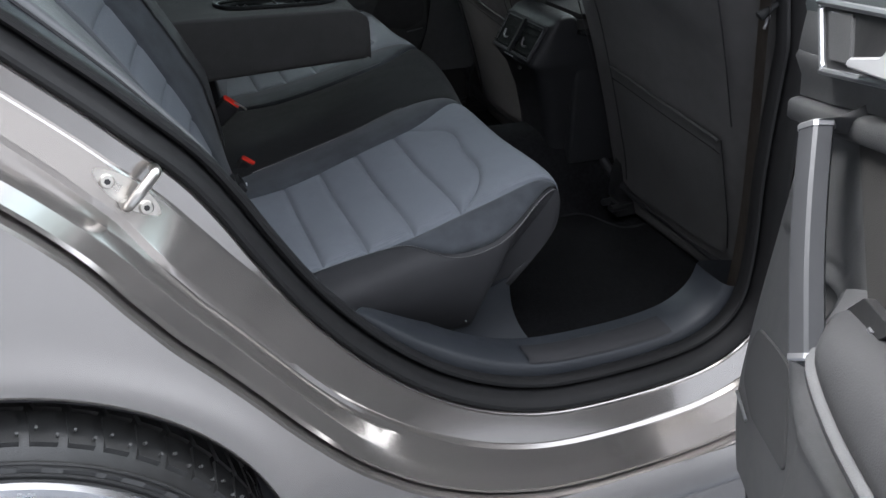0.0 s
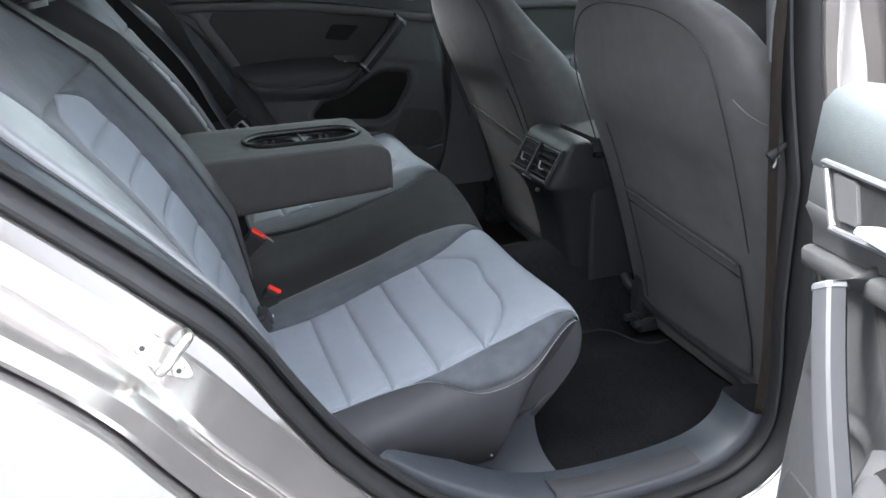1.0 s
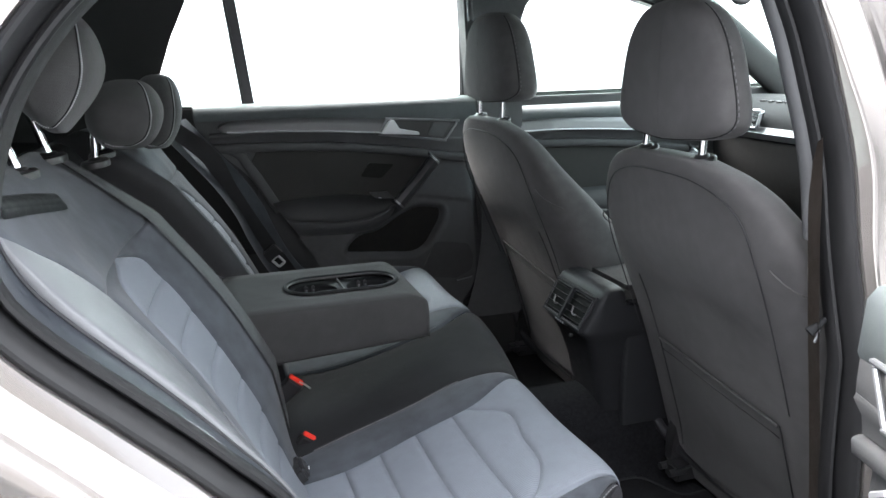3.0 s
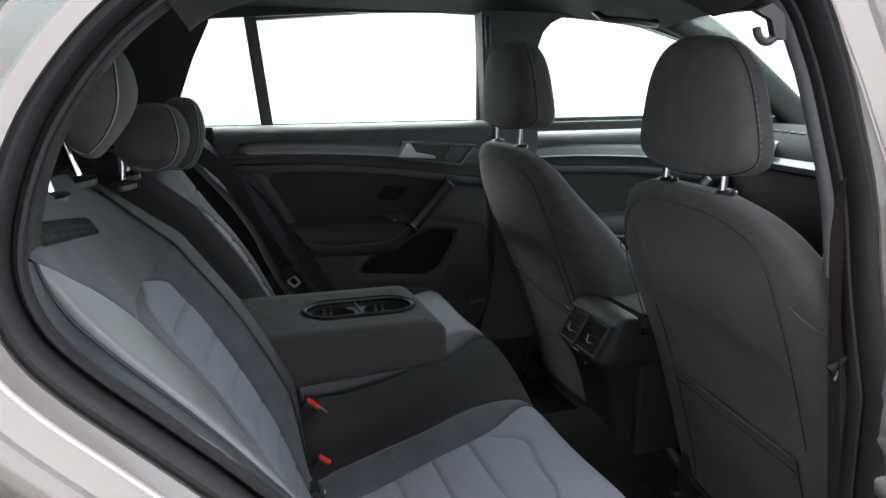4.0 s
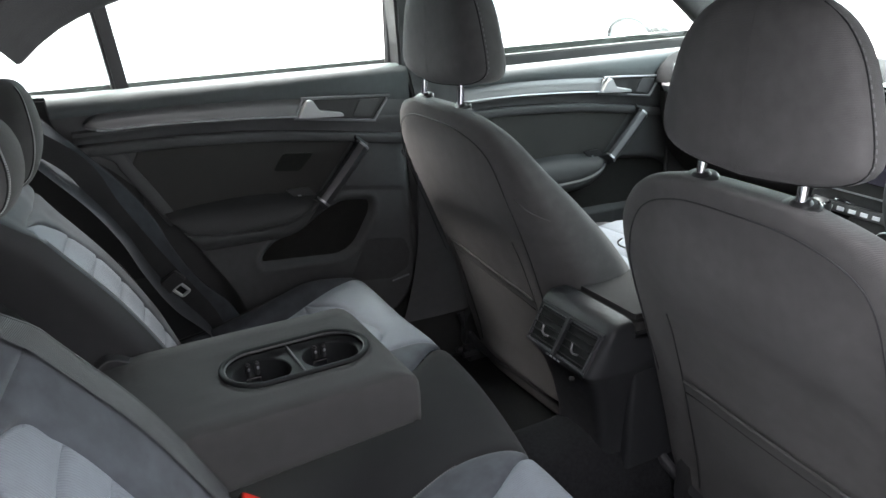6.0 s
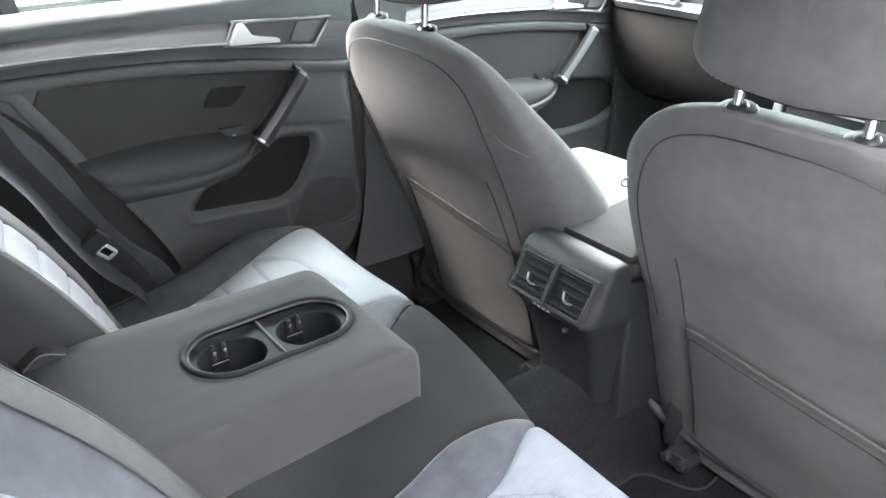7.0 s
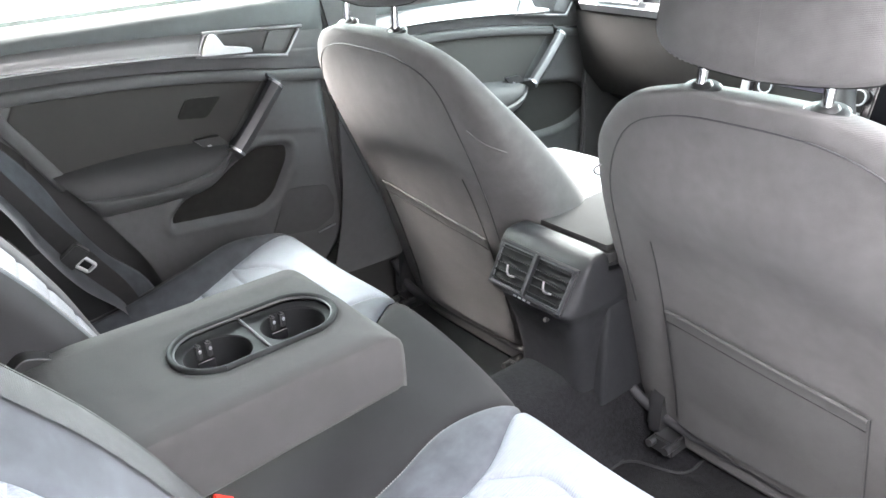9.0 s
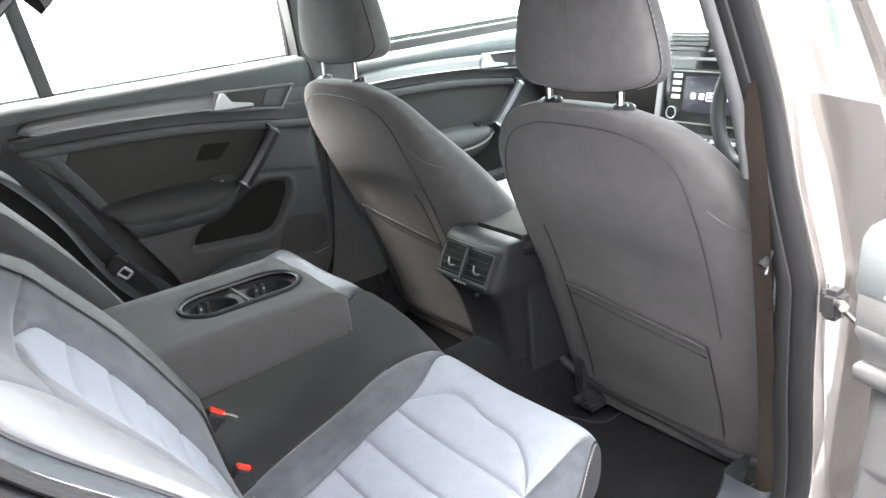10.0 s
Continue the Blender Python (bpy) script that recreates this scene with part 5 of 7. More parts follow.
def build_far_wing():
    ob = thing("side_bolster", "grey vinyl side bolster between the far backrest and door", "car seat", at=(0.1, 0.6, 0.6))
    rim = smooth_of([(0.45, 0.345), (0.506, 0.322), (0.576, 0.264), (0.672, 0.212), (0.75, 0.180), (0.826, 0.134), (0.90, 0.075), (0.99, 0.0)])

    def fn(a, b):
        """a: up from the cushion; b: from beside the backrest out to the rim facing the door."""
        z = 0.455 + 0.53 * a
        x1 = rim(z)
        x0 = x1 - 0.085
        t = b / 0.82
        if b <= 0.82:
            return Vector((x0 + (x1 - x0) * t ** 1.5, 0.535 + 0.130 * t, z))
        k = (b - 0.82) / 0.18
        return Vector((x1 - 0.004 - 0.075 * k * k - 0.004 * k, 0.665 + 0.018 * math.sin(k * math.pi / 2), z))
    v, f = sheet(fn, 40, 30)
    part("bolster_skin", to_bm(v, f), SUEDE, ob, sharp=0)
    v, f = tube([fn(a, 0.83) for a in np.linspace(0, 1, 12)], 0.0022, 6, 60)
    part("edge_piping", to_bm(v, f), SIDE, ob, "dark sewn edge")


build_far_wing()

# ---- front seats ----
F_X = smooth_of([(0.25, 0.945), (0.30, 0.930), (0.40, 0.900), (0.56, 0.850), (0.70, 0.800), (0.83, 0.755), (0.93, 0.722), (0.977, 0.706)])
F_HW = smooth_of([(0.25, 0.262), (0.32, 0.284), (0.45, 0.292), (0.60, 0.292), (0.74, 0.284), (0.82, 0.270), (0.87, 0.255), (0.91, 0.228), (0.94, 0.196), (0.962, 0.155), (0.977, 0.100)])
F_HD = smooth_of([(0.25, 0.090), (0.35, 0.115), (0.55, 0.125), (0.70, 0.102), (0.80, 0.074), (0.88, 0.048), (0.950, 0.034), (0.977, 0.026)])
F_CY = smooth_of([(0.25, 0.030), (0.60, 0.028), (0.78, 0.022), (0.90, 0.014), (0.977, 0.010)])     # how far the middle of the back lies towards the car's middle


def back_form(y, z, inner):
    """How the rear face swells at the shoulders and sinks below the arched crease; y from the seat's middle."""
    y = y * inner
    arch = 0.735 + 0.10 * y - 3.2 * max(0.0, abs(y) - 0.10) ** 2
    side = 1 / (1 + math.exp((abs(y + 0.006) - 0.172) / 0.014))
    sink = side / (1 + math.exp((z - arch) / 0.011))
    swell = math.exp(-((z - 0.80) / 0.085) ** 2) * (1 - (abs(y) / 0.30) ** 2)
    return 0.013 * sink * min(1.0, max(0.0, (z - 0.30) / 0.08)) - 0.016 * max(0.0, swell)


def seatback(cx, cy, inner):
    """The rear shell of a front seat: places by height z and w, the way round from the middle of the rear face."""
    def surf(z, w):
        z = min(max(z, 0.25), 0.977)
        hw, hd = F_HW(z), F_HD(z)
        t = w / hw
        a = abs(t)
        if a <= 0.88:
            y, dx = t * hw, 0.012 * a ** 2
        else:
            k = (a - 0.88) / 0.47
            ang = min(k, 1.0) * math.pi / 2
            y = math.copysign(hw * (0.88 + 0.12 * math.sin(ang)), t)
            dx = 0.0093 + 2 * hd * (1 - math.cos(ang)) * 0.75
        return Vector((cx + F_X(z) + dx + back_form(y, z, inner), cy + y + inner * F_CY(z), z))
    return surf


def build_front_seat(cx, cy, inner, label):
    """inner: +1 when the car's middle lies towards +y."""
    seat = thing("front_seat", label, "car seat", "front seats", at=(cx + 0.95, cy, 0.23))
    # body
    rings = []
    for z in list(np.linspace(0.25, 0.90, 70)) + list(np.linspace(0.910, 0.977, 16)):
        hw, hd = F_HW(z), F_HD(z)
        mid = cy + inner * F_CY(z)
        ring = super_ring((cx + F_X(z) + hd + 0.006, mid, z), (0, 1, 0), (1, 0, 0), hw, hd, 3.4 if z < 0.93 else 3.4 - (z - 0.93) * 14, 120)
        for p in ring:
            rear = max(0.0, (cx + F_X(z) + hd - p.x) / hd)
            p.x += back_form(p.y - mid, z, inner) * min(1.0, rear * 1.6)
        rings.append(ring)
    v, f = loft(rings)
    part("backrest", to_bm(v, f), CLOTH, seat, "dark grey cloth backrest", sharp=0)
    surf = seatback(cx, cy, inner)

    def lifted(o):
        return lambda z, w: surf(z, w) + Vector((-o, 0, -0.3 * o))
    # the rear cloth panel, its net pocket and the welted pocket edge
    s = inner
    w_in, w_out = 0.152, -0.164
    lo, hi = (w_out, w_in) if s > 0 else (-w_in, -w_out)
    slope = lambda w: (0.564 if s > 0 else 0.604) + 0.135 * w
    # same cloth as the backrest; the pocket's shade is put into a darker colour
    patch("map_pocket", lifted(0.0035), 0.315, lambda b: slope(lo + (hi - lo) * b), lo, hi, CLOTH_REST, seat, 0.003, 0.010, 30, 40, 0.0, "cloth map pocket, toned darker to stand for shade", "bcd")
    pts = [tuple(lifted(0.0035)(slope(w) - 0.003, w)) for w in np.linspace(lo, hi, 12)]
    v, f = tube(pts, 0.0027, 10, 40)
    part("pocket_edge", to_bm(v, f), CLOTH_REST, seat, "elastic upper edge of the pocket")
    pts = [tuple(lifted(0.0032)(slope(w) - 0.026, w)) for w in np.linspace(lo, hi, 12)]
    v, f = tube(pts, 0.0010, 6, 40)
    part("pocket_seam", to_bm(v, f), CLOTH_MID, seat)
    for w in (lo - 0.004, hi + 0.004):
        v, f = tube([tuple(lifted(0.0006)(z, w)) for z in np.linspace(0.33, 0.72 if w * s > 0 else slope(w), 12)], 0.0011, 6, 60)
        part("panel_seam", to_bm(v, f), SIDE, seat, "dark upright seam beside the pocket")
    # shoulder seam over the back
    line = [tuple(lifted(0.0015)(z, w)) for w, z in ((-0.206, 0.58), (-0.212, 0.70), (-0.208, 0.82), (-0.175, 0.905), (-0.10, 0.942), (0.0, 0.950), (0.10, 0.942), (0.175, 0.905), (0.208, 0.82), (0.212, 0.70), (0.206, 0.58))]
    v, f = tube(line, 0.0012, 6, 120)
    part("shoulder_seam", to_bm(v, f), SIDE, seat, "dark shoulder seam")
    for sgn in (-1, 1):
        line = [tuple(surf(0.835 - 0.01 * k, sgn * (0.228 + 0.02 * k))) for k in range(7)]
        v, f = tube(line, 0.0014, 6, 24)
        part("side_seam", to_bm(v, f), CLOTH, seat)
        line = [tuple(surf(z, sgn * (0.30 * F_HW(z) / 0.262))) for z in np.linspace(0.36, 0.935, 20)]
        c = curve_pts(line, 160)
        V, F = [], []
        for k in range(0, 158, 2):
            vv, ff = tube([c[k] + np.array([0.0, sgn * 0.001, 0]), c[k + 1] + np.array([0.0, sgn * 0.001, 0])], 0.0009, 5, 3)
            F += [tuple(i + len(V) for i in q) for q in ff]
            V += vv
        put("stitching", V, F, PIPING, seat, "light thread stitching")
    # hard lower shell with the recliner covers, runners under the seat
    pts = [(cx + 0.918, cy + s * 0.305, 0.400), (cx + 0.932, cy + s * 0.290, 0.335), (cx + 0.944, cy + s * 0.20, 0.298), (cx + 0.950, cy, 0.286), (cx + 0.946, cy - s * 0.14, 0.282), (cx + 0.938, cy - s * 0.215, 0.30), (cx + 0.925, cy - s * 0.245, 0.36)]
    v, f = tube(pts, 0.011, 10, 60)
    part("lower_edge", to_bm(v, f), SIDE, seat, "dark plastic lower edge of the backrest")
    for sgn in (-1, 1):
        out = rounded([(0.92, 0.26), (1.12, 0.26), (1.12, 0.36), (0.98, 0.40), (0.925, 0.36)], 0.03)
        part("recliner_cover", plate(out, lambda a, b, h, g=sgn: (cx + a, cy + g * (0.215 + h), b), 0.035, 0.01), BLACK, seat, "black plastic recliner cover")
        yr = cy + sgn * 0.20
        part("runner", box_bm((cx + 1.13, yr, 0.262), (0.44, 0.045, 0.035), 0.004), BLACK, seat, "black seat runner")
        for yy in (-0.017, 0.017):
            v, f = tube([(cx + 0.895, yr + yy, 0.268), (cx + 0.935, yr + yy, 0.268)], 0.008, 10, 4)
            part("runner_end", to_bm(v, f), BLACK, seat)
        part("runner_cap", box_bm((cx + 0.925, yr, 0.262), (0.02, 0.030, 0.026), 0.003), GLOSS, seat)
    # cushion of the front seat
    rings = []
    for k, x in enumerate(np.linspace(0.98, 1.42, 16)):
        e = 1 - abs(2 * k / 15 - 1) ** 6
        zc = 0.46 + 0.06 * (x - 0.98)
        rings.append(super_ring((cx + x, cy, zc - 0.005 * (1 - e)), (0, 1, 0), (0, 0, 1), 0.245 * (0.85 + 0.15 * e), 0.085 * (0.55 + 0.45 * e), 3.5, 40))
    v, f = loft(rings)
    part("seat_cushion", to_bm(v, f), SIDE, seat, "dark seat cushion", sharp=0)

    def top(q, w):
        return Vector((cx + q, cy + w, 0.46 + 0.06 * (q - 0.98) + 0.084 + 0.008 * math.cos(w * 9) - 0.25 * max(0, q - 1.36)))
    for a, b in ((1.03, 1.12), (1.12, 1.21), (1.21, 1.30), (1.30, 1.40)):
        patch("insert_panel", top, a, b, -0.145, 0.145, INSERT, seat, 0.004, 0.006, 14, 24, 0.003, "light grey ribbed insert panel")
    edge = [(0.95, -0.06), (0.75, -0.06), (0.5, -0.06), (0.25, -0.06), (0.10, -0.10), (0.030, -0.45), (0.012, -1.1), (0.010, -math.pi / 2)]
    build_headrest(seat, headrest_form(cx + (0.744 if inner > 0 else 0.774), cy, 1.010 if inner > 0 else 1.025, 0.204, 0.157 if inner > 0 else 0.163, 0.043 if inner > 0 else 0.059, -0.010, 0.66, 3.6), [(cx + (0.738 if inner > 0 else 0.752), cy - 0.068), (cx + (0.738 if inner > 0 else 0.752), cy + 0.084)], 0.975, "dark cloth head restraint on chrome posts", [edge + [(h, -math.pi - a) for h, a in edge[-2::-1]]], seam=True, disc=0.023, thread=0.0008)
    return seat


driver = build_front_seat(0.0, -0.392, 1, "dark grey cloth driver's seat with a map pocket behind")
part("backrest_lever", box_bm((0.850, -0.668, 0.622), (0.038, 0.022, 0.075), 0.009, 3), TRIM, driver, "grey plastic lever on the backrest side")
build_front_seat(-0.026, 0.365, -1, "dark grey cloth passenger seat with a map pocket behind")


# ---- centre console with rear vents ----
def build_console():
    ob = thing("centre_console", "dark plastic centre console with two rear air vents", "console", at=(0.85, YC, 0.40))
    yc = -0.012
    # one moulding: slim column, swelling into the slanted vent head
    rings = []
    for z, x, hw, back in ((0.245, 0.806, 0.070, 0.96), (0.34, 0.802, 0.073, 0.97), (0.42, 0.794, 0.077, 0.98), (0.48, 0.780, 0.083, 0.98), (0.520, 0.765, 0.089, 0.98), (0.540, 0.754, 0.093, 0.98), (0.549, 0.747, 0.096, 0.98), (0.555, 0.740, 0.0985, 0.98),
                           (0.562, 0.7345, 0.1005, 0.98), (0.570, 0.735, 0.1015, 0.98), (0.590, 0.746, 0.102, 0.98), (0.612, 0.7590, 0.102, 0.90), (0.622, 0.7645, 0.102, 0.842), (0.638, 0.774, 0.101, 0.840), (0.646, 0.780, 0.0995, 0.838), (0.652, 0.788, 0.096, 0.835), (0.656, 0.798, 0.090, 0.830), (0.657, 0.808, 0.080, 0.824)):
        rings.append(super_ring(((x + back) / 2, yc, z), (0, 1, 0), (1, 0, 0), hw, (back - x) / 2, 7, 72))
    v, f = loft(rings)
    part("vent_head", to_bm(v, f), CONSOLE, ob, "dark grained plastic column and vent head", sharp=60)
    n = Vector((-0.866, 0, 0.50)).normalized()
    up = Vector((0.50, 0, 0.866)).normalized()
    c = Vector((0.7545, yc, 0.600))
    place = lambda a, b, h: c + Vector((0, -a, 0)) + up * b + n * (h + 0.0015)
    # frame round the vents
    ro = rounded([(-0.082, -0.034), (0.082, -0.034), (0.084, 0.040), (-0.084, 0.040)], 0.007, 6)
    v, f = tube([place(a, b, 0.001) for a, b in ro], 0.0042, 8, 110, True)
    part("vent_frame", to_bm(v, f), CONSOLE, ob, "raised vent frame")
    v, f = tube([place(a * 0.955, b * 0.90 + 0.0003, 0.0035) for a, b in ro], 0.0012, 6, 110, True)
    part("chrome_line", to_bm(v, f), HANDLE, ob, "thin satin line")
    part("vent_back", plate([(a * 0.96, b * 0.94) for a, b in ro], lambda a, b, h: place(a, b, h - 0.0005), 0.0015), WELL, ob, "dark vent cavity")
    part("middle_bar", plate(rounded([(-0.0045, -0.034), (0.0045, -0.034), (0.0045, 0.040), (-0.0045, 0.040)], 0.001), lambda a, b, h: place(a, b, h), 0.010, 0.002), CONSOLE, ob, "black bar between the vents")
    for sgn in (-1, 1):
        for k in range(5):
            b0 = -0.024 + k * 0.0135
            m = place(sgn * 0.0425, b0, 0.004)
            bm = bmesh.new()
            bmesh.ops.create_cube(bm, size=1)
            bmesh.ops.scale(bm, vec=(0.0018, 0.070, 0.011), verts=bm.verts)
            bmesh.ops.rotate(bm, matrix=Matrix.Rotation(radians(-62), 3, "Y"), verts=bm.verts)
            bmesh.ops.translate(bm, vec=m, verts=bm.verts)
            part("vent_slat", bm, WELL, ob)
        v, f = tube([place(sgn * 0.0425 + a, b, 0.009) for a, b in ((0.016, -0.010), (0.004, -0.012), (-0.004, -0.008), (-0.008, 0.004))], 0.0020, 8, 14)
        part("vent_tab", to_bm(v, f), PEWTER, ob, "satin vent tab")
    for k in range(4):
        part("status_mark", plate([(-0.022 + k * 0.011, -0.0415), (-0.015 + k * 0.011, -0.0415), (-0.015 + k * 0.011, -0.0385), (-0.022 + k * 0.011, -0.0385)], lambda a, b, h: place(a, b, h + 0.0005), 0.001), RIMDARK, ob)
    v, f = tube([place(0.06, -0.052, -0.004), place(0.06, -0.053, 0.002)], 0.004, 10, 3)
    part("screw_cap", to_bm(v, f), BLACK, ob)
    # lid
    out = rounded([(0.838, yc - 0.092), (0.838, yc + 0.085), (1.14, yc + 0.085), (1.14, yc - 0.092)], 0.018, 6)
    part("lid", plate(out, lambda a, b, h: (a, b, 0.628 + h + 0.03 * (a - 0.83)), 0.028, 0.010, 4), CLOTH_ARM, ob, "dark padded lid")
    out = rounded([(0.84, yc - 0.095), (0.84, yc + 0.088), (1.55, yc + 0.10), (1.55, yc - 0.105)], 0.01, 4)
    part("console_body", plate(out, lambda a, b, h: (a, b, 0.34 + h), 0.285, 0.01), CONSOLE, ob, "dark console body")


build_console()


# ---- gear lever and its boot ----
def build_gear_lever():
    g = thing("gear_lever", "dark leather gear lever with a bright metal collar", "gear lever", at=(1.43, YC, 0.63))
    rings = [super_ring((1.430 + 0.004 * k, YC, 0.622 + h), (1, 0, 0), (0, 1, 0), a, b, 2.6, 28) for k, (h, a, b) in enumerate(((0.0, 0.060, 0.045), (0.010, 0.055, 0.041), (0.022, 0.036, 0.028), (0.036, 0.020, 0.017), (0.046, 0.014, 0.013)))]
    v, f = loft(rings)
    part("boot", to_bm(v, f), SIDE, g, "dark leather boot")
    v, f = tube([(1.432, YC, 0.665), (1.436, YC, 0.700)], 0.009, 14, 6)
    part("collar", to_bm(v, f), CHROME, g, "bright metal collar")
    rings = [super_ring((1.437, YC, 0.698 + h), (1, 0, 0), (0, 1, 0), a, b, 2.4, 28) for h, a, b in ((0.0, 0.012, 0.012), (0.010, 0.022, 0.019), (0.028, 0.026, 0.022), (0.042, 0.024, 0.021), (0.050, 0.012, 0.011))]
    v, f = loft(rings)
    part("knob", to_bm(v, f), BLACK, g, "black lever knob")
    v, f = tube([(1.437 + 0.020 * math.cos(t), YC + 0.018 * math.sin(t), 0.742) for t in np.linspace(0, 2 * math.pi, 16, endpoint=False)], 0.0025, 8, 48, True)
    part("knob_ring", to_bm(v, f), CHROME, g, "bright ring")


build_gear_lever()


# ---- doors ----
def inside_depth(poly, p):
    """Distance of p from the outline poly, positive inside."""
    best, odd = 9.0, False
    x, y = p
    for (x0, y0), (x1, y1) in zip(poly, poly[1:] + poly[:1]):
        dx, dy = x1 - x0, y1 - y0
        t = min(1.0, max(0.0, ((x - x0) * dx + (y - y0) * dy) / (dx * dx + dy * dy + 1e-12)))
        best = min(best, math.hypot(x - x0 - t * dx, y - y0 - t * dy))
        if (y0 > y) != (y1 > y) and x < (x1 - x0) * (y - y0) / (y1 - y0) + x0:
            odd = not odd
    return best if odd else -best


def build_door(L, label, group, front=False, bar=((0.1365, 0.8400), (0.2475, 0.7245))):
    """A door's cabin side, drawn by u (from its front edge back), w (into the cabin) and z."""
    ob = thing("front_door" if front else "rear_door", label, "car door", group, at=L(0.4, 0.0, 0.3))
    dz = -0.040 if front else 0.0
    U = lambda u, w, z: Vector(L(u, w, z + dz))
    last = 0.79 if front else 0.76

    def slab(name, out, w0, w1, mat, lab="", bevel=0.003, r=None):
        o = rounded(out, r, 6) if r is not None else out
        return part(name, plate(o, lambda a, b, h: U(a, w0 + h, b), w1 - w0, bevel, 3), mat, ob, lab)

    def run(name, us, profile, mat, lab=""):
        v, f = loft([[U(u if front else min(u, rear_edge(z) - 0.003), w, z) for w, z in profile(u)] for u in us])
        return part(name, to_bm(v, f), mat, ob, lab, sharp=50)

    # lines of the moulding, by u
    strip_mid = smooth_of([(-0.10, 0.905), (0.06, 0.915), (0.12, 0.922), (0.28, 0.9395), (0.47, 0.9525), (0.62, 0.9575), (0.72, 0.9565), (1.02, 0.955)])
    ledge_top = smooth_of([(-0.10, 0.826), (0.0, 0.844), (0.066, 0.853), (0.21, 0.876), (0.376, 0.897), (0.524, 0.907), (0.657, 0.911), (1.02, 0.913)])
    crease = smooth_of([(0.26, 0.737), (0.309, 0.743), (0.399, 0.752), (0.484, 0.752), (0.60, 0.745), (1.02, 0.742)])
    arm_edge = smooth_of([(0.226, 0.738), (0.250, 0.727), (0.274, 0.716), (0.307, 0.700), (0.350, 0.690), (0.407, 0.687), (0.482, 0.690), (0.547, 0.699), (0.570, 0.706), (1.02, 0.716)])
    arm_low = smooth_of([(0.226, 0.716), (0.250, 0.694), (0.299, 0.650), (0.335, 0.641), (0.366, 0.639), (0.452, 0.641), (0.56, 0.645), (1.02, 0.652)])
    rear_edge = smooth_of([(0.38, 0.42), (0.52, 0.46), (0.62, 0.515), (0.70, 0.566), (0.732, 0.590), (0.795, 0.632), (0.844, 0.674), (0.90, 0.735), (0.95, 0.772), (1.03, 0.785)])
    if front:
        pocket = rounded([(0.245, 0.700), (0.190, 0.716), (0.010, 0.692), (-0.045, 0.655), (-0.050, 0.600), (0.030, 0.562), (0.120, 0.556), (0.62, 0.575), (0.62, 0.640), (0.34, 0.645)], [0.03, 0.03, 0.05, 0.04, 0.05, 0.05, 0.05, 0.02, 0.02, 0.05], 8)
    else:
        pocket = rounded([(0.235, 0.684), (0.180, 0.706), (0.100, 0.694), (0.101, 0.655), (0.150, 0.575), (0.192, 0.553), (0.398, 0.573), (0.396, 0.598), (0.360, 0.634), (0.297, 0.642)], [0.03, 0.03, 0.02, 0.06, 0.05, 0.04, 0.018, 0.02, 0.03, 0.03], 8)
    # moulded panel with the sunk pocket and a faint crease
    nu, nz = 150, 110

    def relief(a, b):
        z = 0.38 + 0.63 * b
        lo = -0.10 if front else 0.0 - 0.022 * soft_step((0.85 - z) / 0.34) + 0.012 * max(0.0, (0.49 - z) / 0.05) ** 2
        hi = last if front else rear_edge(z)
        u = lo + (hi - lo) * a
        d = inside_depth(pocket, (u, z))
        w = -0.020 * soft_step((d + 0.004) / 0.016) + 0.0035 * math.exp(-((d + 0.010) / 0.007) ** 2)
        c = z - (0.700 + 0.17 * u)
        if u < 0.185:
            w += (0.0035 * soft_step(c / 0.005) - 0.0012) * soft_step((u - lo - 0.015) / 0.02)
        w -= 0.012 * soft_step((0.02 - (u - lo)) / 0.02)
        return U(u, w, z)
    v, f = sheet(relief, nu, nz)
    part("inner_panel", to_bm(v, f), TRIM, ob, "grey moulded door panel", sharp=60)
    small = (sum(p[0] for p in pocket) / len(pocket), sum(p[1] for p in pocket) / len(pocket))
    felt = [(small[0] + (a - small[0]) * 0.985, small[1] + (b - small[1]) * 0.97) for a, b in pocket]
    slab("felt_field", felt, -0.030, -0.0165, FELT, "black felt door pocket lining", 0.002)
    # soft top under the glass
    top = lambda u: ((-0.05, 1.000), (-0.040, 1.012), (-0.012, 1.015), (0.010, 1.008), (0.019, 0.995), (0.022, strip_mid(u) + 0.028), (0.018, strip_mid(u) + 0.018), (-0.03, strip_mid(u) + 0.016))
    run("top_roll", np.linspace(-0.06 if front else 0.0, last + (0.0 if front else 0.02), 34), top, TRIM_TOP, "dark soft top edge of the door")
    # concave band between the trim strip and the ledge
    band = lambda u: ((-0.02, strip_mid(u) - 0.012), (0.020, strip_mid(u) - 0.016), (0.022, strip_mid(u) - 0.022), (0.012, (strip_mid(u) + ledge_top(u)) / 2 - 0.008), (0.009, ledge_top(u) + 0.004), (-0.02, ledge_top(u) - 0.002))
    run("upper_band", np.linspace(-0.06 if front else 0.004, last - 0.015, 40), band, TRIM, "grey concave band below the trim strip")
    # satin strip: slim, curved, tapering to a round tip
    u0, u1 = 0.25, (0.775 if front else 0.722)

    def strip_half(t):
        return 0.0215 * (1 - 0.22 * t) * math.sqrt(max(0.0, 1 - max(0.0, (t - 0.90) / 0.10) ** 2) * 0.98 + 0.02)
    rows = []
    for t in np.linspace(0, 1, 50):
        u = u0 + (u1 - u0) * t
        h, z = strip_half(t), strip_mid(u) - 0.004 * max(0.0, t - 0.8)
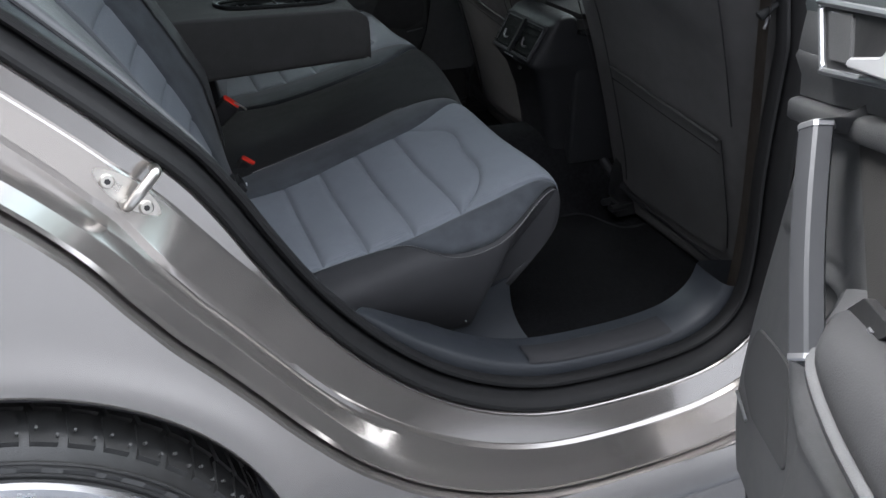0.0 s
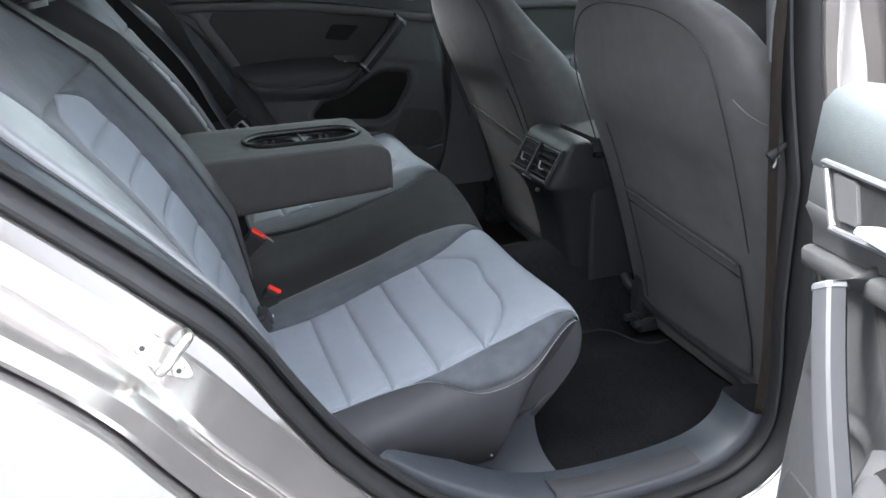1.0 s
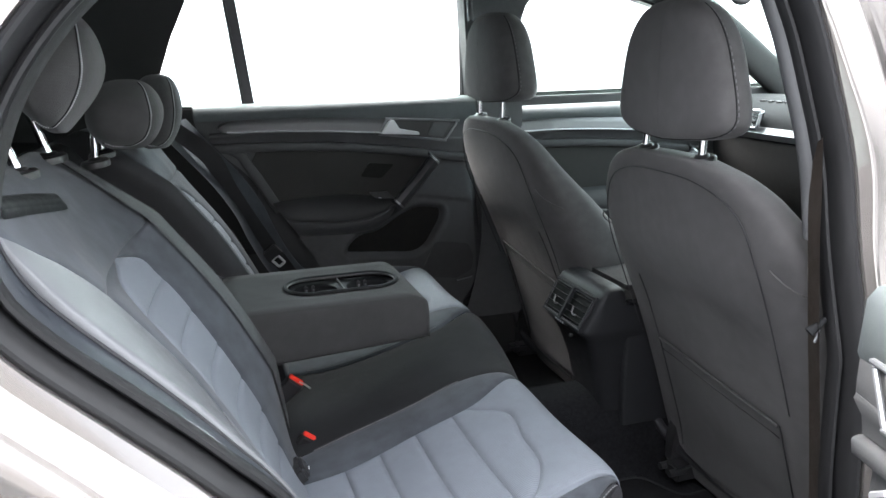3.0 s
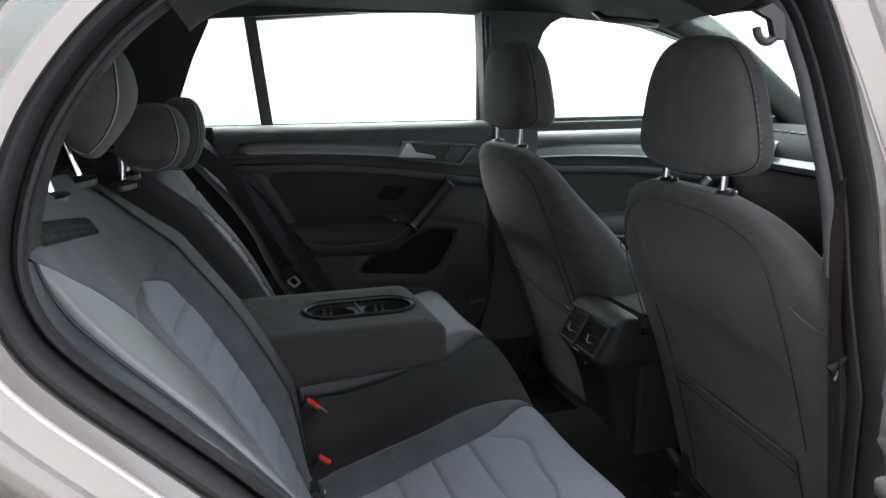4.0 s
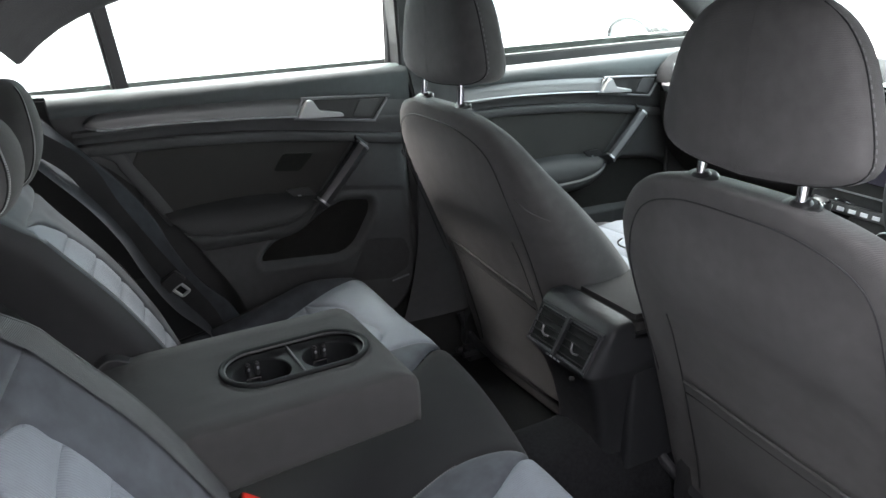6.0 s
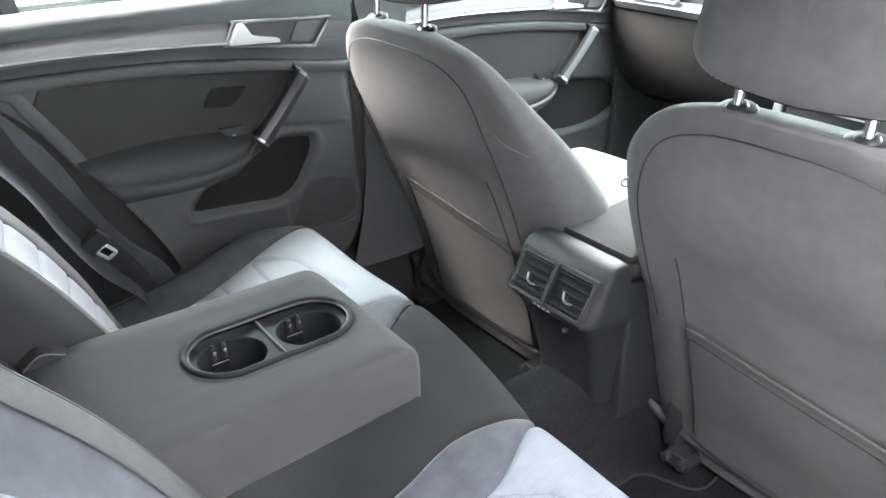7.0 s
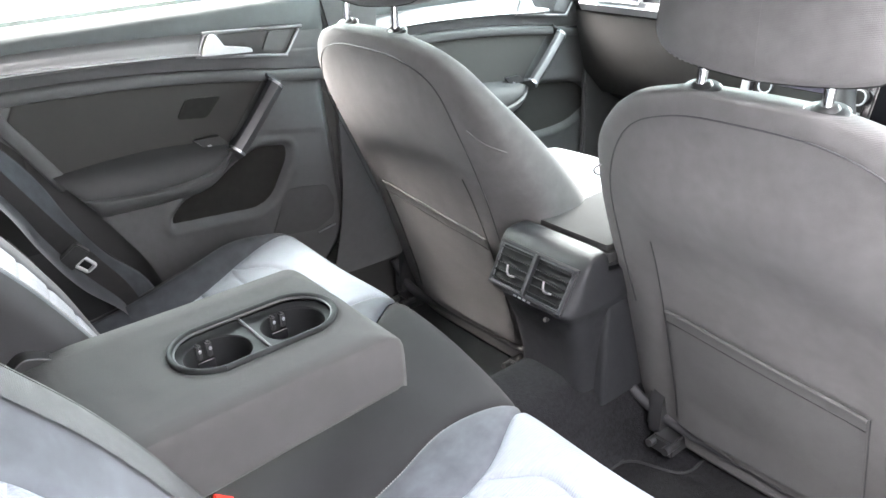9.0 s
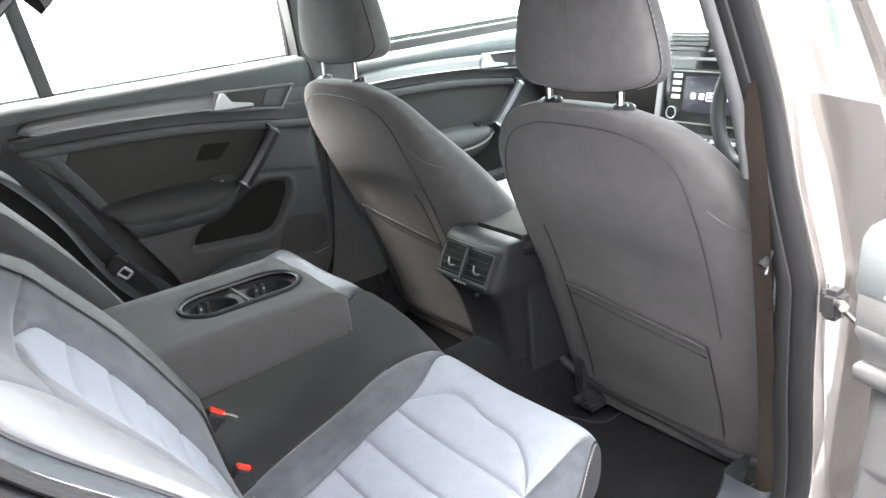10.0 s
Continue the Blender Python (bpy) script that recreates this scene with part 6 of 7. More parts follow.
        rows.append([U(u, w, z + k * h) for w, k in ((0.006, -1.0), (0.024, -0.96), (0.0305, -0.78), (0.0310, -0.60), (0.0285, -0.30), (0.027, 0.2), (0.025, 0.7), (0.019, 1.0), (0.006, 1.02))])
    v, f = loft(rows)
    part("trim_strip", to_bm(v, f), PEWTER, ob, "pewter grey trim strip")
    line = [U(u0 + (u1 - u0) * t, 0.0312, strip_mid(u0 + (u1 - u0) * t) - 0.78 * strip_half(t)) for t in np.linspace(0.06, 0.955, 24)]
    v, f = tube(line, 0.0021, 8, 60)
    part("bright_line", to_bm(v, f), SILVER, ob, "bright line along the strip")
    # handle bowl, its rim, insert and lever
    bz = [(0.098, 0.893), (0.290, 0.9195), (0.268, 0.9615), (0.058, 0.9475)]
    slab("bezel", bz, 0.004, 0.026, BLACK, "dark handle bowl", 0.003, 0.008)
    v, f = tube([U(a, 0.0285, b) for a, b in rounded(bz, 0.010, 6)], 0.0034, 8, 110, True)
    part("bezel_rim", to_bm(v, f), RIMDARK, ob, "satin bezel rim")
    run("handle_surround", np.linspace(-0.06 if front else 0.002, 0.285, 16), lambda u: ((-0.02, strip_mid(u) + 0.034), (0.016, strip_mid(u) + 0.034), (0.0195, strip_mid(u) + 0.026), (0.0200, strip_mid(u)), (0.0195, strip_mid(u) - 0.026), (0.014, strip_mid(u) - 0.034), (-0.02, strip_mid(u) - 0.034)), TRIM, "grey moulding round the handle bowl")
    slab("bezel_insert", [(0.105, 0.9035), (0.152, 0.9100), (0.132, 0.9465), (0.080, 0.9430)], 0.025, 0.029, TRIM, "grey handle bowl insert", 0.001, 0.006)
    lever = [(0.178, 0.9135), (0.288, 0.9215), (0.270, 0.9480), (0.262, 0.9580), (0.252, 0.9590), (0.236, 0.9330), (0.180, 0.9215)]
    slab("lever", lever, 0.027, 0.044, SILVER, "silver lacquered door lever", 0.004, 0.007)
    # ledge
    ledge = lambda u: ((-0.01, ledge_top(u) + 0.003), (0.011, ledge_top(u) + 0.002), (0.0165, ledge_top(u) - 0.0005), (0.0185, ledge_top(u) - 0.004), (0.0165, ledge_top(u) - 0.019), (0.012, ledge_top(u) - 0.0225), (-0.01, ledge_top(u) - 0.024))
    run("ledge", np.linspace(-0.06 if front else 0.002, last - (0.015 if front else 0.0), 44), ledge, TRIM, "grey moulded ledge")
    # dark cloth field in its frame
    end = 0.75 if front else 0.646
    field = [(0.142, ledge_top(0.142) - 0.014), (0.250, 0.722), (0.285, 0.700), (end - 0.085, 0.700), (end - 0.078, 0.730), (end - 0.004, 0.862)] + [(u, ledge_top(u) - 0.0195) for u in np.linspace(end - 0.02, 0.16, 9)]
    slab("field", field, -0.004, 0.0045, FIELD, "dark cloth field", 0.002)
    if not front:
        way = curve_pts([(0.700, 0.899), (0.668, 0.880), (0.653, 0.852), (0.618, 0.795), (0.590, 0.745), (0.575, 0.720)], 30)
        rows = []
        for k in range(30):
            a, b = way[max(k - 1, 0)], way[min(k + 1, 29)]
            t_ = (b - a) / np.linalg.norm(b - a)
            n_ = np.array([-t_[1], t_[0]])
            rows.append([U(way[k][0] + n_[0] * o, w, way[k][1] + n_[1] * o) for o, w in ((-0.016, -0.006), (-0.0145, 0.004), (-0.011, 0.0068), (0.009, 0.0075), (0.012, 0.005), (0.014, -0.006))])
        v, f = loft(rows)
        part("side_frame", to_bm(v, f), TRIM, ob, "moulded frame beside the cloth field", sharp=60)
        slab("reflector", [(0.347, 0.801), (0.321, 0.839), (0.245, 0.831), (0.284, 0.792)], 0.003, 0.0062, FELT, "black angular courtesy reflector", 0.001, 0.010)
        slab("speaker_grille", [(0.128, 0.588), (0.086, 0.585), (0.020, 0.572), (0.005, 0.530), (0.012, 0.490), (0.060, 0.468), (0.177, 0.485)], -0.004, 0.0014, SPEAKER, "dark speaker grille", 0.001, 0.012)
        v, f = tube([U(0.060, 0.005, 0.462), U(0.012, 0.005, 0.470)], 0.0022, 8, 6)
        part("badge_line", to_bm(v, f), RIMDARK, ob, "thin bright line on the speaker grille")
    # armrest pad and the band that carries it
    a1 = 0.76 if front else 0.600
    deep = lambda u: 0.054 * soft_step((u - 0.20) / 0.10) * (1 - 0.15 * soft_step((u - 0.42) / 0.12) - 0.25 * soft_step((u - (a1 - 0.06)) / 0.06)) + 0.004
    def pad(u):
        d, zc, ze = deep(u), crease(u), arm_edge(u)
        zc = max(zc, ze + 0.012)
        k = zc - ze
        return ((-0.01, zc + 0.006), (0.005, zc + 0.001), (d * 0.30, zc - 0.05 * k), (d * 0.55, zc - 0.14 * k), (d * 0.78, zc - 0.30 * k), (d * 0.93, zc - 0.52 * k), (d * 0.99, zc - 0.76 * k), (d, ze + 0.002), (d * 0.9, ze - 0.006), (-0.01, ze - 0.006))
    run("armrest", np.linspace(0.256, a1, 36), pad, PADDING, "soft dark door armrest")
    def carrier(u):
        d, ze, zl = deep(u), arm_edge(u), arm_low(u)
        k = ze - zl
        return ((-0.012, ze - 0.001), (d - 0.004, ze), (d + 0.003, ze - 0.0005), (d + 0.006, ze - 0.004), (d + 0.005, ze - 0.010), (d * 0.86, ze - 0.50 * k), (d * 0.42, zl + 0.14 * k), (0.006, zl), (-0.012, zl - 0.002))
    run("armrest_carrier", np.linspace(0.226, a1 + 0.004, 44), carrier, TRIM, "grey band that carries the armrest")
    slab("switch", [(0.250, 0.731), (0.300, 0.729), (0.326, 0.757), (0.272, 0.755)], 0.016, 0.024, BLACK, "black window switch", 0.002, 0.003)
    slab("switch_key", [(0.290, 0.737), (0.298, 0.737), (0.301, 0.741), (0.293, 0.741)], 0.024, 0.0255, SATIN, "satin switch key", 0.0008)
    # slanting pull handle: a two-faced bar with bright ends
    p, q = bar
    ends = [U(p[0], 0.044, p[1]), U(q[0], 0.056, q[1])]
    d = (ends[1] - ends[0]).normalized()
    wdir = (U(0.2, 1.0, 0.8) - U(0.2, 0.0, 0.8)).normalized()
    sdir = d.cross(wdir).normalized()
    if sdir.dot(U(1.0, 0.0, 0.8) - U(0.0, 0.0, 0.8)) < 0:
        sdir = -sdir
    sec = ((-1, -0.7), (-1, -0.1), (-0.86, 0.20), (0.02, 0.95), (0.16, 1.0), (0.30, 0.95), (0.90, 0.45), (1, 0.2), (1, -0.7), (0.6, -1), (-0.6, -1))
    bar = [[ends[0].lerp(ends[1], t) + wdir * 0.003 * math.sin(t * math.pi) + sdir * 0.0170 * a + wdir * 0.013 * b for a, b in sec] for t in np.linspace(0, 1, 16)]
    v, f = loft(bar)
    part("pull_handle", to_bm(v, f), HANDLE, ob, "slanting dark satin pull handle", sharp=20)
    for e, sg in ((0, -1), (1, 1)):
        c = ends[e]
        v, f = loft([[c + d * (sg * k) + sdir * 0.0178 * a * m + wdir * 0.0140 * b * m for a, b in sec] for k, m in ((-0.0015, 1.0), (0.0028, 1.0), (0.0045, 0.9))])
        part("handle_end", to_bm(v, f), SATIN, ob, "bright handle end", sharp=20)
        foot = U((p if e == 0 else q)[0] + (-0.004 if e == 0 else 0.010), 0.002, (p if e == 0 else q)[1] + (0.003 if e == 0 else -0.012))
        v, f = loft([[c.lerp(foot, t) + d * sg * (0.003 + (0.002 if e == 0 else 0.010) * math.sin(t * 1.57)) + sdir * (0.0185 * a * (1 + 0.25 * t)) + (wdir * (1 - t) - d * sg * t) * (0.012 * b * (1 + 0.4 * t)) for a, b in sec] for t in np.linspace(0, 1, 8)])
        part("handle_foot", to_bm(v, f), GRIP, ob, "dark handle foot", sharp=50)
    # glass and its frame
    if not front:
        glass = slab("glass", [(0.022, 1.000), (0.020, 1.318), (0.660, 1.288), (0.620, 1.004)], -0.070, -0.066, GLASS, "tinted door glass", 0)
        for a, b in (((0.010, 1.0), (0.010, 1.322)), ((0.635, 1.004), (0.665, 1.295))):
            v, f = tube([U(a[0], -0.055, a[1]), U(b[0], -0.055, b[1])], 0.014, 8, 4)
            part("frame_bar", to_bm(v, f), BLACK, ob, "black window frame bar")
        v, f = tube([U(0.010, -0.055, 1.322), U(0.25, -0.055, 1.327), U(0.665, -0.055, 1.297)], 0.012, 8, 20)
        part("frame_bar", to_bm(v, f), BLACK, ob, "black window frame bar")
    else:
        glass = slab("glass", [(-0.28, 1.043), (0.10, 1.273), (0.35, 1.353), (0.72, 1.362), (0.74, 1.028), (-0.28, 0.988)], -0.070, -0.066, GLASS, "clear door glass", 0)
    glass.visible_shadow = False
    return ob


build_door(lambda u, w, z: (0.800 - u, 0.690 - w, z), "closed grey rear door with satin strip and slanting pull handle", "far doors")
build_door(lambda u, w, z: (1.690 - u, 0.715 - w, z), "closed grey front door with satin strip and slanting pull handle", "far doors", True, ((0.128, 0.845), (0.250, 0.735)))

TH = radians(63.5)
DOOR_F = Vector((0.6465, -0.8905, -0.100))
DDIR, DNOR = Vector((-math.cos(TH), -math.sin(TH), 0)), Vector((-math.sin(TH), math.cos(TH), 0))
L_near = lambda u, w, z: DOOR_F + DDIR * u + DNOR * w + Vector((0, 0, z + 0.06 * u))
near_door = build_door(L_near, "wide open grey rear door with satin bezel and slanting pull handle", "near door", False, ((0.150, 0.853), (0.272, 0.697)))


def outer_skin(L, parent, front_u, off, mat=PAINT):
    rows = []
    for u in np.linspace(front_u, 0.80, 16):
        rows.append([L(u, w, z - (0.07 * (1 - min(1.0, (u + 0.01) / 0.085)) ** 2 if z > 0.9 else 0.0)) for w, z in ((-0.055, 1.0), (-0.12, 0.985), (-0.155, 0.88), (-0.165, 0.70), (-0.16, 0.45), (-0.13, 0.25), (-0.08, 0.24), (-0.055, 0.30))])
    v, f = loft(rows)
    part("outer_skin", to_bm(v, f), mat, parent, "champagne silver outer door skin")


outer_skin(L_near, near_door, -0.01, 0)
# rubber edge and lower skirt of the open door
v, f = tube([L_near(0.03, -0.04, 0.985), L_near(0.006, -0.04, 0.95), L_near(-0.004, -0.035, 0.80), L_near(0.0, -0.03, 0.55), L_near(0.012, -0.03, 0.40), L_near(0.06, -0.03, 0.335)], 0.012, 10, 40)
part("edge_seal", to_bm(v, f), RUBBER, near_door, "black rubber edge seal")
out = rounded([(0.006, 0.99), (0.003, 0.44), (0.05, 0.345), (0.14, 0.31), (0.75, 0.31), (0.75, 0.99)], [0.10, 0.06, 0.04, 0.04, 0.01, 0.01], 6)
part("door_shell", plate(out, lambda a, b, h: L_near(a, -0.10 + h, b), 0.06, 0.004), TRIM, near_door, "grey inner door shell")
hg = thing("door_check", "black door check strap on the middle pillar", "hinge", at=(0.80, -0.80, 0.62))
part("check_bracket", box_bm((0.806, -0.772, 0.722), (0.035, 0.03, 0.045), 0.008), BLACK, hg, "black check bracket")
v, f = tube([(0.806, -0.778, 0.720), (0.79, -0.82, 0.705), (0.76, -0.87, 0.690)], 0.0035, 8, 10)
part("check_arm", to_bm(v, f), BLACK, hg, "black check arm")
v, f = tube([(0.800, -0.780, 0.728), (0.790, -0.793, 0.728)], 0.007, 12, 4)
part("bolt", to_bm(v, f), STEEL, hg)

# far body side under the windows, and the fixed quarter glass
v, f = sheet(lambda a, b: (-0.9 + 3.4 * a, 0.79 + 0.05 * math.sin(b * 2.5), 0.10 + 0.91 * b), 24, 8, 0.01)
part("far_side_skin", to_bm(v, f), PAINT, car, "champagne silver far side")
far_wall("quarter_sill", [(-0.10, 0.60), (0.17, 0.60), (0.17, 1.005), (-0.05, 1.015)], TRIM_DARK, 0.70, 0.05, "dark trim below the quarter window")
q = part("quarter_glass", plate([(-0.06, 1.0), (0.16, 1.0), (0.13, 1.30), (0.03, 1.29)], lambda a, b, h: (a, 0.75 + h, b), 0.004), GLASS, car, "clear quarter window glass")
q.visible_shadow = False
stk = thing("window_sticker", "small pale round stickers on the quarter window", "sticker", at=(0.11, 0.747, 1.055))
for x, z, r in ((0.112, 1.060, 0.013), (0.083, 1.034, 0.007)):
    v, f = tube([(x, 0.7485, z), (x, 0.7470, z)], r, 24, 3)
    part("sticker_disc", to_bm(v, f), STICKER, stk)
for k in range(3):
    part("print_line", box_bm((0.045, 0.748, 1.030 + 0.006 * k), (0.055, 0.001, 0.002), 0), STICKER, stk)

# coat hook and grab handles at the roof
hk = thing("coat_hook", "dark plastic coat hook on the middle pillar", "hook", at=(0.68, -0.60, 1.22))
v, f = tube([(0.694, -0.596, 1.205), (0.682, -0.598, 1.1985), (0.670, -0.600, 1.200), (0.662, -0.601, 1.208), (0.659, -0.601, 1.216)], 0.0058, 10, 24)
part("hook_arm", to_bm(v, f), BLACK, hk)
part("hook_base", plate(rounded([(0.656, 1.236), (0.680, 1.246), (0.700, 1.232), (0.706, 1.200), (0.688, 1.204), (0.680, 1.226)], 0.003), lambda a, b, h: (a, -0.603 + h, b), 0.012, 0.002), BLACK, hk)
gh = thing("grab_handle", "dark roof grab handle above the front door", "handle", at=(1.2, 0.62, 1.31))
v, f = tube([(1.10, 0.64, 1.325), (1.12, 0.60, 1.300), (1.20, 0.59, 1.295), (1.28, 0.60, 1.288), (1.30, 0.64, 1.30)], 0.010, 10, 28)
part("bar", to_bm(v, f), BLACK, gh)
v, f = tube([(0.775, 0.655, 1.30), (0.772, 0.640, 1.28), (0.775, 0.640, 1.22)], 0.008, 10, 12)
bl = thing("belt_guide", "dark upper belt guide on the middle pillar", "belt guide", at=(0.775, 0.65, 1.26))
part("guide_loop", to_bm(v, f), BLACK, bl)


# ---- dashboard ----
def build_dash():
    d = thing("dashboard", "grey dashboard with gloss black centre stack and satin strip", "dashboard", at=(1.65, YC, 0.85))
    prof = [(2.15, 0.94), (1.95, 0.975), (1.78, 0.982), (1.69, 0.965), (1.645, 0.935), (1.625, 0.905), (1.63, 0.890), (1.655, 0.870), (1.665, 0.80), (1.70, 0.70), (1.78, 0.62), (1.90, 0.55), (2.15, 0.50)]
    rings = []
    for y in np.linspace(-0.70, 0.69, 30):
        bow = 0.06 * (abs(y) / 0.7) ** 3
        rings.append([Vector((x + bow * -0.3, y, z)) for x, z in curve_pts(prof, 44)])
    v, f = loft(rings)
    part("dash_pad", to_bm(v, f), DASHPAD, d, "soft grey dashboard top")
    # dark lower half in front of the passenger
    rings = []
    for y in np.linspace(0.10, 0.685, 14):
        rings.append([Vector((x, y, z)) for x, z in ((1.70, 0.855), (1.632, 0.862), (1.640, 0.80), (1.675, 0.69), (1.76, 0.605), (1.80, 0.61))])
    v, f = loft(rings)
    part("glove_box", to_bm(v, f), TRIM_DARK, d, "dark glove box face")
    rings = []
    for y in np.linspace(0.12, 0.66, 14):
        rings.append([Vector((x, y, z)) for x, z in ((1.66, 0.905), (1.618, 0.902), (1.612, 0.885), (1.625, 0.866), (1.66, 0.862))])
    v, f = loft(rings)
    part("satin_strip", to_bm(v, f), SATIN, d, "satin silver dash strip")
    # side vent
    pv = lambda a, b, h: (1.622 + 0.25 * b - h, 0.53 + a, 0.925 + b)
    ro = rounded([(-0.085, -0.024), (0.075, -0.024), (0.085, 0.022), (-0.085, 0.026)], 0.012, 6)
    part("vent_mouth", plate(ro, lambda a, b, h: pv(a, b, h), 0.012, 0.002), GLOSS, d, "dark side air vent")
    v, f = tube([pv(a, b, 0.013) for a, b in ro], 0.005, 8, 90, True)
    part("vent_ring", to_bm(v, f), SATIN, d, "satin vent ring")
    for k in range(4):
        part("vent_slat", box_bm(pv(0, -0.016 + 0.0115 * k, 0.014), (0.006, 0.15, 0.003), 0), TRIM, d)
    # centre stack
    x0 = 1.50
    ps = lambda a, b, h: (x0 + 0.22 * (b - 0.8) - h, YC - 0.055 - a, b + 0.025)
    out = rounded([(-0.105, 0.60), (0.135, 0.60), (0.150, 0.905), (-0.120, 0.905)], 0.012, 5)
    part("stack_face", plate(out, lambda a, b, h: ps(a, b, h - 0.16), 0.16, 0.004), GLOSS, d, "piano black centre stack")
    for s in (-0.060, 0.085):
        ro = rounded([(s - 0.060, 0.905), (s + 0.060, 0.905), (s + 0.058, 0.955), (s - 0.056, 0.955)], 0.008, 5)
        part("vent_mouth", plate(ro, lambda a, b, h: ps(a, b, h - 0.04), 0.042, 0.002), GLOSS, d, "dark centre air vent")
        for k in range(4):
            part("vent_slat", box_bm(ps(s, 0.912 + 0.0115 * k, 0.004), (0.008, 0.108, 0.003), 0), TRIM, d)
    part("vent_shelf", plate([(-0.118, 0.890), (0.148, 0.890), (0.148, 0.896), (-0.118, 0.896)], lambda a, b, h: ps(a, b, h), 0.004), SATIN, d)
    part("radio_face", plate(rounded([(-0.095, 0.735), (0.125, 0.735), (0.130, 0.868), (-0.100, 0.868)], 0.008), lambda a, b, h: ps(a, b, h), 0.006, 0.002), TRIM_DARK, d, "dark radio face")
    for a0, a1, b0, b1 in ((-0.095, 0.125, 0.7365, 0.7395), (-0.095, 0.125, 0.862, 0.865)):
        part("radio_line", plate([(a0, b0), (a1, b0), (a1, b1), (a0, b1)], lambda a, b, h: ps(a, b, h + 0.006), 0.002), SATIN, d)
    part("screen", plate(rounded([(-0.050, 0.765), (0.105, 0.765), (0.105, 0.852), (-0.050, 0.852)], 0.004), lambda a, b, h: ps(a, b, h + 0.006), 0.003), SCREEN, d, "dark lit touch screen")
    for k in range(5):
        c = -0.020 + k * 0.024
        w = 0.006 if k != 2 else 0.009
        v, f = tube([ps(a, b, 0.0105) for a, b in rounded([(c - w, 0.805 - w), (c + w, 0.805 - w), (c + w, 0.805 + w), (c - w, 0.805 + w)], 0.003, 3)], 0.0008, 5, 40, True)
        part("screen_icon", to_bm(v, f), SCREEN_ICON, d)
        part("screen_icon", plate([(c - w * 0.5, 0.802), (c + w * 0.5, 0.802), (c + w * 0.5, 0.808), (c - w * 0.5, 0.808)], lambda a, b, h: ps(a, b, h + 0.009), 0.0015), SCREEN_ICON, d)
    for k in range(4):
        part("radio_button", plate(rounded([(-0.088, 0.795 + k * 0.017), (-0.062, 0.795 + k * 0.017), (-0.062, 0.805 + k * 0.017), (-0.088, 0.805 + k * 0.017)], 0.002), lambda a, b, h: ps(a, b, h + 0.006), 0.002), ICON, d, "pale radio button")
    for a0, b0, r in ((-0.075, 0.762, 0.014), (0.118, 0.770, 0.014), (-0.060, 0.660, 0.022), (0.090, 0.660, 0.022)):
        v, f = tube([ps(a0, b0, 0.0), ps(a0, b0, 0.018)], r, 24, 4)
        part("knob", to_bm(v, f), TRIM_DARK, d, "round knob")
        v, f = tube([ps(a0 + r * math.cos(t), b0 + r * math.sin(t), 0.018) for t in np.linspace(0, 2 * math.pi, 16, endpoint=False)], 0.002, 6, 40, True)
        part("knob_ring", to_bm(v, f), SATIN, d)
    part("climate_strip", plate(rounded([(-0.10, 0.690), (0.13, 0.690), (0.13, 0.712), (-0.10, 0.712)], 0.004), lambda a, b, h: ps(a, b, h), 0.006, 0.002), TRIM, d, "climate button strip")
    for k in range(8):
        part("climate_button", plate([(-0.09 + k * 0.027, 0.696), (-0.074 + k * 0.027, 0.696), (-0.074 + k * 0.027, 0.704), (-0.09 + k * 0.027, 0.704)], lambda a, b, h: ps(a, b, h + 0.006), 0.0015), ICON, d)
    part("stack_edge", plate(rounded([(-0.135, 0.56), (-0.112, 0.56), (-0.120, 0.90), (-0.138, 0.90)], 0.003), lambda a, b, h: ps(a, b, h - 0.05), 0.056, 0.003), SATIN, d, "satin side rail")
    # defroster grille dots
    for k in range(5):
        part("speaker_slot", box_bm((1.70, 0.40 + 0.035 * k, 0.972), (0.012, 0.022, 0.004), 0.001), BLACK, d)
    # driver's cowl
    rings = [super_ring((x, -0.39, 0.945 + h), (0, 1, 0), (0, 0, 1), 0.19 * k, 0.075 * k, 2.6, 32) for x, h, k in ((1.56, 0.0, 0.98), (1.60, 0.004, 1.02), (1.72, 0.004, 0.95), (1.80, -0.01, 0.6))]
    v, f = loft(rings)
    part("gauge_cowl", to_bm(v, f), TRIM_DARK, d, "dark gauge cowl")


build_dash()


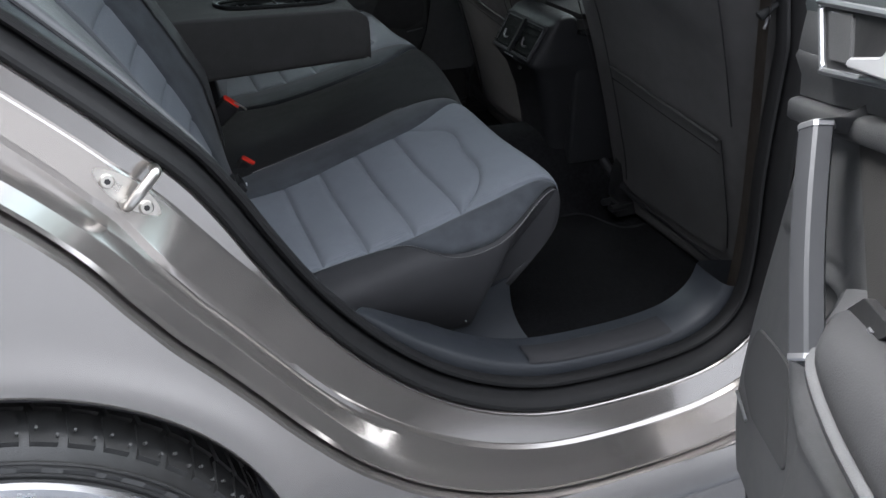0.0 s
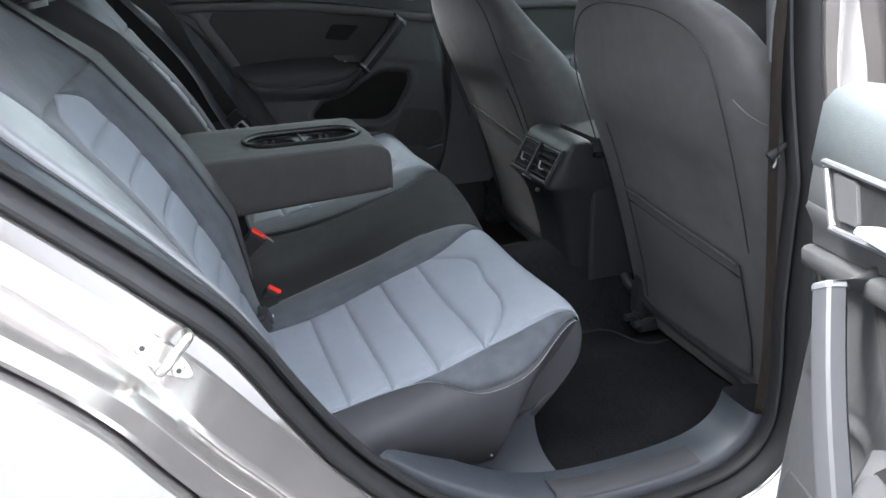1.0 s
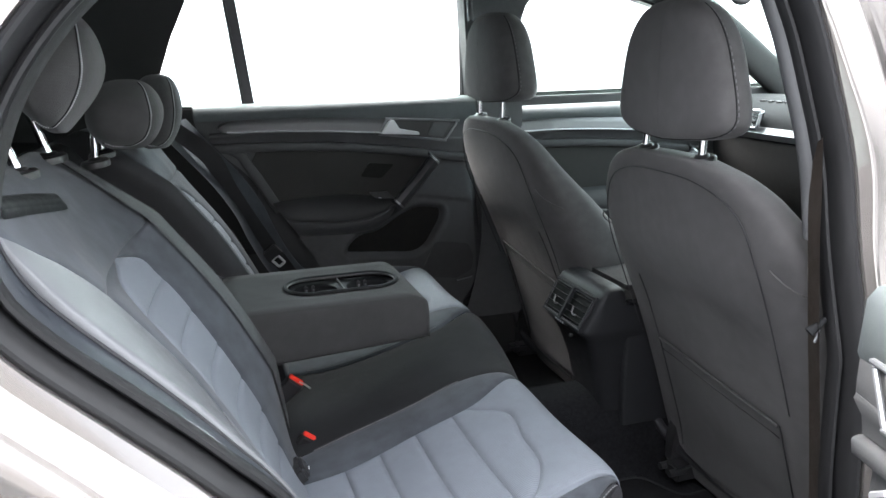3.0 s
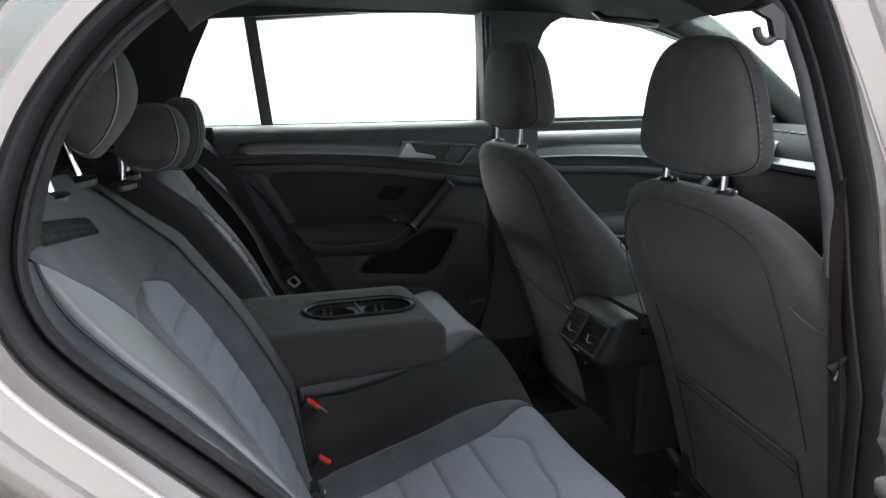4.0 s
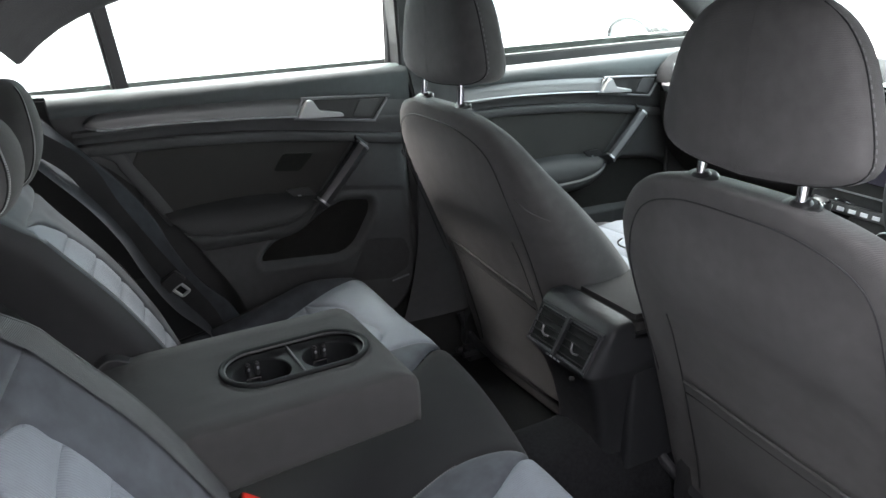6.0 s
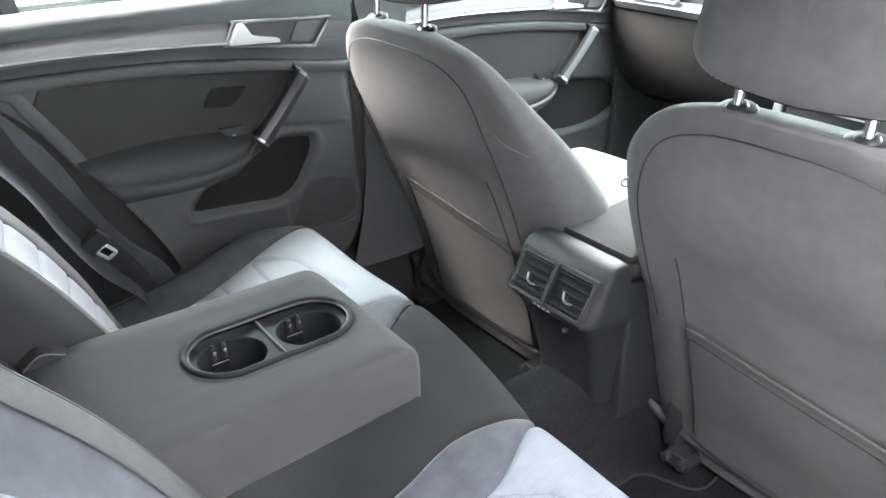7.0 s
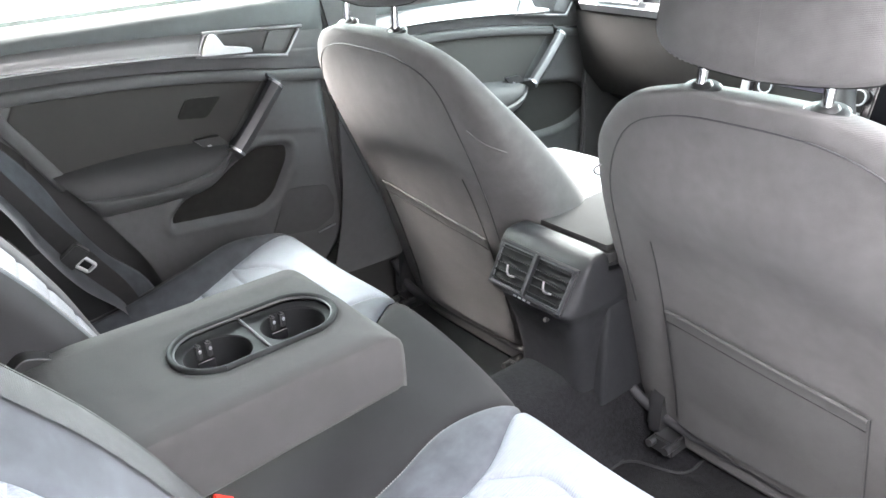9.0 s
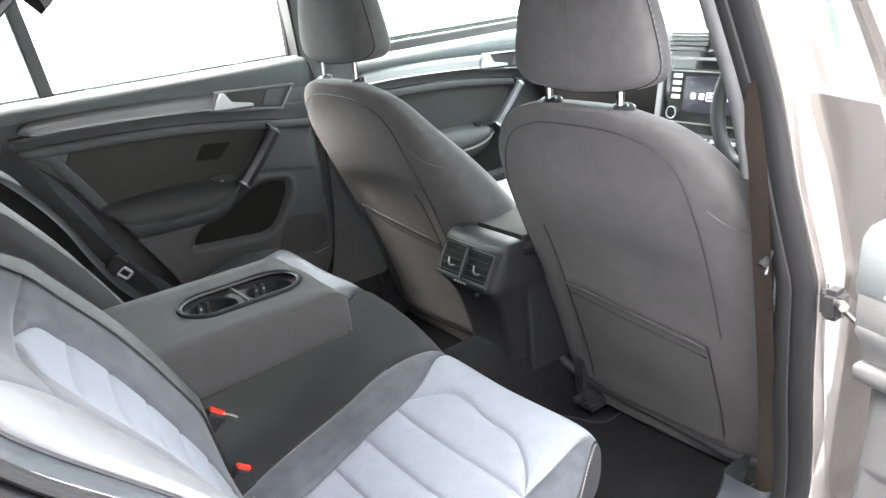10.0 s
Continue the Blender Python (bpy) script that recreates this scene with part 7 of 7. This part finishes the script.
def build_wheel_steering():
    s = thing("steering_wheel", "black leather steering wheel with satin spokes", "steering wheel", at=(1.365, -0.393, 0.872))
    c = Vector((1.365, -0.393, 0.872))
    ax = Vector((-0.90, 0, 0.42)).normalized()
    up = Vector((0.42, 0, 0.90)).normalized()
    rt = Vector((0, -1, 0))
    R = 0.183
    def P(a, r, h=0.0):
        z = math.sin(a) * r
        if z < -0.150:
            z = -0.150 - (-0.150 - z) * 0.25
        return c + rt * math.cos(a) * r + up * z + ax * h
    v, f = tube([P(a, R) for a in np.linspace(0, 2 * math.pi, 40, endpoint=False)], 0.0165, 14, 100, True, up=ax)
    part("wheel_rim", to_bm(v, f), SIDE, s, "black leather wheel rim")
    rings = [super_ring(c + ax * h, rt, up, r * 1.15, r, 2.6, 36) for h, r in ((-0.05, 0.062), (0.0, 0.066), (0.018, 0.058), (0.026, 0.035))]
    v, f = loft(rings)
    part("airbag_cover", to_bm(v, f), TRIM, s, "dark hub cover")
    for a in (0.12, math.pi - 0.12):
        pts = [P(a, 0.045, 0.006), P(a, 0.10, 0.0), P(a, R - 0.006, -0.004)]
        v, f = tube(pts, 0.021, 10, 14, flat=0.45, up=ax)
        part("spoke", to_bm(v, f), SATIN, s, "satin spoke")
        q = P(a, 0.108, 0.010)
        part("button_pad", plate(rounded([(-0.030, -0.016), (0.030, -0.016), (0.030, 0.016), (-0.030, 0.016)], 0.008), lambda x, y, h: q + rt * x + up * y + ax * h, 0.010, 0.003), GLOSS, s, "black button pad")
        part("button_mark", plate(rounded([(-0.012, -0.007), (0.012, -0.007), (0.012, 0.007), (-0.012, 0.007)], 0.002), lambda x, y, h: q + rt * x + up * y + ax * (h + 0.010), 0.001), ICON, s)
    for off in (-0.016, 0.016):
        v, f = tube([c + up * -0.05 + rt * off, c + up * -0.155 + rt * off * 0.8], 0.011, 10, 8, flat=0.5, up=ax)
        part("lower_spoke", to_bm(v, f), SATIN, s, "satin lower spoke")
    v, f = tube([c - ax * 0.04, c - ax * 0.30], lambda t: 0.05 + 0.03 * t, 20, 6)
    part("column_shroud", to_bm(v, f), TRIM, s, "grey column shroud")


build_wheel_steering()

# ---- door mirror seen through the front window, windscreen, bonnet ----
mr = thing("door_mirror", "champagne silver door mirror outside the front window", "mirror", at=(1.80, 0.95, 0.97))
rings = []
for t in np.linspace(0, 1, 12):
    a = math.pi * (t - 0.5)
    r = max(0.03, math.cos(a)) ** 0.5
    rings.append(super_ring((1.80, 0.955 + 0.115 * math.sin(a), 0.985), (1, 0, 0), (0, 0, 1), 0.055 * r, 0.075 * r, 2.8, 28))
v, f = loft(rings)
part("mirror_shell", to_bm(v, f), PAINT, mr)
v, f = tube([(1.745, 0.955 + 0.10 * math.cos(t), 0.985 + 0.062 * math.sin(t)) for t in np.linspace(0, 2 * math.pi, 20, endpoint=False)], 0.006, 8, 60, True)
part("mirror_edge", to_bm(v, f), BLACK, mr, "dark mirror edge")
out = [(0.098 * math.cos(t), 0.060 * math.sin(t)) for t in np.linspace(0, 2 * math.pi, 32, endpoint=False)]
part("mirror_glass", plate(out, lambda a, b, h: (1.748 - h, 0.955 + a, 0.985 + b), 0.003), CHROME, mr, "mirror glass")
v, f = tube([(1.82, 0.80, 0.94), (1.81, 0.87, 0.93), (1.80, 0.92, 0.945)], 0.025, 10, 10)
part("mirror_arm", to_bm(v, f), BLACK, mr, "dark mirror arm")
v, f = sheet(lambda a, b: (1.42 + 0.85 * a, -0.70 + 1.42 * b, 1.325 - 0.36 * a - 0.03 * (2 * b - 1) ** 2), 8, 8, 0.004)
ws = part("windscreen", to_bm(v, f), GLASS, car, "clear windscreen")
ws.visible_shadow = False
v, f = sheet(lambda a, b: (2.10 + 1.1 * a, -0.78 + 1.56 * b, 0.93 - 0.22 * a - 0.05 * (2 * b - 1) ** 4), 12, 12, 0.01)
part("bonnet", to_bm(v, f), PAINT, car, "champagne silver bonnet")
# near front door and front bulkhead, closing the cabin
nf = thing("front_door", "closed champagne silver driver's door", "car door", at=(1.30, -0.80, 0.3))
rows = []
for x in np.linspace(0.845, 1.95, 14):
    rows.append([Vector((x, y, z)) for y, z in ((-0.70, 1.0), (-0.79, 0.99), (-0.835, 0.88), (-0.840, 0.66), (-0.835, 0.40), (-0.80, 0.20), (-0.72, 0.20), (-0.66, 0.40), (-0.66, 0.95))])
v, f = loft(rows)
part("door_skin", to_bm(v, f), PAINT, nf, "champagne silver outer skin")
rows = []
for x in np.linspace(0.90, 1.70, 12):
    rows.append([Vector((x, y, z)) for y, z in ((-0.655, 0.98), (-0.640, 0.97), (-0.630, 0.90), (-0.645, 0.75), (-0.60, 0.72), (-0.60, 0.66), (-0.645, 0.62), (-0.65, 0.35), (-0.658, 0.35))])
v, f = loft(rows)
part("door_panel", to_bm(v, f), TRIM, nf, "grey inner door panel")
gl = part("glass", plate([(0.86, 1.0), (2.0, 1.0), (1.55, 1.24), (1.35, 1.33), (0.84, 1.33)], lambda a, b, h: (a, -0.74 + 0.25 * (b - 1.0) + h, b), 0.004), GLASS, nf, "clear door glass")
gl.visible_shadow = False
part("bulkhead", box_bm((2.16, 0, 0.50), (0.06, 1.5, 0.84), 0.01), BLACK, shell, "dark front bulkhead")

for yy in (0.70, -0.70):
    part("kick_panel", box_bm((1.92, yy, 0.56), (0.46, 0.02, 0.72), 0.006), TRIM, shell, "grey kick panel")
